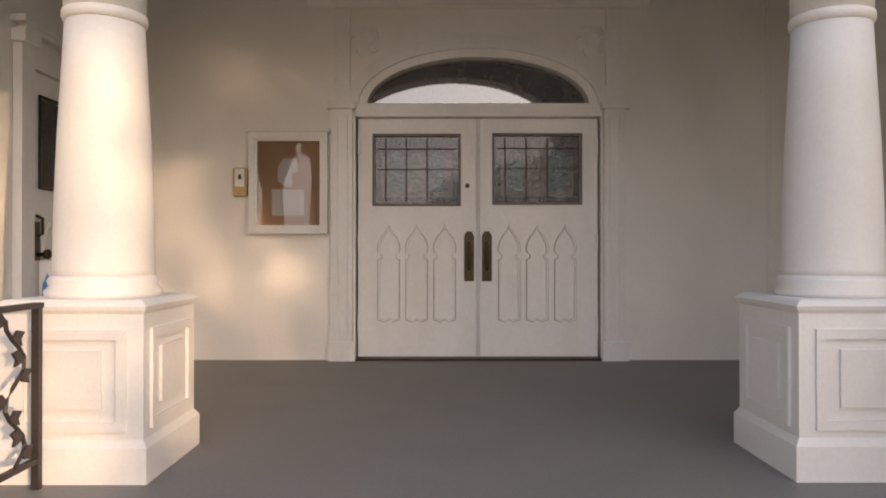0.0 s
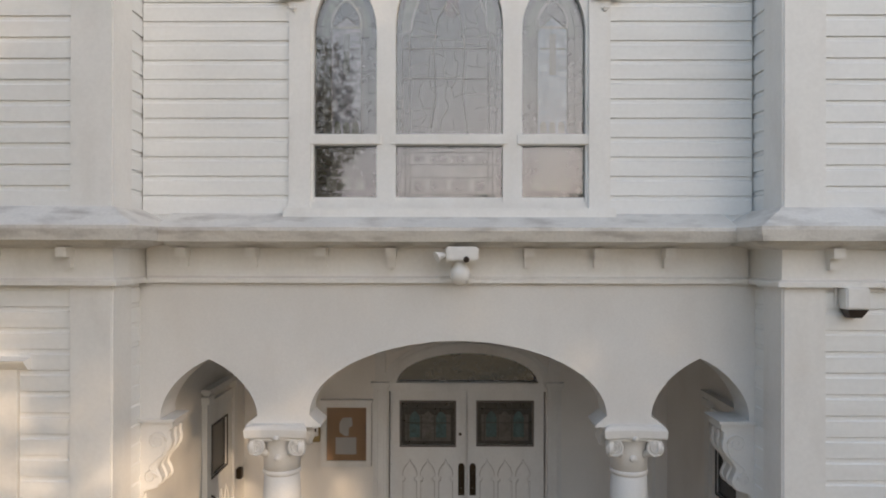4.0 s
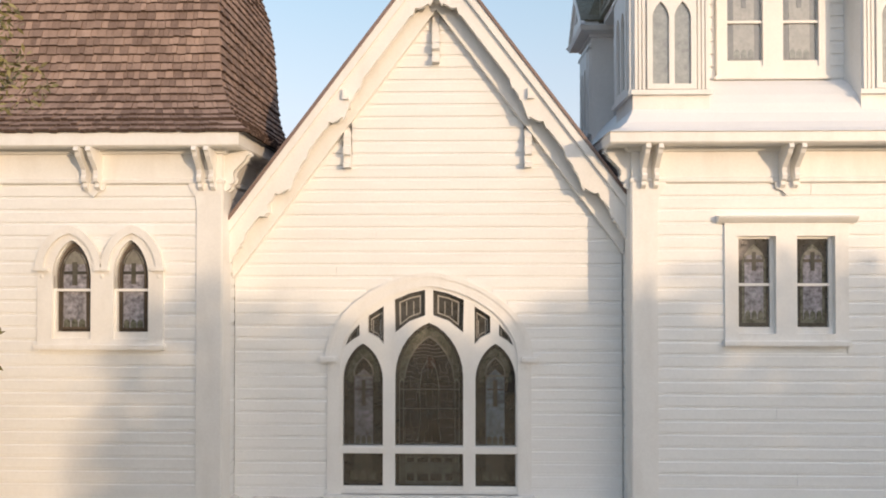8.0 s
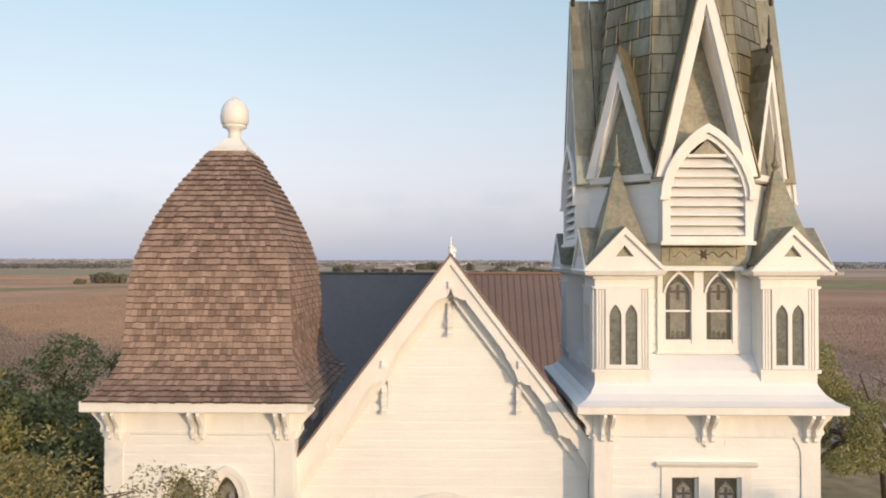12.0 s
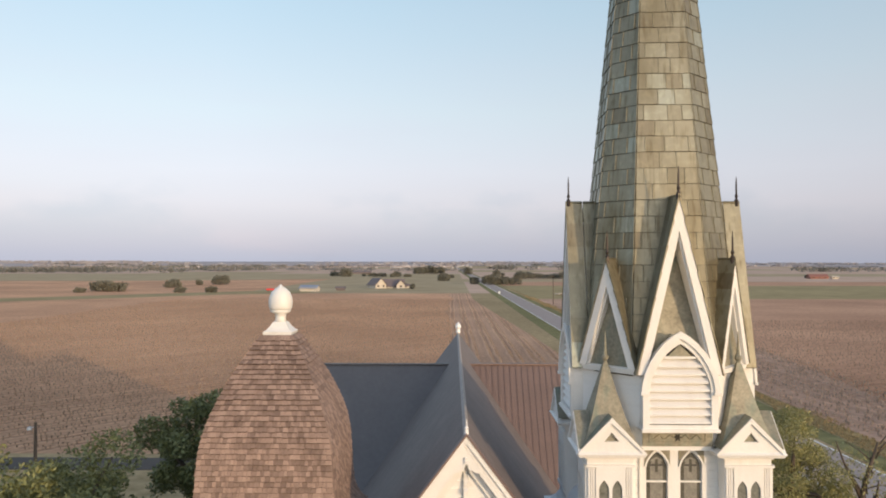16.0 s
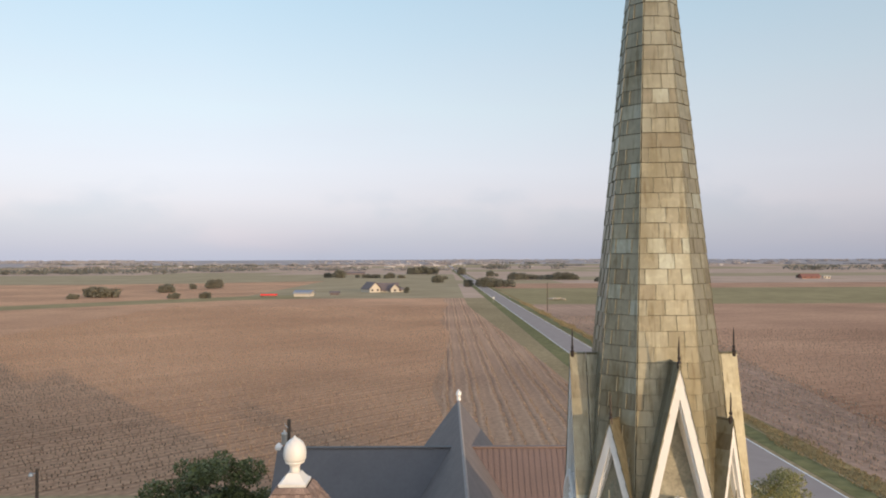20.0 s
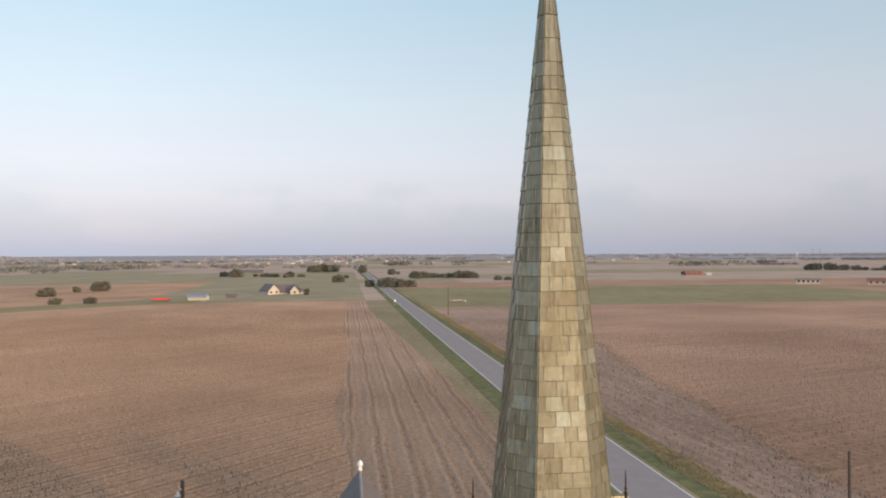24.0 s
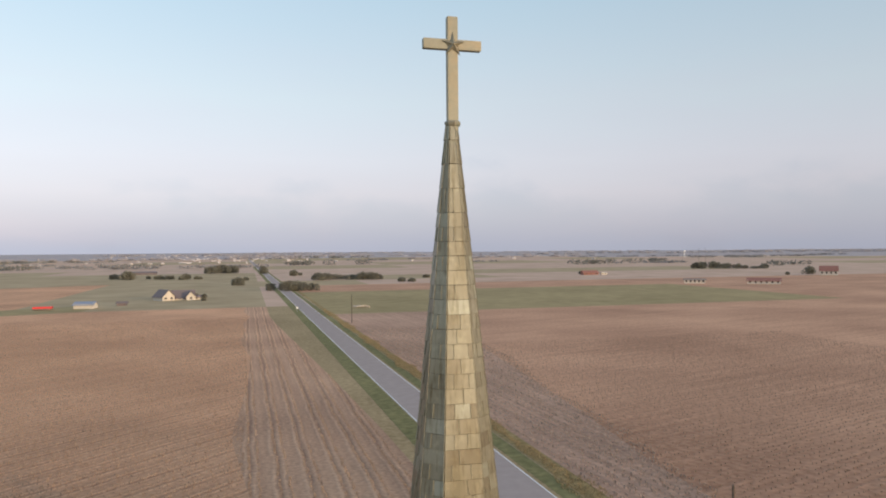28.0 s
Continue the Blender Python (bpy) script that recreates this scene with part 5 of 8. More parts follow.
z = 5.305
while z < APEX - 0.95:
    hw = arch_hole(z + 0.09)
    siding(nave, XL + 0.01, XR - 0.01, z, z + 0.1, WALL_Y, [(0.055 - hw, 0.055 + hw, 0, 20)] if hw > 0.1 and z > 5.3 else [], clip)
    z += PITCH
for s in (-1, 1):
    # flat rake board on the wall, soffit, bargeboard and roof edge
    e = XL if s < 0 else XR
    pts = [(GX, APEX - 0.1), (e, rake(e) - 0.1), (e, rake(e) - 0.8), (GX, APEX - 0.8)]
    part("rake_frieze", slab([pts], WALL_Y - 0.12, WALL_Y - 0.001), M_TRIM, nave)
    part("soffit", slab([[(GX, APEX - 0.06), (e, rake(e) - 0.06), (e, rake(e) - 0.1), (GX, APEX - 0.1)]], FRONT + 0.08, WALL_Y - 0.12), M_TRIM, nave)
    # bargeboard with lobes at the brackets
    L = abs(e - GX)
    low = []
    for c, end in ((0.06, 1.24), (1.24, 1.98), (1.98, L)):
        T = end - c
        # an ogee sweep below each bracket, a bead, a straight run, then two notches before the next bracket
        for u, w in ((0.0, 0.7), (0.03, 0.7), (0.035, 0.655), (0.07, 0.63), (0.12, 0.595), (0.17, 0.55), (0.2, 0.505), (0.22, 0.475), (0.235, 0.5), (0.26, 0.525), (0.28, 0.5), (T - 0.24, 0.5), (T - 0.225, 0.55), (T - 0.2, 0.585), (T - 0.19, 0.555), (T - 0.12, 0.565), (T - 0.1, 0.61), (T - 0.08, 0.585), (T - 0.04, 0.63)):
            low.append((GX + s * (c + u), rake(GX + s * (c + u)) - w))
    low.append((e, rake(e) - 0.62))
    low.insert(0, (GX, rake(GX) - 0.62))
    part("bargeboard", slab([[(GX, APEX - 0.06), (e, rake(e) - 0.06)] + low[::-1]], FRONT, FRONT + 0.07), M_TRIM, nave, "scalloped white bargeboard")
    part("barge_mould", slab([[(GX, APEX - 0.04), (e, rake(e) - 0.04), (e, rake(e) - 0.2), (GX, APEX - 0.2)]], FRONT - 0.05, FRONT), M_TRIM, nave)
    part("roof_edge", slab([[(GX, APEX + 0.03), (e, rake(e) + 0.03), (e, rake(e) - 0.035), (GX, APEX - 0.035)]], FRONT - 0.07, FRONT + 0.2), M_ROOF, nave, "brown metal roof edge")
    # return at the foot of the rake
    z0 = rake(e - s * 0.55) - 0.62
    foot = [(e - s * u, z0 - w) for u, w in ((0.0, 0.56), (0.08, 0.56), (0.1, 0.5), (0.16, 0.47), (0.15, 0.42), (0.18, 0.32), (0.24, 0.19), (0.32, 0.1), (0.42, 0.05), (0.5, 0.05), (0.52, 0.01), (0.55, 0.0))]
    part("rake_foot", slab([[(e, rake(e) - 0.06)] + foot + [(e - s * 0.5, rake(e - s * 0.5) - 0.1)]], FRONT + 0.005, WALL_Y - 0.05), M_TRIM, nave, "lobed foot of the bargeboard")


def gable_bracket(x, z):
    """A hanging bracket between wall and bargeboard, with its tie end."""
    w = 0.05
    y = WALL_Y
    part("gable_bracket", extrude_x([(y - 0.02, z + 0.05), (FRONT + 0.07, z + 0.05), (FRONT + 0.07, z - 0.06), (FRONT + 0.2, z - 0.12), (FRONT + 0.33, z - 0.26), (y - 0.13, z - 0.5), (y - 0.12, z - 0.62), (y - 0.17, z - 0.66), (y - 0.17, z - 0.74), (y - 0.1, z - 0.76), (y - 0.1, z - 0.84), (y - 0.16, z - 0.86), (y - 0.16, z - 0.92), (y - 0.02, z - 0.92)], x - w, x + w), M_TRIM, nave)
    part("tie_end", boxes((x - 0.03, x + 0.06, FRONT - 0.06, FRONT, z - 0.02, z + 0.03), (x - 0.03, x + 0.0, FRONT - 0.06, FRONT, z + 0.03, z + 0.12)), M_TRIM, nave)


gable_bracket(GX - 0.01, 12.28)
gable_bracket(GX - 1.24, 10.82)
gable_bracket(GX + 1.27, 10.82)

# roofs: nave along y, crossing along x
EX = 5.3
for s in (-1, 1):
    e = GX + s * EX
    for y0, y1, x_in in ((FRONT - 0.04, 5.2, XL + 0.02 if s < 0 else XR - 0.02), (5.2, 25.2, e)):
        part("roof_slope", slab([[(GX, APEX), (x_in, rake(x_in)), (x_in, rake(x_in) - 0.07), (GX, APEX - 0.07)]], y0, y1), M_ROOF_DARK, nave, "steep dark grey-brown roof slope")
part("ridge_cap", slab([[(GX - 0.07, APEX - 0.06), (GX, APEX + 0.035), (GX + 0.07, APEX - 0.06), (GX, APEX - 0.02)]], FRONT + 0.1, 25.1), M_RIDGE, nave, "dull metal ridge capping")
part("ridge_finial", lathe([(0.05, APEX), (0.04, APEX + 0.1), (0.05, APEX + 0.13), (0.018, APEX + 0.18), (0.01, APEX + 0.32), (0.0, APEX + 0.33)], GX, FRONT + 0.05, 8), M_WMETAL, nave)
part("ridge_finial", lathe([(0.12, APEX), (0.1, APEX + 0.2), (0.16, APEX + 0.3), (0.13, APEX + 0.45), (0.03, APEX + 0.55), (0.0, APEX + 0.6)], GX, 25.0, 8), M_WMETAL, nave)
TZ, TYC, TSL = 12.3, 17.7, 1.2
for s in (-1, 1):
    yy = TYC + s * 5.0
    for x0, x1, m, lab in ((-7.9, GX, M_SLATE, "smooth dark grey metal roof slope"), (GX, 7.2, M_ROOF, "brown standing-seam metal roof slope")):
        part("cross_roof", slab([[(TYC, TZ), (yy, TZ - 5.0 * TSL), (yy, TZ - 5.0 * TSL - 0.08), (TYC, TZ - 0.08)]], x0, x1, "x"), m, nave, lab)
    bm = bmesh.new()
    for i in range(28):
        x = GX + 0.15 + i * 0.25
        slab([[(TYC + s * 0.02, TZ + 0.025), (yy, TZ - 5.0 * TSL + 0.025), (yy, TZ - 5.0 * TSL), (TYC + s * 0.02, TZ)]], x - 0.014, x + 0.014, "x", bm)
    tagged(part("seams", bm, M_ROOF, nave), kind="stuff")
part("cross_ridge", boxes((-7.9, GX - 0.1, TYC - 0.1, TYC + 0.1, TZ - 0.04, TZ + 0.02)), M_SLATE, nave)
part("cross_ridge", boxes((GX + 0.1, 7.2, TYC - 0.1, TYC + 0.1, TZ - 0.04, TZ + 0.03)), M_ROOF, nave)
part("ridge_end", loft([square(-7.86, TYC, z, h) for h, z in ((0.1, TZ - 0.1), (0.14, TZ + 0.02), (0.1, TZ + 0.12), (0.03, TZ + 0.2))]), M_WMETAL, nave, "white ornament at the roof's end")
part("walls", boxes((GX - 5.0, GX + 5.0, 6.25, 25.0, -0.1, APEX - SLOPE * 5.1), (-7.6, 6.9, 13.0, 22.4, -0.1, TZ - 4.75 * TSL)), M_SIDING, nave)
for y in (6.3, 24.8):
    part("gable_wall", slab([[(GX - 5.0, 6.0), (GX, APEX - 0.1), (GX + 5.0, 6.0)]], y, y + 0.15), M_SIDING, nave)
for x in (-7.55, 6.7):
    part("gable_wall", slab([[(TYC - 4.7, 6.4), (TYC, TZ - 0.1), (TYC + 4.7, 6.4)]], x, x + 0.15, "x"), M_SIDING, nave)

# big window over the porch
WX = 0.055
big = part("window", slab([[(WX - 1.42, 5.3)] + arch(WX - 1.42, WX + 1.42, 7.25, 8.42, 0.12, 28) + [(WX + 1.42, 5.3)], [(WX - 1.23, 5.36)] + arch(WX - 1.23, WX + 1.23, 7.25, 8.25, 0.12, 28) + [(WX + 1.23, 5.36)]], WALL_Y - 0.05, WALL_Y + 0.02), M_TRIM, nave, "large white arched stained-glass window")
flip = lambda pts: [(2 * WX - x, z) for x, z in pts][::-1]
l1 = [(-1.12, 7.42), (-1.06, 7.56), (-0.92, 7.72), (-0.92, 7.56), (-1.02, 7.5)]
l2 = [(-0.8, 7.83), (-0.58, 7.97), (-0.58, 7.44), (-0.66, 7.53), (-0.8, 7.6)]
l3 = [(-0.43, 8.06), (-0.22, 8.15), (0.0, 8.2), (0.0, 7.84), (-0.22, 7.76), (-0.42, 7.6)]
lights = [lancet(-1.15, -0.59, 6.02, 6.95, 7.45, 0.25), lancet(-0.42, 0.53, 6.02, 7.0, 7.74, 0.2), lancet(0.7, 1.26, 6.02, 6.95, 7.45, 0.25)]
lower = [rect(-1.15, -0.59, 5.42, 5.92), rect(-0.42, 0.53, 5.42, 5.92), rect(0.7, 1.26, 5.42, 5.92)]
tops = [l1, l2, l3, flip(l1), flip(l2), flip(l3)]
part("tracery", slab([[(WX - 1.23, 5.36)] + arch(WX - 1.23, WX + 1.23, 7.25, 8.25, 0.12, 28) + [(WX + 1.23, 5.36)]] + lights + lower + tops, WALL_Y - 0.02, WALL_Y + 0.07), M_TRIM, big)
outer, inner = arch(WX - 1.45, WX + 1.45, 7.25, 8.45, 0.12, 28), arch(WX - 1.38, WX + 1.38, 7.25, 8.385, 0.12, 28)
part("hood_mould", slab([outer + inner[::-1]], WALL_Y - 0.062, WALL_Y - 0.05), M_TRIM, big)
for s in (-1, 1):
    part("impost", soft_box(WX + s * 1.4 - 0.12, WX + s * 1.4 + 0.12, WALL_Y - 0.11, WALL_Y - 0.04, 7.2, 7.27, 0.008), M_TRIM, big)
    part("drop", soft_box(WX + s * 1.37 - 0.03, WX + s * 1.37 + 0.03, WALL_Y - 0.08, WALL_Y - 0.05, 7.1, 7.16, 0.02), M_TRIM, big)
for x0, x1 in ((-1.15, -0.59), (-0.42, 0.53), (0.7, 1.26)):
    part("transom", boxes((x0 - 0.04, x1 + 0.04, WALL_Y - 0.04, WALL_Y + 0.0, 5.93, 6.01)), M_TRIM, big)
part("sill", soft_box(WX - 1.46, WX + 1.46, WALL_Y - 0.12, WALL_Y, 5.27, 5.36, 0.01), M_TRIM, big)
gy = WALL_Y + 0.075


def came_line(bm, pts, w=0.005):
    for p, q in zip(pts, pts[1:]):
        tube([(p[0], gy - 0.01, p[1]), (q[0], gy - 0.01, q[1])], w, 4, bm)


def side_light(x0, x1, glass):
    """A narrow light: dark bordered ground, a pale strip under a pointed head, and a small cross on it."""
    c = (x0 + x1) / 2
    part("pane", slab([lancet(x0 - 0.02, x1 + 0.02, 6.0, 6.95, 7.47, 0.25)], gy, gy + 0.02), M_GDARK, big)
    part("pane", slab([lancet(x0 + 0.05, x1 - 0.05, 6.9, 6.95, 7.38, 0.25) , lancet(c - 0.15, c + 0.15, 6.92, 7.04, 7.27, 0.4)], gy - 0.003, gy), M_GGREEN, big)
    part("pane", slab([[(c - 0.13, 6.03), (c - 0.13, 6.97), (c, 7.08), (c + 0.13, 6.97), (c + 0.13, 6.03)]], gy - 0.004, gy), glass, big)
    part("pane", slab([[(c + 0.055 * math.cos(t * 0.785), 7.16 + 0.06 * math.sin(t * 0.785)) for t in range(8)]], gy - 0.005, gy), M_GRED, big)
    part("came", slab([lancet(c - 0.145, c + 0.145, 6.98, 7.04, 7.26, 0.4), lancet(c - 0.122, c + 0.122, 7.0, 7.04, 7.23, 0.4)], gy - 0.012, gy - 0.002), M_GPALE, big)
    bm = bmesh.new()
    for s in (-1, 1):
        came_line(bm, [(c + s * 0.2, 6.03), (c + s * 0.2, 7.0), (c + s * 0.16, 7.16)], 0.0025)
        came_line(bm, [(c + s * 0.135, 6.03), (c + s * 0.135, 6.97), (c, 7.09)], 0.004)
        for k in range(5):
            z = 6.1 + k * 0.2
            came_line(bm, [(c + s * 0.135, z), (c + s * 0.2, z)], 0.002)
            came_line(bm, [(c + s * 0.2, z + 0.1), (c + s * 0.27, z + 0.1)], 0.003)
    part("came", bm, M_CAME, big)
    part("cross", boxes((c - 0.016, c + 0.02, gy - 0.009, gy - 0.003, 6.62, 6.93), (c - 0.11, c + 0.11, gy - 0.009, gy - 0.003, 6.79, 6.808)), M_CAME, big, "small dark leaded cross")
    part("cross", boxes((c - 0.03, c + 0.03, gy - 0.011, gy - 0.009, 6.56, 6.93)), M_GMUTE, big)
    for k in range(3):
        u = c - 0.12 + k * 0.08
        part("pane", slab([lancet(u + 0.008, u + 0.072, 6.03, 6.1, 6.15, 0.2, 6)], gy - 0.008, gy - 0.004), M_GGREEN, big)


side_light(-1.15, -0.59, M_GLILAC)
side_light(0.7, 1.26, M_GBLUE)
# middle light: mottled green border, pale pointed arch, a robed shape among irregular leaded pieces
part("pane", slab([lancet(-0.44, 0.55, 6.0, 7.0, 7.76, 0.2)], gy, gy + 0.02), M_GDARK, big)
part("pane", slab([lancet(-0.37, 0.48, 6.9, 7.0, 7.67, 0.2), lancet(-0.29, 0.4, 6.92, 7.0, 7.54, 0.3)], gy - 0.004, gy), M_GGREEN, big)
part("pane", slab([lancet(-0.285, 0.395, 6.06, 7.0, 7.53, 0.3)], gy - 0.002, gy), M_GRED, big)
part("came", slab([arch(-0.3, 0.41, 6.95, 7.56, 0.3) + arch(-0.278, 0.388, 6.95, 7.525, 0.3)[::-1]], gy - 0.012, gy - 0.002), M_GPALE, big, "pale pointed arch in the glass")
bm = bmesh.new()
grid = {}
for i in range(8):
    for j in range(13):
        grid[i, j] = (-0.28 + 0.67 * i / 7 + (rng.uniform(-0.04, 0.04) if 0 < i < 7 else 0), 6.08 + 1.16 * j / 12 + rng.uniform(-0.035, 0.035))
for (i, j), p in grid.items():
    for n in ((i + 1, j), (i, j + 1)):
        if n in grid and rng.random() < (0.5 if n[1] == j else 0.5):
            q = grid[n]
            m = ((p[0] + q[0]) / 2 + rng.uniform(-0.015, 0.015), (p[1] + q[1]) / 2 + rng.uniform(-0.015, 0.015))
            came_line(bm, [p, m, q], 0.0022)
for k in range(4):
    z, w = 7.27 + 0.05 * k, 0.27 - 0.05 * k
    came_line(bm, [(0.055 - w, z), (0.055 - w * 0.3, z + 0.015), (0.055 + w * 0.4, z - 0.012), (0.055 + w, z + 0.01)], 0.003)
for s in (-1, 1):
    came_line(bm, [(0.055 + s * 0.02, 7.2), (0.055 + s * 0.1, 7.08), (0.055 + s * 0.14, 6.8), (0.055 + s * 0.12, 6.4), (0.055 + s * 0.16, 6.08)], 0.005)
    came_line(bm, [(0.055 + s * 0.36, 6.05), (0.055 + s * 0.36, 6.95)], 0.004)
    came_line(bm, [(0.055 + s * 0.42, 6.05), (0.055 + s * 0.42, 6.9), (0.055 + s * 0.38, 6.95), (0.055 + s * 0.35, 6.9)], 0.004)
for z in (6.53, 6.8):
    came_line(bm, [(-0.36, z), (0.47, z)], 0.005)
part("came", bm, M_LEADPALE, big)
part("pane", slab([[(0.075 - 0.07, 7.1), (0.075 - 0.045, 7.24), (0.075 + 0.02, 7.26), (0.075 + 0.06, 7.22), (0.075 + 0.08, 7.12), (0.1, 7.08)]], gy - 0.006, gy - 0.002), mat("glass_brick", (0.1, 0.055, 0.045), 0.12, vary=0.3, bump=0.1, coat=1.0), big)
part("pane", slab([[(-0.07, 6.08), (-0.05, 6.5), (-0.06, 6.85), (0.0, 7.06), (0.1, 7.06), (0.18, 6.85), (0.16, 6.5), (0.2, 6.08)]], gy - 0.006, gy - 0.002), mat("glass_umber", (0.03, 0.025, 0.022), 0.12, vary=0.4, scale=9, bump=0.1, coat=1.0), big)
for lp in lower:
    x0, x1 = lp[0][0], lp[2][0]
    part("pane", boxes((x0 - 0.02, x1 + 0.02, gy, gy + 0.02, 5.4, 5.94)), M_GDARK, big)
    if x1 - x0 > 0.7:
        part("pane", boxes((x0 + 0.05, x1 - 0.05, gy - 0.004, gy, 5.47, 5.9)), M_GSTONE, big, "pale grey-green glass")
        for z0 in (5.52, 5.78):
            for u0, u1 in ((0.16, 0.26), (0.31, 0.46), (0.49, 0.65), (0.7, 0.8)):
                part("pane", boxes((x0 + u0, x0 + u1, gy - 0.008, gy - 0.004, z0, z0 + (0.1 if z0 < 5.6 else 0.06))), M_GDARK, big)
        bm = bmesh.new()
        for u in (0.085, 0.125, 0.825, 0.865):
            came_line(bm, [(x0 + u, 5.44), (x0 + u, 5.91)], 0.004)
        for z in (5.49, 5.64, 5.76, 5.87):
            came_line(bm, [(x0 + 0.05, z), (x1 - 0.05, z)], 0.003)
        part("came", bm, M_CAME, big)
    else:
        part("pane", boxes((x0 + 0.15, x1 - 0.15, gy - 0.004, gy, 5.52, 5.92)), M_GMUTE, big)
        for k in range(3):
            u = x0 + 0.1 + k * 0.13
            part("pane", slab([lancet(u, u + 0.09, 5.53, 5.6, 5.66, 0.2, 6)], gy - 0.008, gy - 0.004), M_GGREEN, big)
for lp in tops:
    part("pane", slab([[(x + (x - sum(p[0] for p in lp) / len(lp)) * 0.1, z + (z - sum(p[1] for p in lp) / len(lp)) * 0.1) for x, z in lp]], gy, gy + 0.02), M_GDARK, big)
    c = (sum(p[0] for p in lp) / len(lp), sum(p[1] for p in lp) / len(lp))
    if len(lp) > 4:
        part("came", slab([[(c[0] + (x - c[0]) * 0.72, c[1] + (z - c[1]) * 0.72) for x, z in lp], [(c[0] + (x - c[0]) * 0.62, c[1] + (z - c[1]) * 0.62) for x, z in lp]], gy - 0.006, gy), M_LEADPALE, big)
        for k in (-1, 1):
            part("came", boxes((c[0] + k * 0.05 - 0.006, c[0] + k * 0.05 + 0.006, gy - 0.006, gy, c[1] - 0.1, c[1] + 0.1)), M_LEADPALE, big)

# clear storm glazing in front of the leaded lights
for lp in lights + lower:
    if lp in lower:
        part("sash_rail", boxes((lp[0][0], lp[2][0], WALL_Y + 0.01, WALL_Y + 0.03, 5.42, 5.46)), M_TRIM, big)
    pane = part("storm_pane", slab([lp], WALL_Y + 0.035, WALL_Y + 0.039), M_STORM, big, "clear outer storm glazing")
    pane.visible_shadow = False

# ledge and frieze between the towers
LP = [(WALL_Y, 5.0), (WALL_Y - 0.2, 5.03), (WALL_Y - 0.26, 5.055), (WALL_Y - 0.38, 5.06), (WALL_Y - 0.42, 5.15), (WALL_Y - 0.42, 5.18), (WALL_Y, 5.32)]
part("ledge", extrude_x(LP, -2.4, 2.46), M_LEDGE, nave, "weathered white moulded ledge")
part("frieze", extrude_x([(WALL_Y, 4.7), (WALL_Y - 0.09, 4.7), (WALL_Y - 0.09, 4.74), (WALL_Y - 0.04, 4.76), (WALL_Y - 0.04, 5.03), (WALL_Y, 5.03)], -2.62, 2.68), M_TRIM, nave)
blocks(nave, [-2.28, -1.67, -1.06, -0.45, 0.75, 1.36, 1.97], WALL_Y - 0.04)

# ---- porch ----
PF = 1.1                    # porch floor
AF, AB = 2.94, 3.28         # arcade wall: front and back
SA = 3.5                    # springing of the arches
left_arch = arch(-2.5, -1.64, SA + 0.02, 4.02, 0.35, 20)
mid_arch = arch(-1.18, 1.45, SA + 0.03, 4.19, 0.02, 32)
right_arch = arch(1.84, 2.7, SA + 0.03, 4.04, 0.35, 20)
prof = [(-2.8, 4.72), (-2.8, SA - 0.03), (-2.5, SA - 0.03)] + left_arch + [(-1.74, SA - 0.06), (-1.74, SA - 0.08), (-1.08, SA - 0.08), (-1.08, SA - 0.06)] + mid_arch + [(1.35, SA - 0.05), (1.35, SA - 0.07), (1.95, SA - 0.07), (1.95, SA - 0.05)] + right_arch + [(2.7, SA - 0.03), (2.95, SA - 0.03), (2.95, 4.72)]
arcade = part("wall_arcade", slab([prof], AF, AB), M_STUCCO)
tagged(arcade, "smooth white arcade wall with three moorish arches", "wall", kind="structure")

WLX, WRX, BY, CZ = -2.64, 2.92, 6.05, 4.32
tagged(part("floor_porch", boxes((WLX - 0.2, WRX + 0.2, 2.42, BY + 0.2, 0.9, PF)), M_FLOOR), "dark grey painted porch floor", "floor", kind="structure")
tagged(part("ceiling_porch", boxes((WLX - 0.2, WRX + 0.2, AB, BY + 0.2, CZ, CZ + 0.1)), M_CEIL), "blue-grey painted porch ceiling", "ceiling", kind="structure")
DXC = 0.295
door_hole = [(DXC - 1.03, PF)] + [(DXC - 1.03, 3.2)] + arch(DXC - 0.93, DXC + 0.93, 3.24, 3.64, 0, 24) + [(DXC + 1.03, 3.2), (DXC + 1.03, PF)]
tagged(part("wall_porch_back", slab([[(WLX - 0.2, 0.8), (WLX - 0.2, CZ), (WRX + 0.2, CZ), (WRX + 0.2, 0.8)], door_hole], BY, BY + 0.2), M_WALLIN), "cream painted porch back wall with the doorway", "wall", kind="structure")
tagged(part("wall_porch_west", slab([rect(AB - 0.3, BY, 0.8, CZ)], WLX - 0.15, WLX, "x"), M_WALLIN), "cream painted porch side wall catching low sun", "wall", kind="structure")
tagged(part("wall_porch_east", slab([rect(AB - 0.3, BY, 0.8, CZ)], WRX, WRX + 0.15, "x"), M_WALLIN), "shaded cream painted porch side wall", "wall", kind="structure")
tagged(part("wall_porch_stub", boxes((2.72, WRX, AF + 0.05, AB, 0.8, 4.3)), M_STUCCO), "white plaster return beside the arch", "wall", kind="structure")


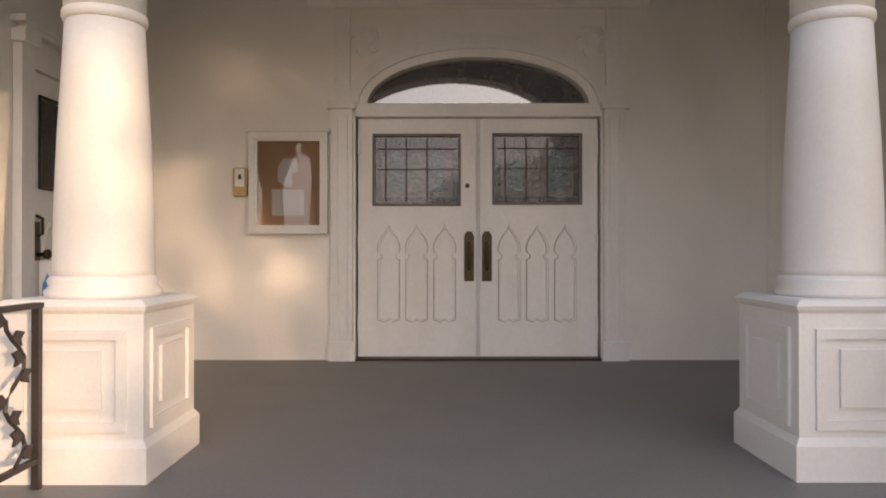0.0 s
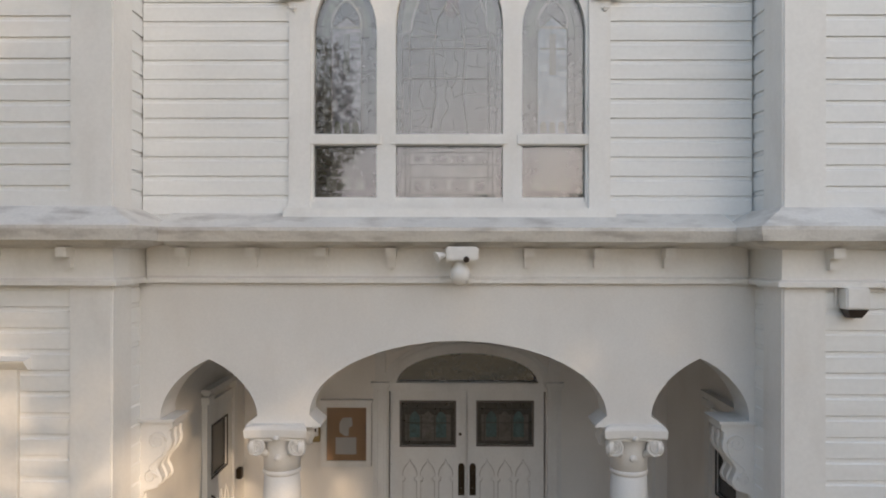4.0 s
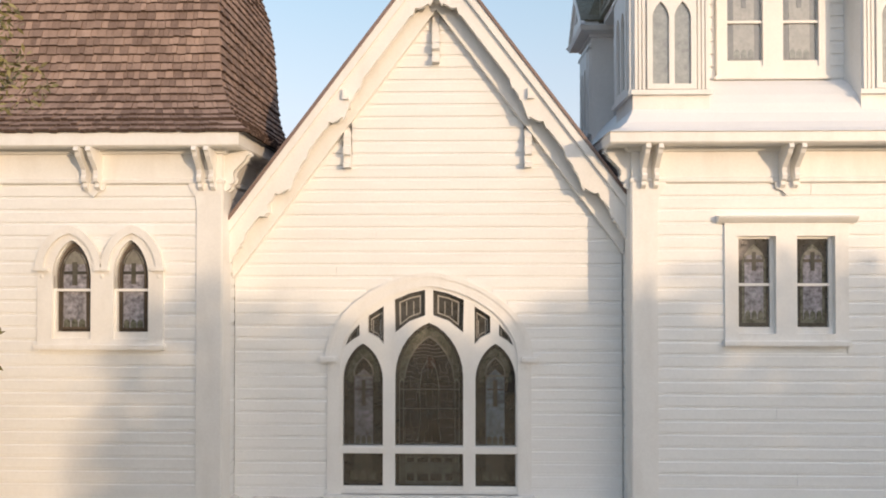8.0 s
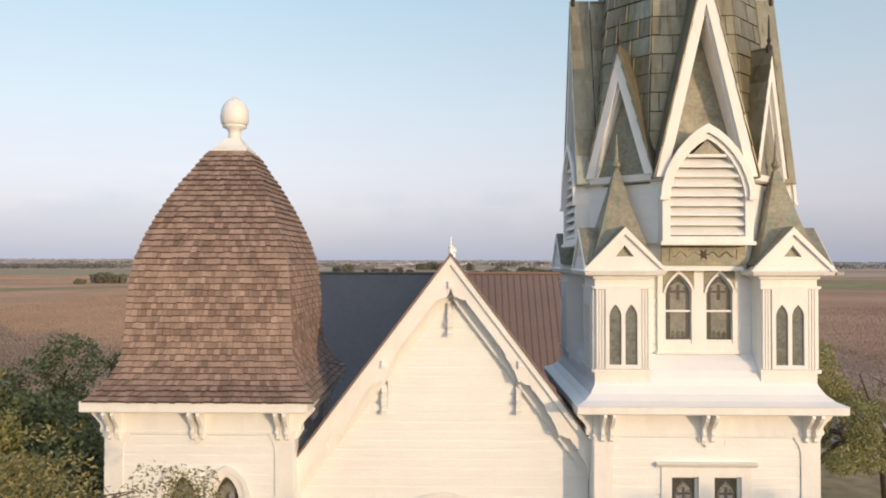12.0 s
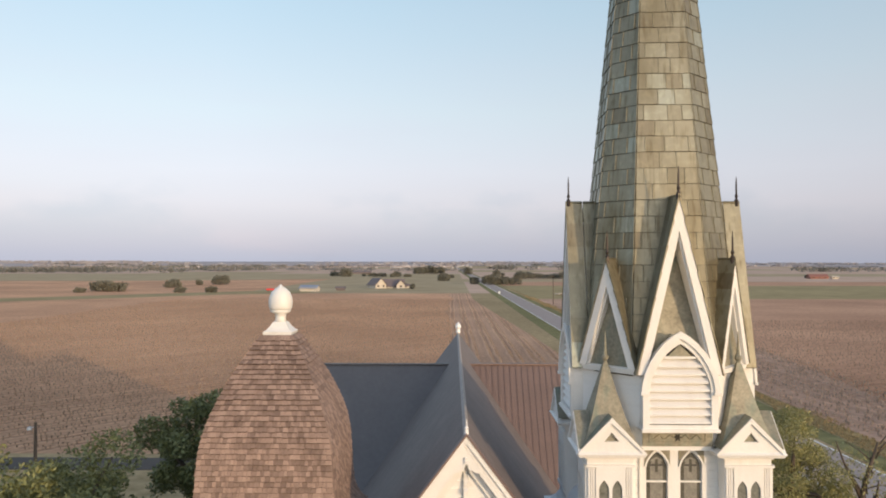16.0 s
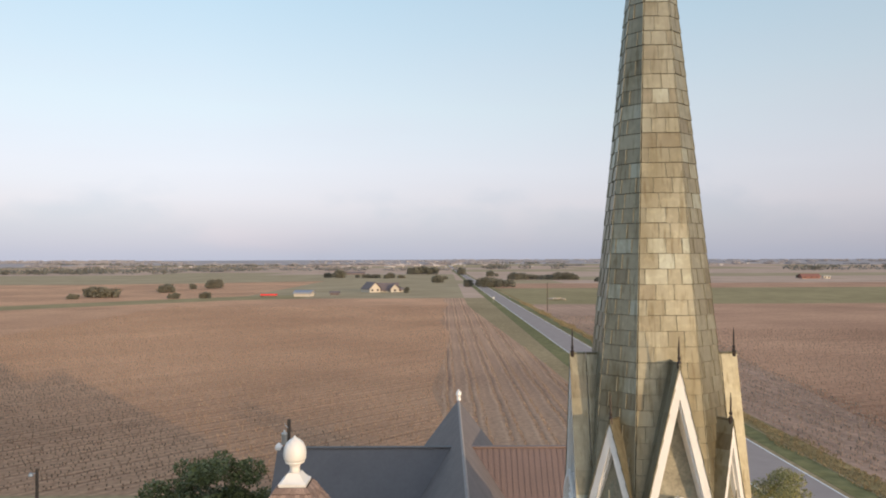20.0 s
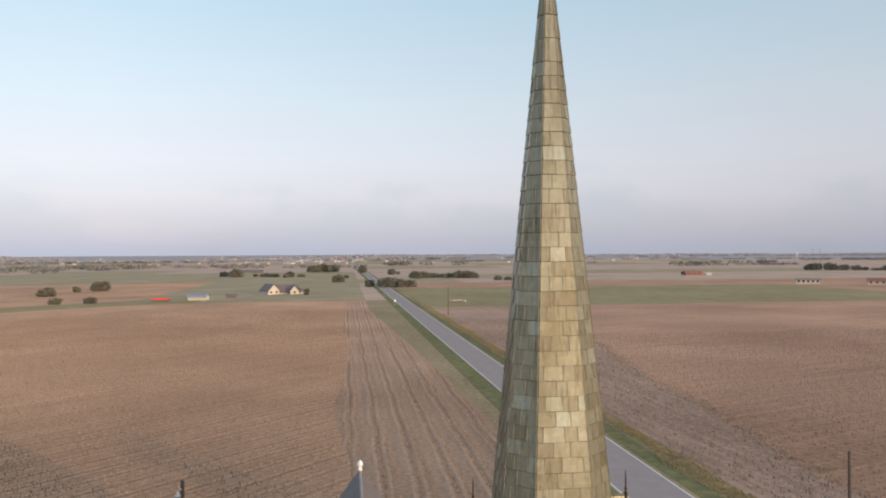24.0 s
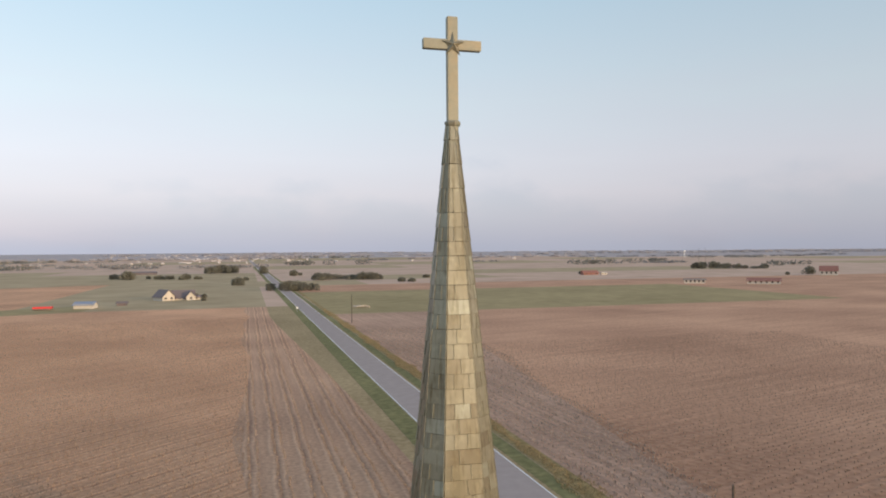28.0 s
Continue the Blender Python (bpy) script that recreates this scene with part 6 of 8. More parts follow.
def moulded_door(name, parent, x0, x1, y, hinge, pane_x, pane_z, handle_x, label):
    """A white panelled door leaf with a leaded pane, three lancet mouldings and a pull."""
    leaf = part("leaf", slab([rect(x0, x1, PF + 0.025, 3.135), rect(*pane_x, *pane_z)], y, y + 0.045), M_TRIM, parent, label)
    # pane: leaded dark glass
    a, b = pane_x
    c, d = pane_z
    part("pane", boxes((a, b, y + 0.025, y + 0.035, c, d)), M_DDARK, leaf)
    part("pane", boxes((a + 0.05, b - 0.05, y + 0.021, y + 0.025, c + 0.05, d - 0.17)), M_DGREY, leaf)
    for k in range(3):
        u = a + 0.09 + k * (b - a - 0.18) / 3
        w = (b - a - 0.18) / 3
        part("pane", slab([lancet(u + 0.02, u + w - 0.02, c + 0.1, d - 0.22, d - 0.12, 0.4, 8)], y + 0.018, y + 0.021), M_DTEAL if k != 1 else M_DGREY, leaf)
        part("came", boxes((u - 0.006, u + 0.006, y + 0.016, y + 0.022, c + 0.02, d - 0.02)), M_LEAD, leaf)
    part("came", boxes((a + 0.02, b - 0.02, y + 0.016, y + 0.022, d - 0.11, d - 0.1), (a + 0.02, b - 0.02, y + 0.016, y + 0.022, (c + d) / 2, (c + d) / 2 + 0.01)), M_LEAD, leaf)
    part("glazing_bead", slab([rect(a - 0.02, b + 0.02, c - 0.02, d + 0.02), rect(a, b, c, d)], y - 0.012, y), M_BEAD, leaf)
    # lancet mouldings
    w = (x1 - x0) * 0.175
    g = (x1 - x0) * 0.062
    s0 = (pane_x[0] + pane_x[1]) / 2 - 1.5 * w - g
    for k in range(3):
        u0 = s0 + k * (w + g)
        o = [(u0, 1.44), (u0, 1.94), (u0 + 0.026, 1.955), (u0 + 0.026, 1.985), (u0 + 0.002, 2.0)] + arch(u0 - 0.004, u0 + w + 0.004, 2.03, 2.19, 0.3, 10)[:5] + [(u0 + w * 0.42, 2.195), (u0 + w * 0.5, 2.235), (u0 + w * 0.58, 2.195)] + arch(u0 - 0.004, u0 + w + 0.004, 2.03, 2.19, 0.3, 10)[6:] + [(u0 + w - 0.002, 2.0), (u0 + w - 0.026, 1.985), (u0 + w - 0.026, 1.955), (u0 + w, 1.94), (u0 + w, 1.44), (u0 + w * 0.7, 1.42), (u0 + w * 0.5, 1.44), (u0 + w * 0.3, 1.42)]
        cxm, czm = u0 + w / 2, 1.83
        i = [(cxm + (p - cxm) * 0.84, czm + (q - czm) * 0.968) for p, q in o]
        part("panel_mould", slab([o, i], y - 0.03, y), M_TRIM, leaf)
        # thin grey outline round the moulding
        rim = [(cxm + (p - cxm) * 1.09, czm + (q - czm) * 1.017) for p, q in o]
        part("panel_outline", slab([rim, o], y - 0.003, y), M_MOULD_LINE, leaf)
    hx = handle_x
    plate = part("handle_plate", slab([[(hx - 0.042, 1.76), (hx - 0.042, 2.14), (hx - 0.022, 2.18), (hx + 0.022, 2.18), (hx + 0.042, 2.14), (hx + 0.042, 1.76)]], y - 0.01, y), M_BRONZE, leaf, "dark bronze pull plate")
    part("pull", tube([(hx, y - 0.01, 1.86), (hx, y - 0.05, 1.88), (hx, y - 0.055, 1.98), (hx, y - 0.05, 2.06), (hx, y - 0.01, 2.08)], 0.012, 8), M_BRONZE, leaf)
    for z in (1.4, 2.1, 2.9):
        part("hinge", boxes((hinge - 0.012, hinge + 0.012, y - 0.02, y, z - 0.07, z + 0.07)), M_TRIM, leaf)
    return leaf


door = thing("door_1", (DXC, BY, PF), "white double church doors with leaded panes and lancet mouldings", "door", kind="structure")
dy = BY + 0.03
moulded_door("left", door, DXC - 1.01, DXC - 0.013, dy, DXC - 1.0, (-0.575, 0.13), (2.415, 2.985), DXC - 0.075, "white door leaf")
moulded_door("right", door, DXC + 0.013, DXC + 1.01, dy, DXC + 1.0, (0.435, 1.155), (2.425, 2.99), DXC + 0.075, "white door leaf")
part("astragal", boxes((DXC - 0.0075, DXC + 0.0075, dy - 0.004, dy + 0.04, PF + 0.02, 3.13)), M_TRIM, door)
part("lock", tube([(0.205, dy - 0.02, 2.565), (0.205, dy + 0.01, 2.565)], 0.02, 10), M_BRONZE, door)
part("threshold", boxes((DXC - 1.02, DXC + 1.02, BY - 0.06, BY + 0.1, PF, PF + 0.022)), M_BRONZE, door)
sur = thing("door_surround", (DXC, BY, PF), "white moulded door surround with arched transom light", "door surround", kind="structure")
part("transom_bar", boxes((DXC - 1.03, DXC + 1.03, BY - 0.04, BY + 0.1, 3.14, 3.25)), M_TRIM, sur)
part("transom_pane", slab([arch(DXC - 0.92, DXC + 0.92, 3.24, 3.63, 0, 24)], BY + 0.08, BY + 0.09), M_GTRANSOM, sur, "dark arched transom glass")
for r0, r1, d0, d1 in ((0.93, 1.0, -0.03, 0.08), (1.0, 1.06, -0.06, -0.001), (1.06, 1.11, -0.035, -0.001)):
    o = arch(DXC - r1, DXC + r1, 3.24, 3.24 + 0.40 * (r1 / 0.93) ** 2.2, 0, 28)
    i = arch(DXC - r0, DXC + r0, 3.24, 3.24 + 0.40 * (r0 / 0.93) ** 2.2, 0, 28)
    part("arch_mould", slab([o + i[::-1]], BY + d0, BY + d1), M_TRIM, sur)
for s in (-1, 1):
    a, b = sorted((DXC + s * 1.05, DXC + s * 1.23))
    part("pilaster", boxes((a, b, BY - 0.06, BY - 0.001, PF, 3.2)), M_TRIM, sur)
    part("pilaster_flute", boxes((a + 0.04, a + 0.06, BY - 0.075, BY - 0.06, PF + 0.2, 3.15), (b - 0.06, b - 0.04, BY - 0.075, BY - 0.06, PF + 0.2, 3.15)), M_TRIM, sur)
    part("plinth", boxes((a - 0.02, b + 0.02, BY - 0.08, BY - 0.06, PF, PF + 0.16)), M_TRIM, sur)
    part("pilaster_cap", boxes((a - 0.03, b + 0.03, BY - 0.09, BY - 0.001, 3.2, 3.26)), M_TRIM, sur)
    part("upper_pilaster", boxes((a + 0.02, b - 0.02, BY - 0.04, BY - 0.001, 3.26, 4.05)), M_TRIM, sur)
    c = DXC + s * 0.95
    part("spandrel_ornament", loft([ring(0, 0, z, r, 12) for r, z in ((0.12, 0), (0.13, 0.01), (0.07, 0.025), (0.03, 0.02))]), M_TRIM, sur).matrix_basis = Matrix.Translation((c, BY - 0.002, 3.78)) @ Matrix.Rotation(radians(90), 4, "X")
    for k in range(5):
        ang = k * 1.2
        p = tube([(c + 0.06 * math.cos(ang), BY - 0.012, 3.78 + 0.06 * math.sin(ang)), (c + 0.12 * math.cos(ang + 0.5), BY - 0.015, 3.78 + 0.12 * math.sin(ang + 0.5)), (c + 0.15 * math.cos(ang + 1.0), BY - 0.012, 3.78 + 0.15 * math.sin(ang + 1.0))], [0.012, 0.01, 0.004], 6)
        part("scroll_ornament", p, M_TRIM, sur)
part("cornice", extrude_x([(BY, 4.05), (BY - 0.06, 4.06), (BY - 0.12, 4.1), (BY - 0.13, 4.13), (BY, 4.14)], DXC - 1.42, DXC + 1.42), M_TRIM, sur)

# side doors
for nm, wx, s, y0, y1, pane, lab in (("door_2", WLX, 1, 4.56, 5.4, (4.66, 5.19), "white side door with dark pane and hanging paper tag"), ("door_3", WRX, -1, 3.5, 4.36, (3.7, 4.22), "white side door with dark pane and bronze handle")):
    d = thing(nm, (wx, (y0 + y1) / 2, PF), lab, "door", kind="structure")
    f = lambda o: tuple(sorted((wx + s * o, wx + s * 0.002)))
    part("leaf", slab([rect(y0, y1, PF + 0.02, 3.16), rect(*pane, 2.43, 3.0)], *f(0.03), "x"), M_TRIM, d)
    part("pane", slab([rect(*pane, 2.43, 3.0)], *f(0.015), "x"), M_GSIDE, d, "dark leaded glass pane")
    part("pane_bead", slab([rect(pane[0] - 0.02, pane[1] + 0.02, 2.41, 3.02), rect(*pane, 2.43, 3.0)], *sorted((wx + s * 0.03, wx + s * 0.042)), "x"), M_LEAD, d)
    for k in range(3):
        u0 = y0 + 0.12 + k * 0.21
        o = [(u0, 1.4), (u0, 2.0)] + arch(u0, u0 + 0.16, 2.02, 2.2, 0.5, 8) + [(u0 + 0.16, 1.4)]
        i = [((p - u0 - 0.08) * 0.8 + u0 + 0.08, (q - 1.8) * 0.95 + 1.8) for p, q in o]
        part("panel_mould", slab([o, i], *sorted((wx + s * 0.03, wx + s * 0.045)), "x"), M_TRIM, d)
    for c0, c1 in ((y0 - 0.15, y0 - 0.01), (y1 + 0.01, y1 + 0.15)):
        part("jamb", slab([rect(c0, c1, PF, 3.3)], *f(0.06), "x"), M_TRIM, d)
        part("jamb_cap", slab([rect(c0 - 0.02, c1 + 0.02, 3.3, 3.38)], *f(0.09), "x"), M_TRIM, d)
    part("head", slab([rect(y0 - 0.007, y1 + 0.007, 3.17, 3.3)], *f(0.05), "x"), M_TRIM, d)
    part("head_board", slab([rect(y0 - 0.12, y1 + 0.12, 3.383, 3.42)], *f(0.07), "x"), M_TRIM, d)
    part("head_cornice", slab([rect(y0 - 0.18, y1 + 0.18, 3.42, 3.46)], *f(0.1), "x"), M_TRIM, d)
    hy = y0 + 0.06
    part("handle_plate", slab([rect(hy - 0.03, hy + 0.03, 1.95, 2.2)], *sorted((wx + s * 0.03, wx + s * 0.04)), "x"), M_BRONZE, d, "dark bronze lock plate")
    part("knob", lathe([(0.012, 0.0), (0.012, 0.04), (0.03, 0.05), (0.033, 0.07), (0.02, 0.085), (0.0, 0.088)], 0, 0, 12), M_BRONZE, d, smooth=True).matrix_basis = Matrix.Translation((wx + s * 0.04, hy, 1.99)) @ Matrix.Rotation(radians(90 * s), 4, "Y")
    part("pull", tube([(wx + s * 0.03, hy, 2.1), (wx + s * 0.07, hy, 2.12), (wx + s * 0.07, hy, 2.22), (wx + s * 0.03, hy, 2.24)], 0.01, 8), M_BRONZE, d)
M_BLUE = mat("blue_ink", (0.08, 0.25, 0.55), 0.7, vary=0.05, bump=0)
tag = thing("door_tag", (WLX + 0.09, 4.63, 1.7), "white paper door tag with blue picture on the knob", "tag")
part("card", boxes((WLX + 0.06, WLX + 0.17, 4.6, 4.604, 1.6, 1.95)), M_PAPER, tag)
part("picture", slab([[(WLX + 0.075, 1.68), (WLX + 0.155, 1.68), (WLX + 0.145, 1.8), (WLX + 0.115, 1.87), (WLX + 0.085, 1.8)]], 4.596, 4.599), M_BLUE, tag)
box_ = thing("lock_box", (WLX + 0.05, 5.5, 2.3), "small dark metal box on the porch wall", "lock box")
part("body", soft_box(WLX + 0.07, WLX + 0.14, 5.43, 5.53, 2.16, 2.29, 0.01), M_BRONZE, box_)

# notice board and switch box on the back wall
nb = thing("notice_board", (-1.285, BY, 2.58), "white framed glazed cork notice board with pinned papers", "notice board")
part("frame", slab([rect(-1.61, -0.96, 2.16, 3.0), rect(-1.565, -1.005, 2.21, 2.95)], BY - 0.09, BY - 0.002), M_TRIM, nb)
part("inner_frame", slab([rect(-1.565, -1.005, 2.21, 2.95), rect(-1.545, -1.025, 2.23, 2.93)], BY - 0.075, BY - 0.002), M_TRIM, nb)
part("top_rail", boxes((-1.63, -0.94, BY - 0.11, BY - 0.002, 3.002, 3.03)), M_TRIM, nb)
part("cork", boxes((-1.56, -1.01, BY - 0.03, BY - 0.01, 2.215, 2.945)), M_CORK, nb)
part("paper", boxes((-1.43, -1.16, BY - 0.034, BY - 0.031, 2.31, 2.53)), M_PAPER, nb, "blank-looking white sheet")
part("paper", slab([[(-1.38, 2.6), (-1.38, 2.72), (-1.33, 2.79), (-1.22, 2.79), (-1.21, 2.68), (-1.26, 2.66), (-1.26, 2.55), (-1.31, 2.55)]], BY - 0.035, BY - 0.031), M_PAPER, nb)
gl = part("glass", boxes((-1.56, -1.01, BY - 0.066, BY - 0.062, 2.215, 2.945)), M_GLASS, nb)
gl.visible_shadow = False
sw = thing("switch_box", (-1.69, BY, 2.58), "small brass-edged switch box with white face", "switch")
M_BRASS = mat("aged_brass", (0.4, 0.3, 0.14), 0.4, 0.7, vary=0.2, bump=0.1)
part("plate", soft_box(-1.755, -1.635, BY - 0.05, BY - 0.002, 2.47, 2.71, 0.008), M_BRASS, sw)
part("face", soft_box(-1.735, -1.655, BY - 0.06, BY - 0.05, 2.55, 2.7, 0.004), M_TRIM, sw)
part("toggle", boxes((-1.7, -1.68, BY - 0.075, BY - 0.06, 2.61, 2.65)), M_IRON, sw)


# columns
def column(cx, cy, label):
    col = thing("column", (cx, cy, PF), label, "column", "porch columns")
    f = cy - 0.3
    ped = part("pedestal", loft([square(cx, cy, z, h) for h, z in [(0.305, PF), (0.305, PF + 0.14), (0.295, PF + 0.155), (0.285, PF + 0.17), (0.285, PF + 0.66), (0.295, PF + 0.675), (0.3, PF + 0.69), (0.285, PF + 0.705), (0.27, PF + 0.715)]]), M_STUCCO, col)
    for q in range(4):
        XF[0] = turned(cx, cy, 90 * q)
        fy = cy - 0.285
        part("panel_frame", slab([rect(cx - 0.22, cx + 0.22, PF + 0.2, PF + 0.6), rect(cx - 0.18, cx + 0.18, PF + 0.24, PF + 0.56)], fy - 0.012, fy), M_STUCCO, ped)
        part("panel_field", slab([rect(cx - 0.125, cx + 0.125, PF + 0.29, PF + 0.52)], fy - 0.012, fy), M_STUCCO, ped)
    XF[0] = Matrix.Identity(4)
    b = PF + 0.715
    part("base", lathe([(0.23, b), (0.235, b + 0.025), (0.215, b + 0.045), (0.222, b + 0.07), (0.208, b + 0.09)], cx, cy, 40), M_STUCCO, col, smooth=True)
    part("shaft", lathe([(0.208, b + 0.08), (0.202, b + 0.12), (0.198, b + 0.35), (0.187, b + 0.65), (0.172, b + 0.92), (0.158, b + 1.18)], cx, cy, 48), M_STUCCO, col, smooth=True)
    part("astragal", lathe([(0.158, b + 1.16), (0.168, b + 1.17), (0.172, b + 1.185), (0.171, b + 1.205), (0.163, b + 1.21)], cx, cy, 40), M_STUCCO, col, smooth=True)
    t = b + 1.2
    cap = part("capital", lathe([(0.164, t), (0.166, t + 0.16), (0.176, t + 0.22), (0.196, t + 0.28), (0.22, t + 0.31), (0.235, t + 0.33)], cx, cy, 32), M_STUCCO, col, "carved white capital with scrolled volutes", smooth=True)
    for q in range(4):
        XF[0] = turned(cx, cy, 90 * q)
        for s in (-1, 1):
            # a scroll at each end of this side: a disc, a spiral on it and a strap running up to the middle
            u, v, zc = cx + s * 0.178, cy - 0.218, t + 0.243
            disc = lathe([(0.0, -0.004), (0.03, -0.004), (0.034, -0.016), (0.045, -0.016), (0.048, -0.004), (0.054, -0.004), (0.058, -0.018), (0.072, -0.018), (0.077, -0.01), (0.077, 0.02), (0.06, 0.03), (0.0, 0.03)], 0, 0, 28)
            disc.transform(Matrix.Translation((u, v, zc)) @ Matrix.Rotation(radians(-90), 4, "X"))
            part("volute", disc, M_STUCCO, cap)
            pts = [(u + 0.05 * (1 - k / 24) * math.cos(s * k * 0.55 + 1.57), v - 0.014, zc + 0.052 * (1 - k / 24) * math.sin(s * k * 0.55 + 1.57)) for k in range(21)]
            part("scroll", tube(pts, [0.007 * (1 - k / 40) for k in range(21)], 6), M_STUCCO, cap, smooth=True)
            part("strap", tube([(u, v - 0.01, zc + 0.058), (cx + s * 0.1, cy - 0.205, t + 0.308), (cx + s * 0.03, cy - 0.195, t + 0.3)], [0.014, 0.016, 0.012], 6), M_STUCCO, cap, smooth=True)
            part("leaf", tube([(cx + s * 0.1, cy - 0.12, t + 0.15), (cx + s * 0.125, cy - 0.155, t + 0.18), (cx + s * 0.145, cy - 0.19, t + 0.2), (cx + s * 0.15, cy - 0.215, t + 0.175)], [0.02, 0.035, 0.028, 0.01], 7), M_STUCCO, cap, smooth=True)
        ro = lathe([(0.0, -0.03), (0.03, -0.025), (0.036, 0.0), (0.0, 0.02)], 0, 0, 12)
        ro.transform(Matrix.Translation((cx, cy - 0.158, t + 0.13)) @ Matrix.Rotation(radians(-90), 4, "X"))
        part("rosette", ro, M_STUCCO, cap, smooth=True)
        bo = lathe([(0.0, -0.012), (0.02, -0.008), (0.026, 0.01), (0.0, 0.03)], 0, 0, 12)
        bo.transform(Matrix.Translation((cx, cy - 0.243, t + 0.325)) @ Matrix.Rotation(radians(-90), 4, "X"))
        part("boss", bo, M_STUCCO, cap, smooth=True)
    XF[0] = Matrix.Identity(4)
    ab = []
    for z, h, c in ((t + 0.32, 0.245, 0.03), (t + 0.335, 0.272, 0.035), (t + 0.4, 0.277, 0.035), (t + 0.425, 0.26, 0.03), (t + 0.44, 0.225, 0.0)):
        pts = []
        for q in range(4):
            r = Matrix.Rotation(radians(90 * q), 3, "Z")
            for u in (-1, -0.5, 0, 0.5):
                v = r @ Vector((u * h, -h + c * (1 - u * u), 0))
                pts.append((cx + v.x, cy + v.y, z))
        ab.append(pts)
    part("abacus", loft(ab), M_STUCCO, col)


column(-1.455, 3.1, "stout white plaster column on a panelled pedestal in low sun")
column(1.69, 3.13, "stout white plaster column on a panelled pedestal in shade")

def flowing(knots, n):
    """A smooth curve through points."""
    k = [Vector((*q, 0)) for q in knots]
    out = []
    for i in range(len(k) - 1):
        a, b, c, d = k[max(i - 1, 0)], k[i], k[i + 1], k[min(i + 2, len(k) - 1)]
        for j in range(n):
            t = j / n
            v = 0.5 * (2 * b + (c - a) * t + (2 * a - 5 * b + 4 * c - d) * t * t + (3 * b - a - 3 * c + d) * t ** 3)
            out.append((v.x, v.y))
    return out + [(k[-1].x, k[-1].y)]


# ogee corbels where the arcade meets the towers
for x, s in ((-2.7, 1), (2.76, -1)):
    cb = thing("corbel", (x, AF, 3.0), "white ogee-shaped carved corbel on the tower side", "corbel", "arcade corbels")
    knots = [(0.285, 0.5), (0.3, 0.47), (0.3, 0.43), (0.265, 0.4), (0.262, 0.35), (0.272, 0.29), (0.252, 0.22), (0.2, 0.16), (0.165, 0.11), (0.15, 0.06), (0.17, 0.01), (0.185, -0.04), (0.16, -0.09), (0.1, -0.115), (0.055, -0.13), (0.012, -0.2)]
    p = [(0, 0.5)] + flowing(knots, 5) + [(0, -0.22)]
    part("body", slab([[(x + s * a, 2.98 + b) for a, b in p]], AF + 0.01, AB - 0.01), M_STUCCO, cb)
    # rounded reeds along the curved under side
    for y in (AF + 0.035, (AF + AB) / 2, AB - 0.035):
        part("reed", tube([(x + s * a, y, 2.98 + b) for a, b in flowing(knots[3:], 4)], 0.02, 6), M_STUCCO, cb, smooth=True)
    part("cap", slab([[(x, 3.46), (x + s * 0.31, 3.46), (x + s * 0.33, 3.475), (x + s * 0.33, 3.49), (x, 3.49)]], AF - 0.025, AB + 0.02), M_STUCCO, cb)
    for u, w, r0 in ((0.165, 0.31, 0.085), (0.105, -0.01, 0.06)):
        pts = [(x + s * (u + r0 * (1 - k / 26) * math.cos(k * 0.5)), AF + 0.008, 2.98 + w + r0 * (1 - k / 26) * math.sin(k * 0.5)) for k in range(23)]
        part("scroll", tube(pts, [0.01 * (1 - k / 40) for k in range(23)], 6), M_STUCCO, cb, smooth=True)
    part("scroll_stem", tube([(x + s * a, AF + 0.008, 2.98 + b) for a, b in flowing([(0.25, 0.31), (0.225, 0.2), (0.14, 0.12), (0.1, 0.07), (0.165, -0.01)], 5)], 0.009, 6), M_STUCCO, cb, smooth=True)

# steps and iron handrails
steps = thing("steps", (0.15, 1.6, 0), "grey concrete entrance steps", "steps", kind="structure")
for k in range(6):
    z1 = PF - 0.002 - k * PF / 6.0
    y1 = 2.42 - k * 0.3
    part("step", soft_box(-1.95, 2.3, y1 - 0.3 if k else 2.12, y1 + 0.02 if k else 2.42, -0.05, z1 - PF / 6.0, 0.012, 2), M_CONCRETE, steps)


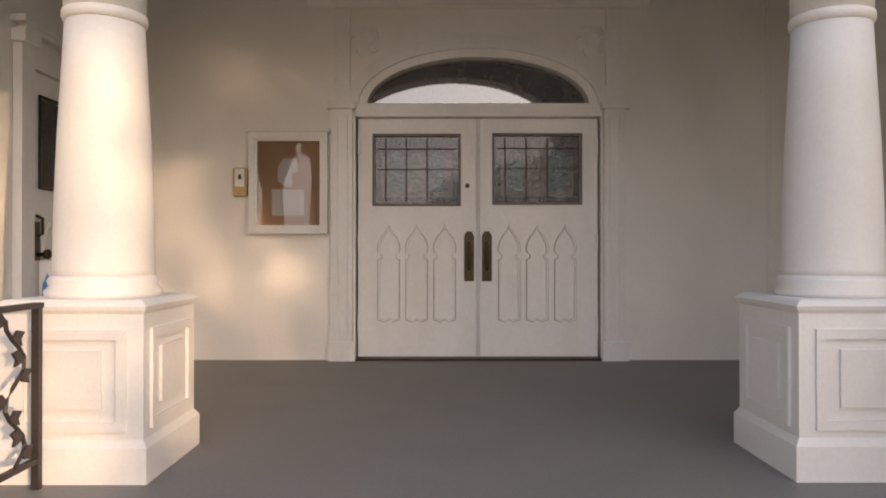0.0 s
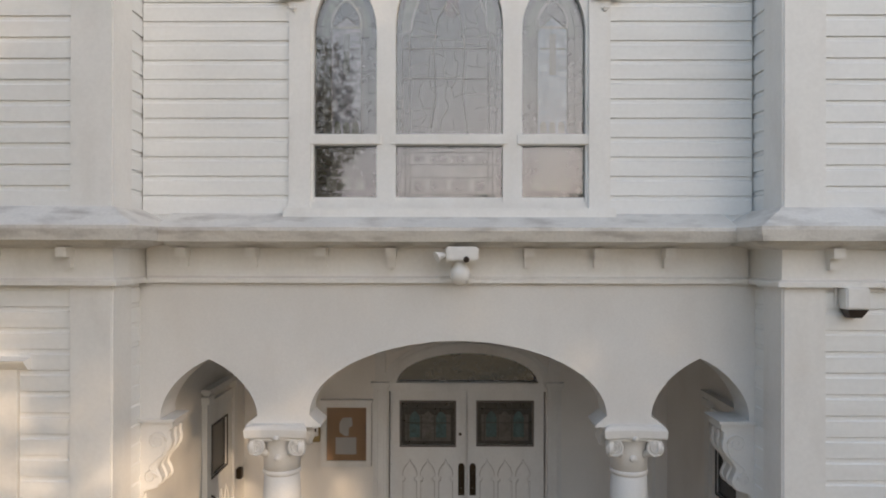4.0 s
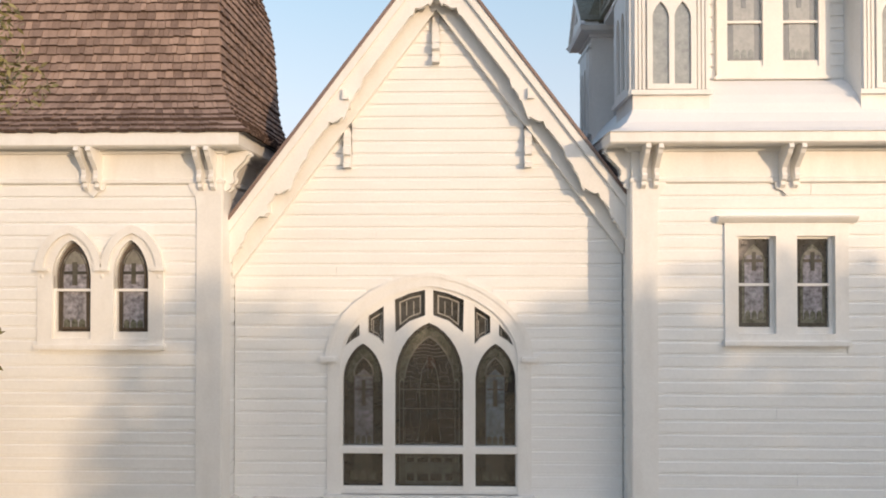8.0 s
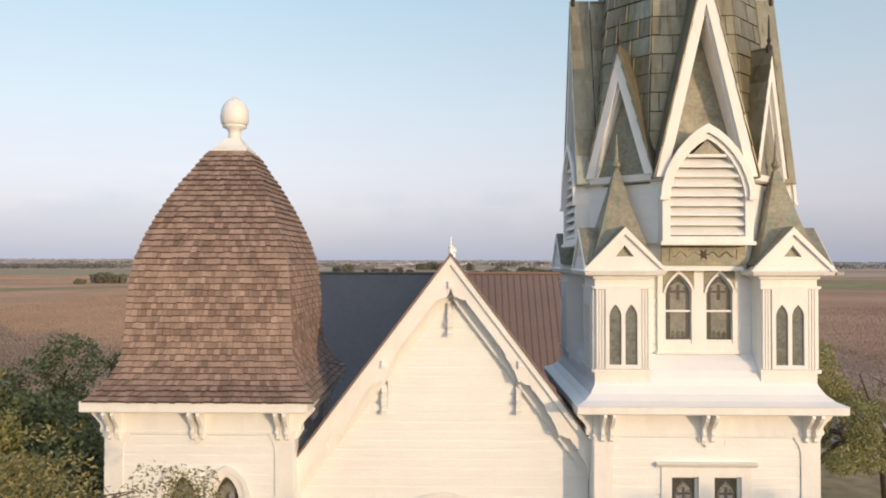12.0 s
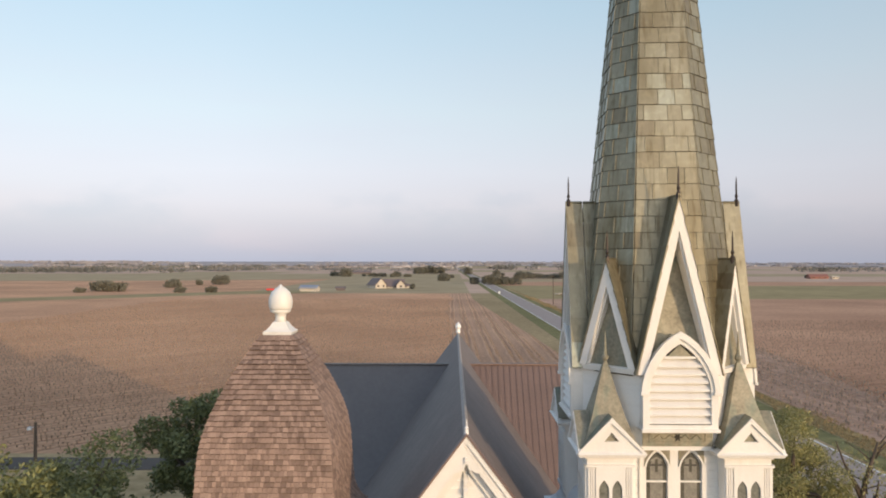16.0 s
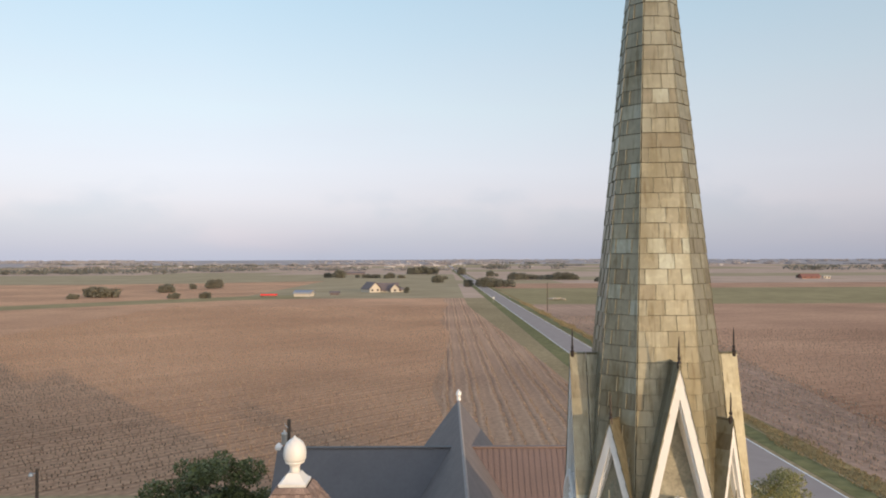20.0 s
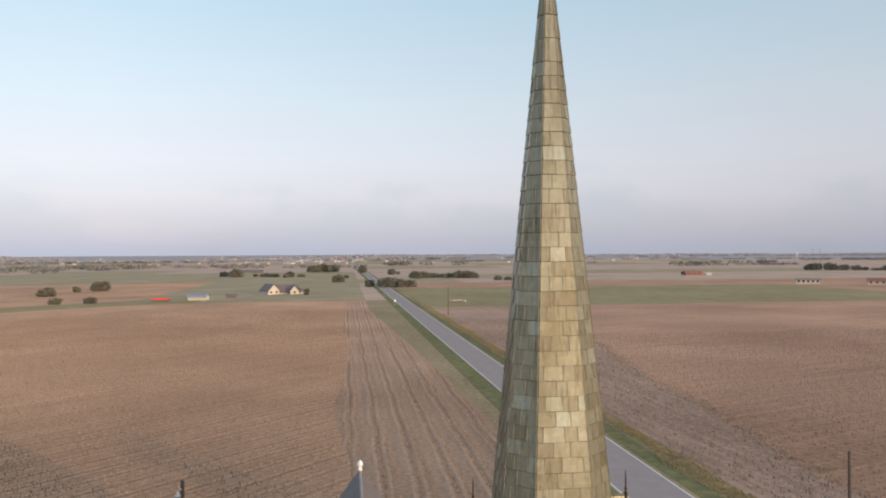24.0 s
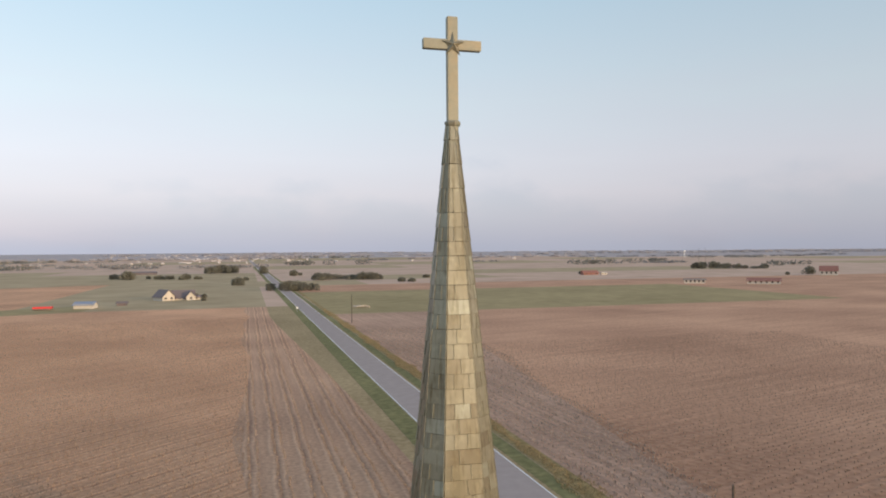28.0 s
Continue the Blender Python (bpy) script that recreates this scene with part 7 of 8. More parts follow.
def handrail(x):
    h = thing("handrail", (x, 1.6, 0), "black wrought-iron handrail with vine panel and twisted bars", "handrail", "entrance handrails")
    top = lambda y: 1.81 if y > 2.4 else 1.81 - (2.4 - y) * PF / 1.8
    floor = lambda y: PF if y > 2.4 else max(0.0, PF - math.ceil((2.4 - y) / 0.3) * PF / 6)
    part("top_rail", loft([[(x - 0.022, y, z), (x + 0.022, y, z), (x + 0.022, y, z + 0.02), (x - 0.022, y, z + 0.02)] for y, z in ((2.76, 1.79), (2.4, 1.79), (0.6, top(0.6) - 0.02))]), M_IRON, h)
    part("bottom_rail", loft([[(x - 0.012, y, z), (x + 0.012, y, z), (x + 0.012, y, z + 0.02), (x - 0.012, y, z + 0.02)] for y, z in ((2.76, 1.2), (2.4, 1.2), (0.6, top(0.6) - 0.6))]), M_IRON, h)
    for y in (2.75, 2.46, 0.62):
        part("post", boxes((x - 0.014, x + 0.014, y - 0.014, y + 0.014, floor(y), top(y) - 0.02)), M_IRON, h)
    y = 2.34
    while y > 0.7:
        z0, z1 = top(y) - 0.6, top(y) - 0.01
        pts = [(x, y, z0), (x, y, z1)]
        bm = tube(pts, 0.007, 6)
        part("baluster", bm, M_IRON, h)
        for zz in (z0 + 0.2, z0 + 0.42):
            part("twist", lathe([(0.006, zz - 0.04), (0.012, zz - 0.02), (0.008, zz), (0.012, zz + 0.02), (0.006, zz + 0.04)], x, y, 6), M_IRON, h)
        y -= 0.125
    vine = [(x, 2.61 + 0.06 * math.sin(k * 0.75), 1.22 + k * 0.036) for k in range(16)]
    v = part("vine", tube(vine, 0.008, 6), M_IRON, h)
    for k in range(1, 16, 2):
        vx, vy, vz = vine[k]
        s = 1 if k % 4 == 1 else -1
        part("leaf", slab([[(vy, vz), (vy + s * 0.03, vz + 0.03), (vy + s * 0.075, vz + 0.02), (vy + s * 0.05, vz - 0.005), (vy + s * 0.06, vz - 0.03), (vy + s * 0.02, vz - 0.02)]], x - 0.005, x + 0.005, "x"), M_IRON, v)


handrail(-1.55)
handrail(1.88)

# lamps on the ledge and on the bell tower
fl = thing("flood_light", (0.15, 2.75, 4.98), "white flood-light box with round camera under the ledge", "light fixture")
part("box", soft_box(0.03, 0.3, 2.58, 2.76, 4.9, 5.02, 0.012), M_TRIM, fl)
part("dome", lathe([(0.03, 4.9), (0.05, 4.87), (0.08, 4.82), (0.085, 4.77), (0.06, 4.71), (0.0, 4.69)], 0.15, 2.68, 20), M_TRIM, fl, smooth=True)
part("sensor", tube([(0.2, 2.57, 4.91), (0.2, 2.6, 4.92)], 0.025, 12), M_IRON, fl)
part("side_lamp", tube([(0.02, 2.64, 4.95), (-0.03, 2.62, 4.94), (-0.05, 2.61, 4.93)], [0.02, 0.035, 0.05], 10), M_TRIM, fl)
part("arm", boxes((0.1, 0.2, 2.7, 2.94, 4.92, 5.0)), M_TRIM, fl)
wp = thing("wall_light", (3.26, BF, 4.6), "white wall-mounted light box with dark lens on the tower", "light fixture")
part("box", soft_box(3.17, 3.36, BF - 0.16, BF - 0.02, 4.53, 4.7, 0.012), M_TRIM, wp)
part("lens", loft([[(3.18, BF - 0.155, 4.53), (3.35, BF - 0.155, 4.53), (3.35, BF - 0.03, 4.53), (3.18, BF - 0.03, 4.53)], [(3.22, BF - 0.12, 4.46), (3.31, BF - 0.12, 4.46), (3.31, BF - 0.04, 4.46), (3.22, BF - 0.04, 4.46)]]), M_IRON, wp)
part("conduit", tube([(3.15, BF - 0.03, 4.55), (3.15, BF - 0.03, 4.7)], 0.01, 6), M_TRIM, wp)
hook = thing("ceiling_lamp", (0.12, 3.8, CZ), "small pale lamp holder under the porch ceiling", "ceiling lamp")
part("rose", lathe([(0.07, CZ), (0.075, CZ - 0.015), (0.05, CZ - 0.04), (0.025, CZ - 0.05)], 0.12, 3.8, 20), M_TRIM, hook, smooth=True)
part("holder", lathe([(0.022, CZ - 0.045), (0.03, CZ - 0.06), (0.03, CZ - 0.1), (0.018, CZ - 0.12)], 0.12, 3.8, 16), M_TRIM, hook, smooth=True)

# ---- trees ----
def leaves_mesh(name, clumps, count, size, mat_, seed, parent=None, narrow=0.45):
    """Many small leaves in clumps; a clump is (x, y, z, rx, ry, rz)."""
    r = random.Random(seed)
    verts, faces = [], []
    vol = [c[3] * c[4] * c[5] for c in clumps]
    total = sum(vol)
    for c, v in zip(clumps, vol):
        for _ in range(max(6, int(count * v / total))):
            while True:
                p = Vector((r.uniform(-1, 1), r.uniform(-1, 1), r.uniform(-1, 1)))
                if 0.25 < p.length < 1.0:
                    break
            if p.length < 0.6 and r.random() < 0.6:
                p = p.normalized() * r.uniform(0.7, 1.0)
            o = Vector((c[0] + p.x * c[3], c[1] + p.y * c[4], c[2] + p.z * c[5]))
            d = Vector((r.uniform(-1, 1), r.uniform(-1, 1), r.uniform(-0.7, 0.9))).normalized()
            s = d.cross(Vector((r.uniform(-1, 1), r.uniform(-1, 1), r.uniform(-1, 1)))).normalized()
            L = size * r.uniform(0.6, 1.4)
            W = L * narrow
            i = len(verts)
            verts += [o, o + d * L * 0.5 + s * W * 0.5, o + d * L, o + d * L * 0.5 - s * W * 0.5]
            faces.append((i, i + 1, i + 2, i + 3))
    me = bpy.data.meshes.new(name)
    me.from_pydata(verts, [], faces)
    me.materials.append(mat_)
    ob = new(name, me)
    if parent:
        hang(ob, parent)
    return ob


def tree(x, y, height, spread, label, leaf=None, count=5000, size=0.12, seed=1, low=0.35, n=14, limbs=7, flat=0.75, lean=(0, 0), group="", puff=1.0):
    r = random.Random(seed)
    t = thing("tree", (x, y, 0), label, "tree", group)
    top = height * 0.62
    pts = [(x, y, -0.1), (x + 0.1 * spread * 0.2, y, height * 0.18), (x + lean[0] * 0.4, y + lean[1] * 0.4, height * 0.38), (x + lean[0], y + lean[1], top)]
    br = height * 0.032 + 0.05
    trunk = part("trunk", tube(pts, [br * 1.35, br, br * 0.8, br * 0.35], 10), M_BARK, t, smooth=True)
    clumps = []
    for k in range(limbs):
        a = 2 * math.pi * k / limbs + r.uniform(-0.3, 0.3)
        z0 = height * r.uniform(0.25, 0.5)
        R = spread * r.uniform(0.55, 0.85)
        z1 = height * r.uniform(low + 0.15, 0.85)
        mid = (x + lean[0] * 0.5 + R * 0.5 * math.cos(a), y + lean[1] * 0.5 + R * 0.5 * math.sin(a), (z0 + z1) / 2 + 0.04 * height)
        end = (x + lean[0] + R * math.cos(a), y + lean[1] + R * math.sin(a), z1)
        part("limb", tube([(x + lean[0] * 0.4, y + lean[1] * 0.4, z0), mid, end], [br * 0.5, br * 0.32, br * 0.1], 6), M_BARK, trunk, smooth=True)
        clumps.append((*end, spread * 0.36 * puff, spread * 0.36 * puff, height * 0.14 * puff))
    for k in range(n):
        a = r.uniform(0, 2 * math.pi)
        R = spread * math.sqrt(r.uniform(0, 0.75))
        zt = height * (low + (1 - low) * (1 - (R / spread) ** 2) ** 0.5 * r.uniform(0.45, 0.93))
        q = spread * r.uniform(0.2, 0.36) * puff
        clumps.append((x + lean[0] + R * math.cos(a), y + lean[1] + R * math.sin(a), zt, q, q, q * flat))
    leaves_mesh("crown", clumps, count, size, leaf or M_LEAF, seed + 50, t)
    return t


# the live oak at the corner of the church, its twigs before the tower
oak = tree(-7.6, -3.1, 10.3, 4.5, "grey-green live oak with narrow leaves beside the church", M_LEAF, 60000, 0.08, 11, 0.3, 40, 11)


def sprays(oak, count, seed):
    """Leafy twigs that reach out of the oak's crown towards the church front."""
    r = random.Random(seed)
    clumps = []
    for i in range(count):
        y = r.uniform(-4.2, -1.2)
        x = min(-2.3, -0.615 * (y + 7.06) + 0.3) - r.uniform(0, 1.0) ** 1.5 * 1.3
        z = r.uniform(5.5, 10.2) if i % 3 else r.uniform(9.0, 10.3)
        if z < 9.5:
            x -= 1.7
        s = Vector((x - r.uniform(1.6, 2.6), y + r.uniform(-0.5, 0.5), z - r.uniform(0.4, 1.3)))
        e = Vector((x, y, z))
        m = (s + e) / 2 + Vector((0, 0, 0.12))
        part("twig", tube([s, m, e], [0.03, 0.018, 0.006], 5), M_BARK, oak)
        for k in range(9):
            t = k / 8
            p = s * (1 - t) ** 2 + m * 2 * t * (1 - t) + e * t * t
            q = 0.3 * (1 - t) + 0.1
            clumps.append((p.x + r.uniform(-0.08, 0.08), p.y + r.uniform(-0.1, 0.1), p.z + r.uniform(-0.1, 0.1), q, q, q * 0.8))
    for k in range(20):
        t = r.random()
        x = -3.75 - 2.6 * t
        q = 0.28 + 0.42 * t
        if k < 7:
            clumps.append((-2.6 - 0.8 * t, r.uniform(-2.6, -2.1), 10.05 + r.uniform(-0.25, 0.25), 0.3, 0.3, 0.2))
            clumps.append((-4.3 - 0.9 * t, r.uniform(-2.6, -2.1), 10.5 + 0.07 * k + r.uniform(-0.1, 0.1), 0.2, 0.2, 0.12))
        clumps.append((x, r.uniform(-3.0, -1.8), 9.85 + 0.75 * t + r.uniform(-0.9, 0.35), q, q, q * 0.7))
    leaves_mesh("spray", clumps, count * 1900, 0.062, M_LEAF, seed, oak, 0.32)


sprays(oak, 46, 12)
# trees behind the church on both sides
tree(-13.9, 28, 10.2, 3.9, "dark green broad tree behind the church", M_LEAF_DARK, 26000, 0.24, 21, 0.1, 64, puff=0.66)
tree(-15.9, 14.0, 10.7, 4.7, "mid-green tree beside the church", M_LEAF_FRESH, 42000, 0.2, 22, 0.1, 84, puff=0.7)
tree(-19.6, 22, 7.0, 4.2, "low spreading mid-green tree behind the church", M_LEAF_FRESH, 22000, 0.22, 27, 0.1, 60, puff=0.7)
tree(-13.6, 10.4, 9.2, 1.8, "slim yellowing green tree beside the church", M_LEAF_YEL, 14000, 0.15, 23, 0.2, 18)
tree(-25.0, 15, 8.4, 5.2, "olive-green tree in the churchyard", M_LEAF_FRESH, 20000, 0.25, 24, 0.1, 50, puff=0.66)
tree(17.6, 25.0, 9.5, 3.3, "olive-green tree with bare broken limbs by the road", M_LEAF_OLIVE, 42000, 0.12, 25, 0.1, 46, puff=0.7)
tree(22.6, 26.0, 6.6, 2.8, "sparse olive-green tree with bare limbs", M_LEAF_OLIVE, 2600, 0.15, 26, 0.3, 8)
stump = thing("dead_limb", (21.5, 25.2, 0), "bare broken dark tree trunk by the road", "dead tree")
part("trunk", tube([(21.5, 25.2, -0.1), (21.2, 25.2, 3.0), (21.6, 25.1, 5.2), (22.2, 25.0, 7.2)], [0.24, 0.17, 0.12, 0.05], 8), M_BARK, stump, smooth=True)
part("limb", tube([(21.4, 25.2, 4.2), (20.4, 25.0, 6.2), (19.9, 24.8, 7.3)], [0.1, 0.06, 0.025], 6), M_BARK, stump, smooth=True)
part("limb", tube([(21.4, 25.2, 3.6), (23.4, 24.8, 4.4), (25.4, 24.6, 4.1)], [0.12, 0.08, 0.03], 6), M_BARK, stump, smooth=True)
rr = random.Random(44)
for i in range(16):
    z = 3.2 + 0.26 * i
    a = Vector((21.3 + 0.07 * i, 25.1, z))
    d = Vector((rr.uniform(-1.6, 2.2), rr.uniform(-0.8, 0.8), rr.uniform(0.2, 1.3)))
    part("twig", tube([a, a + d * 0.55 + Vector((0, 0, 0.12)), a + d], [0.045, 0.03, 0.012], 5), M_BARK, stump)
# unseen trees in front, behind the camera, put where they shade the lower front
tree(21.1, -18.5, 11.6, 3.5, "tall live oak in front of the church", M_LEAF, 27000, 0.24, 31, 0.48, 54, limbs=5, lean=(-5.0, 0), group="front oaks")
# three small unseen oaks added to filter the low sun on porch and tower
tree(12.3, -11.3, 6.4, 2.4, "unseen low sparse oak that dapples the sun on the porch", M_LEAF, 4500, 0.12, 36, 0.15, 22, limbs=5, group="front oaks")
tree(15.3, -16.3, 6.6, 2.7, "unseen sparse oak that dims the sun on the porch", M_LEAF, 2400, 0.12, 37, 0.28, 26, limbs=3, lean=(-1.9, 0), group="front oaks")
tree(6.1, -11.4, 6.4, 1.9, "unseen small oak that shades the lower corner tower", M_LEAF, 5000, 0.16, 42, 0.3, 34, limbs=4, group="front oaks")
tree(21.3, -18.5, 12.0, 4.1, "tall live oak in front of the church", M_LEAF, 24000, 0.24, 32, 0.15, 46, group="front oaks")
# two unseen oaks added to keep light off the right side
tree(18.0, -4.5, 10.5, 4.2, "unseen dense oak that blocks sky light from the right", M_LEAF, 16000, 0.26, 38, 0.15, 34, group="front oaks")
tree(12.2, -4.6, 8.2, 3.1, "unseen oak that shades the right of the front", M_LEAF, 20000, 0.2, 39, 0.12, 28, group="front oaks")
tree(7.9, -21.0, 10.4, 3.4, "live oak across the churchyard", M_LEAF, 11000, 0.22, 40, 0.2, 26, group="front oaks")
tree(-7.6, -20.0, 14.5, 4.0, "tall live oak across the churchyard", M_LEAF, 12000, 0.24, 41, 0.25, 28, group="front oaks")
tree(-14.0, -24.0, 10.0, 5.0, "live oak across the churchyard", M_LEAF, 9000, 0.26, 34, 0.3, 20, group="front oaks")
tree(4.0, -34.0, 9.0, 4.5, "live oak across the churchyard", M_LEAF, 9000, 0.26, 35, 0.3, 20, group="front oaks")

# far bushes and groves
def bush(x, y, w, h, seed, leaf=None):
    """A field tree: several overlapping heads of foliage, broader than high, on a short trunk."""
    r = random.Random(seed)
    b = thing("bush", (x, y, 0), "rounded dark green field tree seen far off" if h > 4.5 else "low dark green bush in the fields", "bush", "field trees")
    n = max(4, int(w * 1.1))
    cl = []
    for i in range(n):
        u = -0.5 + (i + 0.5) / n + r.uniform(-0.06, 0.06)
        top = h * (0.62 + 0.38 * math.sqrt(max(0, 1 - 3.2 * u * u))) * r.uniform(0.78, 1.0)
        q = max(0.16 * w, 0.28 * h) * r.uniform(0.75, 1.1)
        cl.append((x + u * w * 0.82, y + r.uniform(-0.25, 0.25) * w, top - q * 0.6, q, q, q * 0.65))
        cl.append((x + u * w * 0.9, y + r.uniform(-0.3, 0.3) * w, top * 0.4, q, q, top * 0.38))
    part("trunk", tube([(x, y, -0.1), (x, y, h * 0.5)], [0.35, 0.15], 6), M_BARK, b)
    leaves_mesh("crown", cl, 900 + int(60 * w), 0.35 + h * 0.08, leaf or M_LEAF_MID, seed, b, 0.8)


k = 0
for x, y, w, h in (
        (-194, 359, 6, 3.4), (-194, 379, 9, 7), (-187, 374, 10, 7.2), (-180, 373, 10, 6.2), (-172, 428, 11, 6.4), (-173, 477, 5, 4.6), (-161, 487, 12, 8.2), (-142, 361, 6, 3.6), (-126, 362, 6, 4),
        (-127, 762, 10, 6.5), (-112, 742, 14, 10.5), (-95, 760, 5, 3.5), (-83, 742, 10, 5), (-73, 738, 10, 5), (-61, 720, 6, 4.5), (-57, 730, 8, 7), (-46, 726, 8, 4),
        (-42, 900, 16, 11), (-30, 905, 20, 13), (-17, 900, 16, 11.5), (19, 855, 9, 11), (-7.4, 585, 10, 7.8), (-1, 680, 5, 4), (15.5, 500, 6.5, 6.6),
        (27, 492, 13, 8.6), (33, 494, 12, 8), (42, 492, 12, 6.4), (48, 772, 8, 8), (56, 786, 4, 4), (63, 655, 11, 8.6), (71, 662, 11, 7.5), (81, 664, 16, 6), (94, 660, 14, 6), (104, 652, 14, 8.8), (112, 650, 12, 8.4), (119, 655, 8, 5.5),
        (129, 596, 7, 4.6), (137, 592, 7, 3.6), (169, 668, 7, 4), (340, 682, 6, 4),
        (556, 792, 12, 10), (562, 788, 13, 11), (574, 781, 15, 11), (586, 774, 15, 8.5), (598, 766, 12, 7.5), (606, 762, 8, 5), (617, 756, 16, 4), (626, 752, 11, 7.4), (540, 582, 12, 9.6), (508, 575, 5, 3.5),
        (-30, 444, 3.2, 3), (-25, 441, 3.5, 2.6), (-24, 412, 2.6, 1.8)):
    k += 1
    bush(x, y, w * 0.95, h * 0.86, 100 + k)

# long tree lines towards the horizon
def grove(name, spots, seed, label, h=10, leaf=None, size=3.5):
    r = random.Random(seed)
    cl = []
    for x0, x1, y, hh in spots:
        n = max(3, int(abs(x1 - x0) / 16))
        for i in range(n):
            t = r.random()
            xx = x0 + (x1 - x0) * t
            cl.append((xx, y + r.uniform(-15, 15), rise(xx, y) + hh * 0.45, 10 + hh * 0.4, 8, hh * 0.5 * r.uniform(0.6, 1.1)))
    ob = leaves_mesh(name, cl, 60 * len(cl), size, leaf or M_LEAF_DARK, seed, None, 0.8)
    tagged(ob, label, "trees", kind="stuff")


# distance haze is painted into both leaf colours, paler for the farther lines
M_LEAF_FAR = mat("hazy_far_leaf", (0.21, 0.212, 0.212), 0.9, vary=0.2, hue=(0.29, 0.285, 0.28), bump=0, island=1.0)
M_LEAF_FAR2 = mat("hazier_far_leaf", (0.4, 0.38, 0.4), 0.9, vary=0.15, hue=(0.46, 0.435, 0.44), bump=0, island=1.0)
lines, lines2 = [], []
rr = random.Random(5)
for i in range(26):
    y = rr.uniform(1100, 1900)
    x = rr.uniform(-0.95, 1.25) * y
    lines.append((x, x + rr.uniform(80, 420), y, rr.uniform(2.5, 5.5)))
for i in range(38):
    y = rr.uniform(2000, 4200)
    x = rr.uniform(-0.95, 1.3) * y
    lines2.append((x, x + rr.uniform(250, 1100), y, rr.uniform(3, 6)))
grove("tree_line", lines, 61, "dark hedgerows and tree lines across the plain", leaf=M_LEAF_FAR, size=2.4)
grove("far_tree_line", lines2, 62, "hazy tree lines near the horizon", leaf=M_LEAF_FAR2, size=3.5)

# hedge leaf colour is greyed to carry the haze too
M_LEAF_HEDGE = mat("hazed_hedge_leaf", (0.14, 0.146, 0.13), 0.9, vary=0.25, hue=(0.21, 0.212, 0.19), bump=0, island=1.0)
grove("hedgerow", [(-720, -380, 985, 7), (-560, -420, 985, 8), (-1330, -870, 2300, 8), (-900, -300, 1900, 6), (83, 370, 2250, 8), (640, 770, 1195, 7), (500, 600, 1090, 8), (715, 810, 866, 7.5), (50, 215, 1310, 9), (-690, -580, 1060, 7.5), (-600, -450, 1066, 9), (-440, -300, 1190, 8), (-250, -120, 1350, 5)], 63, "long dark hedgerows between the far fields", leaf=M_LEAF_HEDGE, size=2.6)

# ---- farm buildings ----
M_FWHITE = mat("farm_white", (0.54, 0.5, 0.43), 0.7, vary=0.08, scale=0.5, fine=5, bump=0.1)
M_FROOF = mat("farm_dark_roof", (0.17, 0.14, 0.14), 0.7, vary=0.15, scale=0.5, fine=5, bump=0.1)
M_FRED = mat("farm_red_roof", (0.27, 0.125, 0.095), 0.7, vary=0.15, scale=0.5, fine=5, bump=0.1)
M_FRED2 = mat("bright_red_tarpaulin", (0.7, 0.06, 0.05), 0.6, vary=0.1, scale=0.5, fine=5, bump=0.1)
M_FMETAL = mat("barn_metal_roof", (0.3, 0.33, 0.4), 0.4, 0.4, vary=0.1, scale=0.5, fine=5, bump=0.05)
M_FRUBBLE = mat("pale_rubble", (0.5, 0.42, 0.33), 0.9, vary=0.25, scale=0.8, fine=6, bump=0.3)
M_FDARK = mat("dark_opening", (0.02, 0.02, 0.022), 0.6, vary=0.2, bump=0)


def gable_house(name, x, y, w, d, h, rise, wall, roof_, label, turn=0.0, windows=0, category="house", along="x"):
    w, d, h, rise = w * 0.76, d * 0.76, h * 0.74, rise * 0.74
    hs = thing(name, (x, y, 0), label, category)
    XF[0] = Matrix.Translation((x, y, 0)) @ Matrix.Rotation(radians(turn), 4, "Z")
    part("wall", boxes((-w / 2, w / 2, -d / 2, d / 2, -0.1, h)), wall, hs)
    if along == "x":
        for x0 in (-w / 2, w / 2 - 0.2):
            part("gable", slab([[(-d / 2, h), (0, h + rise - 0.1), (d / 2, h)]], x0, x0 + 0.2, "x"), wall, hs)
        for s in (-1, 1):
            part("roof", slab([[(0, h + rise), (s * (d / 2 + 0.6), h - 0.35), (s * (d / 2 + 0.6), h - 0.6), (0, h + rise - 0.25)]], -w / 2 - 0.6, w / 2 + 0.6, "x"), roof_, hs)
    else:
        for y0 in (-d / 2, d / 2 - 0.2):
            part("gable", slab([[(-w / 2, h), (0, h + rise - 0.1), (w / 2, h)]], y0, y0 + 0.2), wall, hs)
        for s in (-1, 1):
            part("roof", slab([[(0, h + rise), (s * (w / 2 + 0.6), h - 0.35), (s * (w / 2 + 0.6), h - 0.6), (0, h + rise - 0.25)]], -d / 2 - 0.6, d / 2 + 0.6), roof_, hs)
    for i in range(windows):
        u = -w / 2 + (i + 0.5) * w / windows
        win = part("window", boxes((u - 0.7, u + 0.7, -d / 2 - 0.06, -d / 2 - 0.01, h * 0.35, h * 0.8)), M_FDARK, hs)
        part("sill", boxes((u - 0.8, u + 0.8, -d / 2 - 0.12, -d / 2 - 0.01, h * 0.35 - 0.12, h * 0.35)), wall, win)
    XF[0] = Matrix.Identity(4)
    return hs


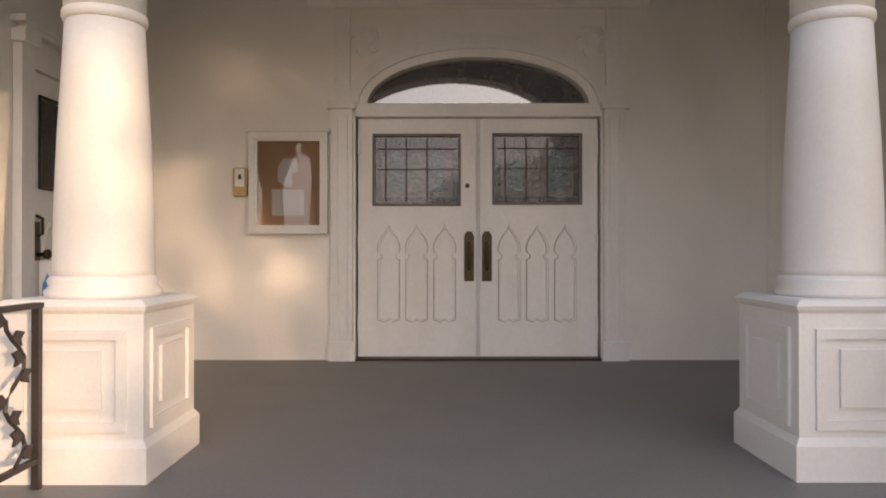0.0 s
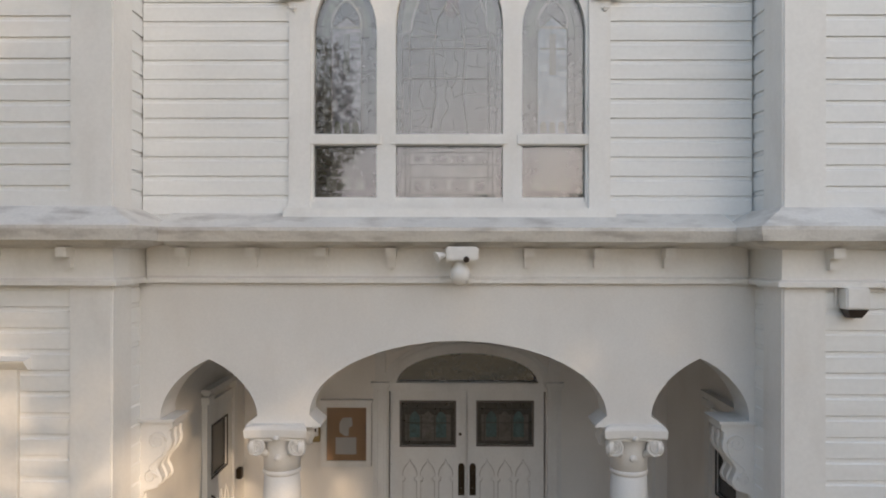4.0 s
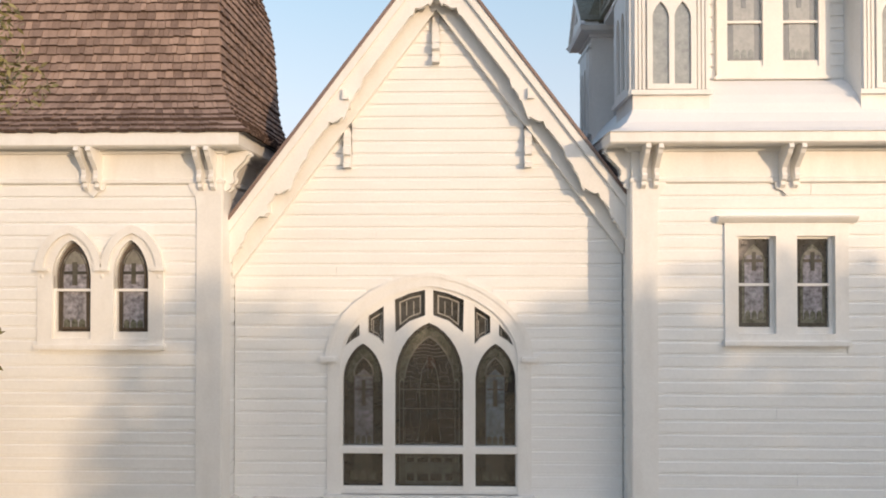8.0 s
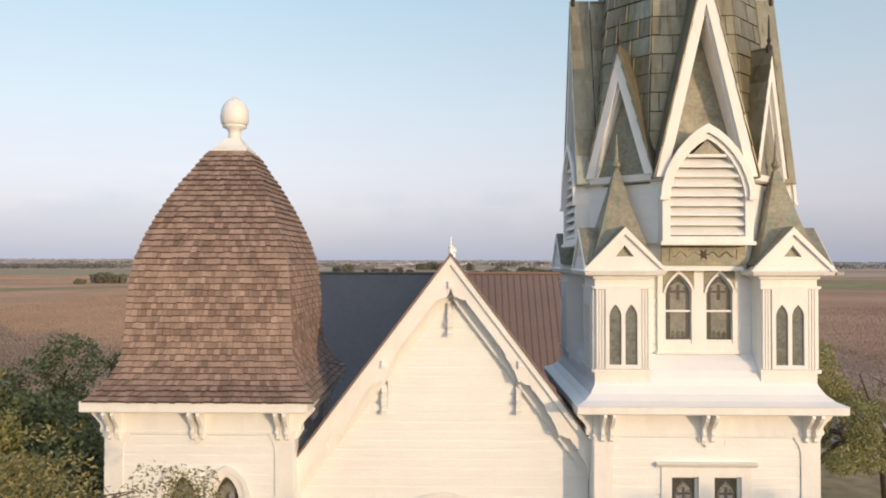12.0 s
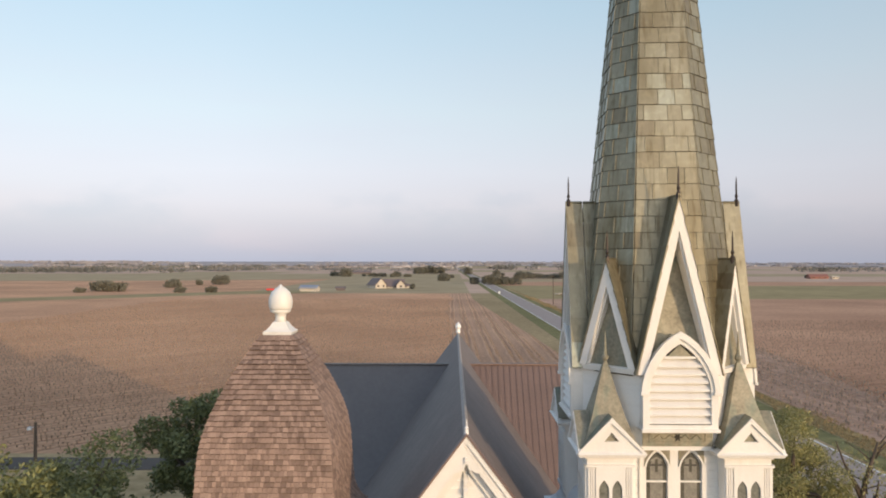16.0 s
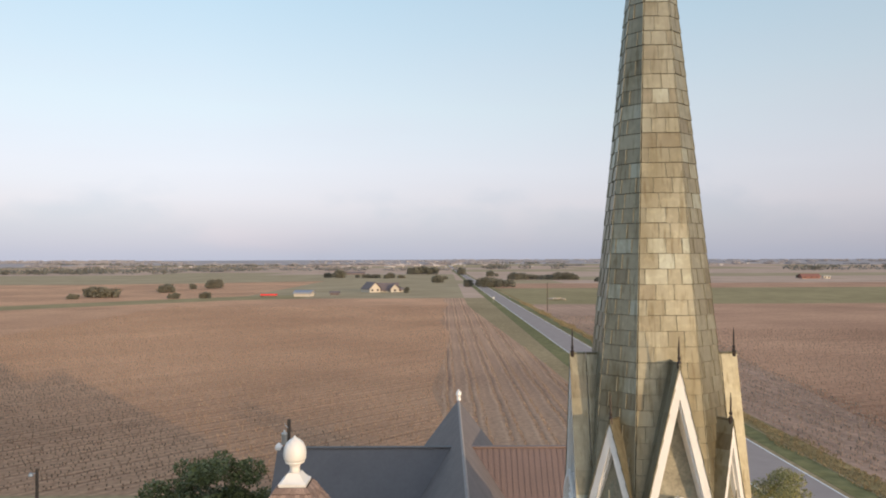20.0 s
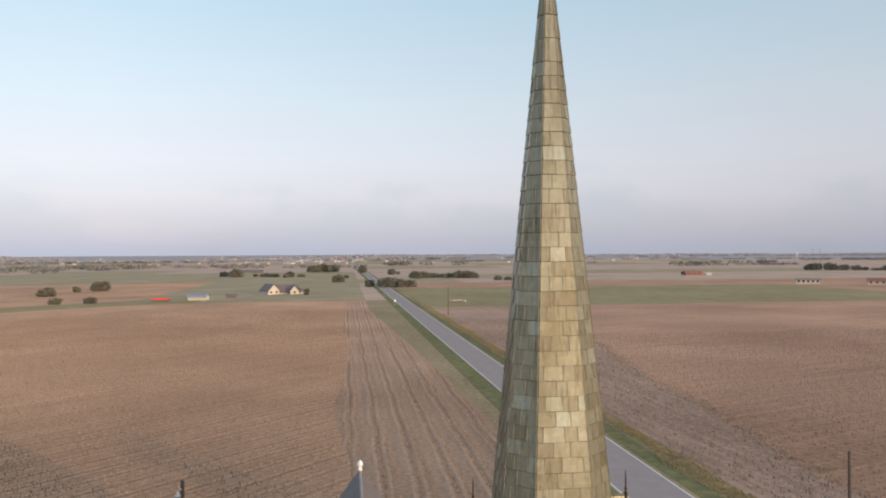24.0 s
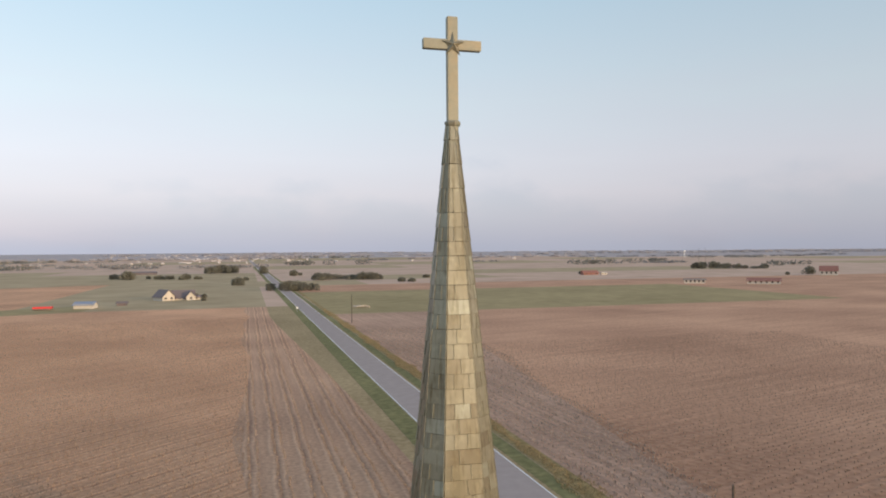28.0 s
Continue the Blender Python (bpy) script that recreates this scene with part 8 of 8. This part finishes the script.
gable_house("farmhouse", -46, 425, 10, 12, 3.2, 5.2, M_FWHITE, M_FROOF, "pale farmhouse with steep dark roof and front gable", 38, 2, along="y")
gable_house("farmhouse_wing", -36, 429, 16, 11, 1.9, 5.6, M_FWHITE, M_FROOF, "long wing of the farmhouse with dark roof", 0, 4)
gable_house("farmhouse_gable", -31.6, 424, 6.5, 7, 3.0, 4.0, M_FWHITE, M_FROOF, "pale gabled end of the farmhouse with dark roof", 10, 1, along="y")
gable_house("garage", -28.5, 427, 5, 5, 2.4, 1.2, M_FWHITE, M_FROOF, "small white garage beside the farmhouse", 0, 1)
gable_house("barn", -78, 380, 12, 9, 3.0, 1.6, M_FWHITE, M_FMETAL, "pale barn with blue-grey metal roof", -8, 0, "barn")
gable_house("shed", -63, 392, 6, 4, 2.2, 0.8, M_FROOF, M_FROOF, "small dark open shed", 0, 0, "shed")
sh = thing("red_canopy", (-95, 374, 0), "bright red flat canopy on posts in the field", "canopy")
part("canopy", soft_box(-100, -91.5, 372, 376, 0.8, 1.7, 0.2, 2), M_FRED2, sh)
for px in (-99.5, -92):
    for py in (372.4, 375.6):
        part("post", boxes((px - 0.08, px + 0.08, py - 0.08, py + 0.08, -0.1, 0.9)), M_BARK, sh)
gable_house("long_shed", -118, 900, 38, 14, 3.2, 2.0, M_FROOF, M_FROOF, "long low dark farm shed", 0, 0, "shed")
gable_house("farm_shed", -75, 745, 9, 8, 3.6, 1.5, M_FWHITE, M_FROOF, "dark-roofed shed among trees", 0, 1, "shed")
gable_house("far_house", 341, 664, 22, 10, 2.8, 3.2, M_FRED, M_FRED, "low red-roofed farmhouse in the fields", 0, 3)
gable_house("outbuilding", 356, 662, 8, 4, 3.0, 0.5, M_FWHITE, M_FWHITE, "small white outbuilding by the farmhouse", 0, 2, "shed")
gable_house("poultry_barn", 332, 470, 20, 9, 4.2, 0.8, M_FWHITE, M_FROOF, "open white farm building with dark doorways", -32, 5, "barn")
gable_house("red_barn", 372, 442, 30, 11, 3.6, 2.6, M_FWHITE, M_FRED, "long white barn with red roof", -38, 6, "barn")
gable_house("red_roof_house", 535, 552, 20, 16, 6, 6, M_FWHITE, M_FRED, "tall white house with red roof", -42, 4)
rubble = thing("rubble_heap", (53, 334, 0), "pale heap of broken slabs and timber at the field edge", "rubble heap")
rr = random.Random(17)
for i in range(9):
    u = i / 8
    XF[0] = Matrix.Translation((50 + 6.5 * u + rr.uniform(-0.5, 0.5), 334 + rr.uniform(-1.2, 1.2), 0.25 + 0.5 * math.sin(2.4 * u + 0.5) + rr.uniform(0, 0.25))) @ Matrix.Rotation(rr.uniform(0, 3.1), 4, "Z") @ Matrix.Rotation(rr.uniform(-0.5, 0.5), 4, "X")
    part("broken_slab", soft_box(-1.2 * rr.uniform(0.6, 1.1), 1.1, -0.6, 0.6 * rr.uniform(0.6, 1.2), -0.22, 0.22, 0.05, 1), M_FRUBBLE, rubble)
XF[0] = Matrix.Identity(4)

# scattered town and water tower far off
M_TOWN = mat("far_town_wall", (0.52, 0.485, 0.48), 0.8, vary=0.1, bump=0, island=0.4)
bm = bmesh.new()
rr = random.Random(9)
for i in range(110):
    y = rr.uniform(1500, 3000)
    x = (-0.04 + rr.gauss(0.0, 0.11)) * y if i < 80 else rr.uniform(-0.75, 1.1) * y
    w, h = rr.uniform(4, 9), rr.uniform(2.2, 3.4)
    box(bm, x, x + w, y, y + 9, 0, rise(x, y) + h)
tagged(part("far_town", bm, M_TOWN), "scattered pale houses of a distant town", "town", kind="stuff")
wt = thing("water_tower", (1180, 1750, 0), "white water tower on the horizon", "water tower")
part("tank", lathe([(0.6, 13), (2.6, 14.2), (3, 15.5), (2.6, 16.8), (0.6, 17.6)], 1180, 1750, 16), M_WMETAL, wt, smooth=True)
part("shaft", lathe([(1.0, -0.1), (0.6, 5), (0.6, 13.4)], 1180, 1750, 12), M_WMETAL, wt)


# utility poles, yard lamp, road sign
def pole(x, y, h, label, arm=True):
    p = thing("utility_pole", (x, y, 0), label, "pole", "utility poles")
    part("shaft", tube([(x, y, -0.2), (x, y, h)], [0.16, 0.11], 8), M_BARK, p)
    if arm:
        part("crossarm", boxes((x - 0.9, x + 0.9, y - 0.06, y + 0.06, h - 0.8, h - 0.66)), M_BARK, p)
        for u in (-0.75, 0.0, 0.75):
            part("insulator", lathe([(0.04, h - 0.66), (0.06, h - 0.6), (0.03, h - 0.52)], x + u, y, 6), M_TRIM, p)


tp = thing("transformer_pole", (-11.4, 36.0, 0), "wooden service pole with a grey transformer can behind the church", "utility pole")
part("shaft", tube([(-11.4, 36, -0.2), (-11.4, 36, 9.45)], [0.17, 0.12], 8), M_BARK, tp)
part("transformer", lathe([(0.16, 7.75), (0.22, 7.8), (0.22, 8.5), (0.2, 8.56), (0.05, 8.6)], -11.68, 35.85, 14), M_GALV, tp, "grey transformer can")
part("bushing", lathe([(0.05, 8.58), (0.07, 8.65), (0.03, 8.78)], -11.68, 35.85, 8), M_TRIM, tp)
part("bracket", boxes((-11.6, -11.35, 35.95, 36.05, 8.2, 8.3)), M_IRON, tp)
part("cutout", tube([(-11.4, 35.8, 8.9), (-11.6, 35.75, 9.1), (-11.62, 35.75, 9.25)], 0.03, 6), M_GALV, tp)
pole(37.4, 36.5, 9.2, "weathered wooden utility pole in the field edge", False)
pole(38.5, 263, 11, "weathered wooden utility pole beside the road", False)
for x, y in ((600, 850), (612, 852), (780, 690)):
    pole(x, y, 26, "tall transmission pole far off")
yl = thing("yard_lamp", (-33.4, 44, 0), "wooden pole with a metal yard lamp by the side road", "street lamp")
part("pole", tube([(-33.4, 44, -0.2), (-33.4, 44, 3.8)], [0.14, 0.11], 8), M_BARK, yl)
part("arm", tube([(-33.4, 44, 3.4), (-33.7, 43.8, 3.5)], 0.03, 6), M_GALV, yl)
part("lamp", lathe([(0.05, 3.55), (0.16, 3.45), (0.2, 3.3), (0.16, 3.25)], -33.75, 43.75, 12), M_GALV, yl)
sg = thing("road_sign", (21.5, 318, 0), "small white road sign seen from behind", "sign")
part("post", boxes((21.46, 21.54, 317.96, 318.04, -0.1, 2.6)), M_GALV, sg)
part("plate", boxes((21.1, 21.9, 317.9, 317.95, 1.7, 2.6)), M_TRIM, sg)
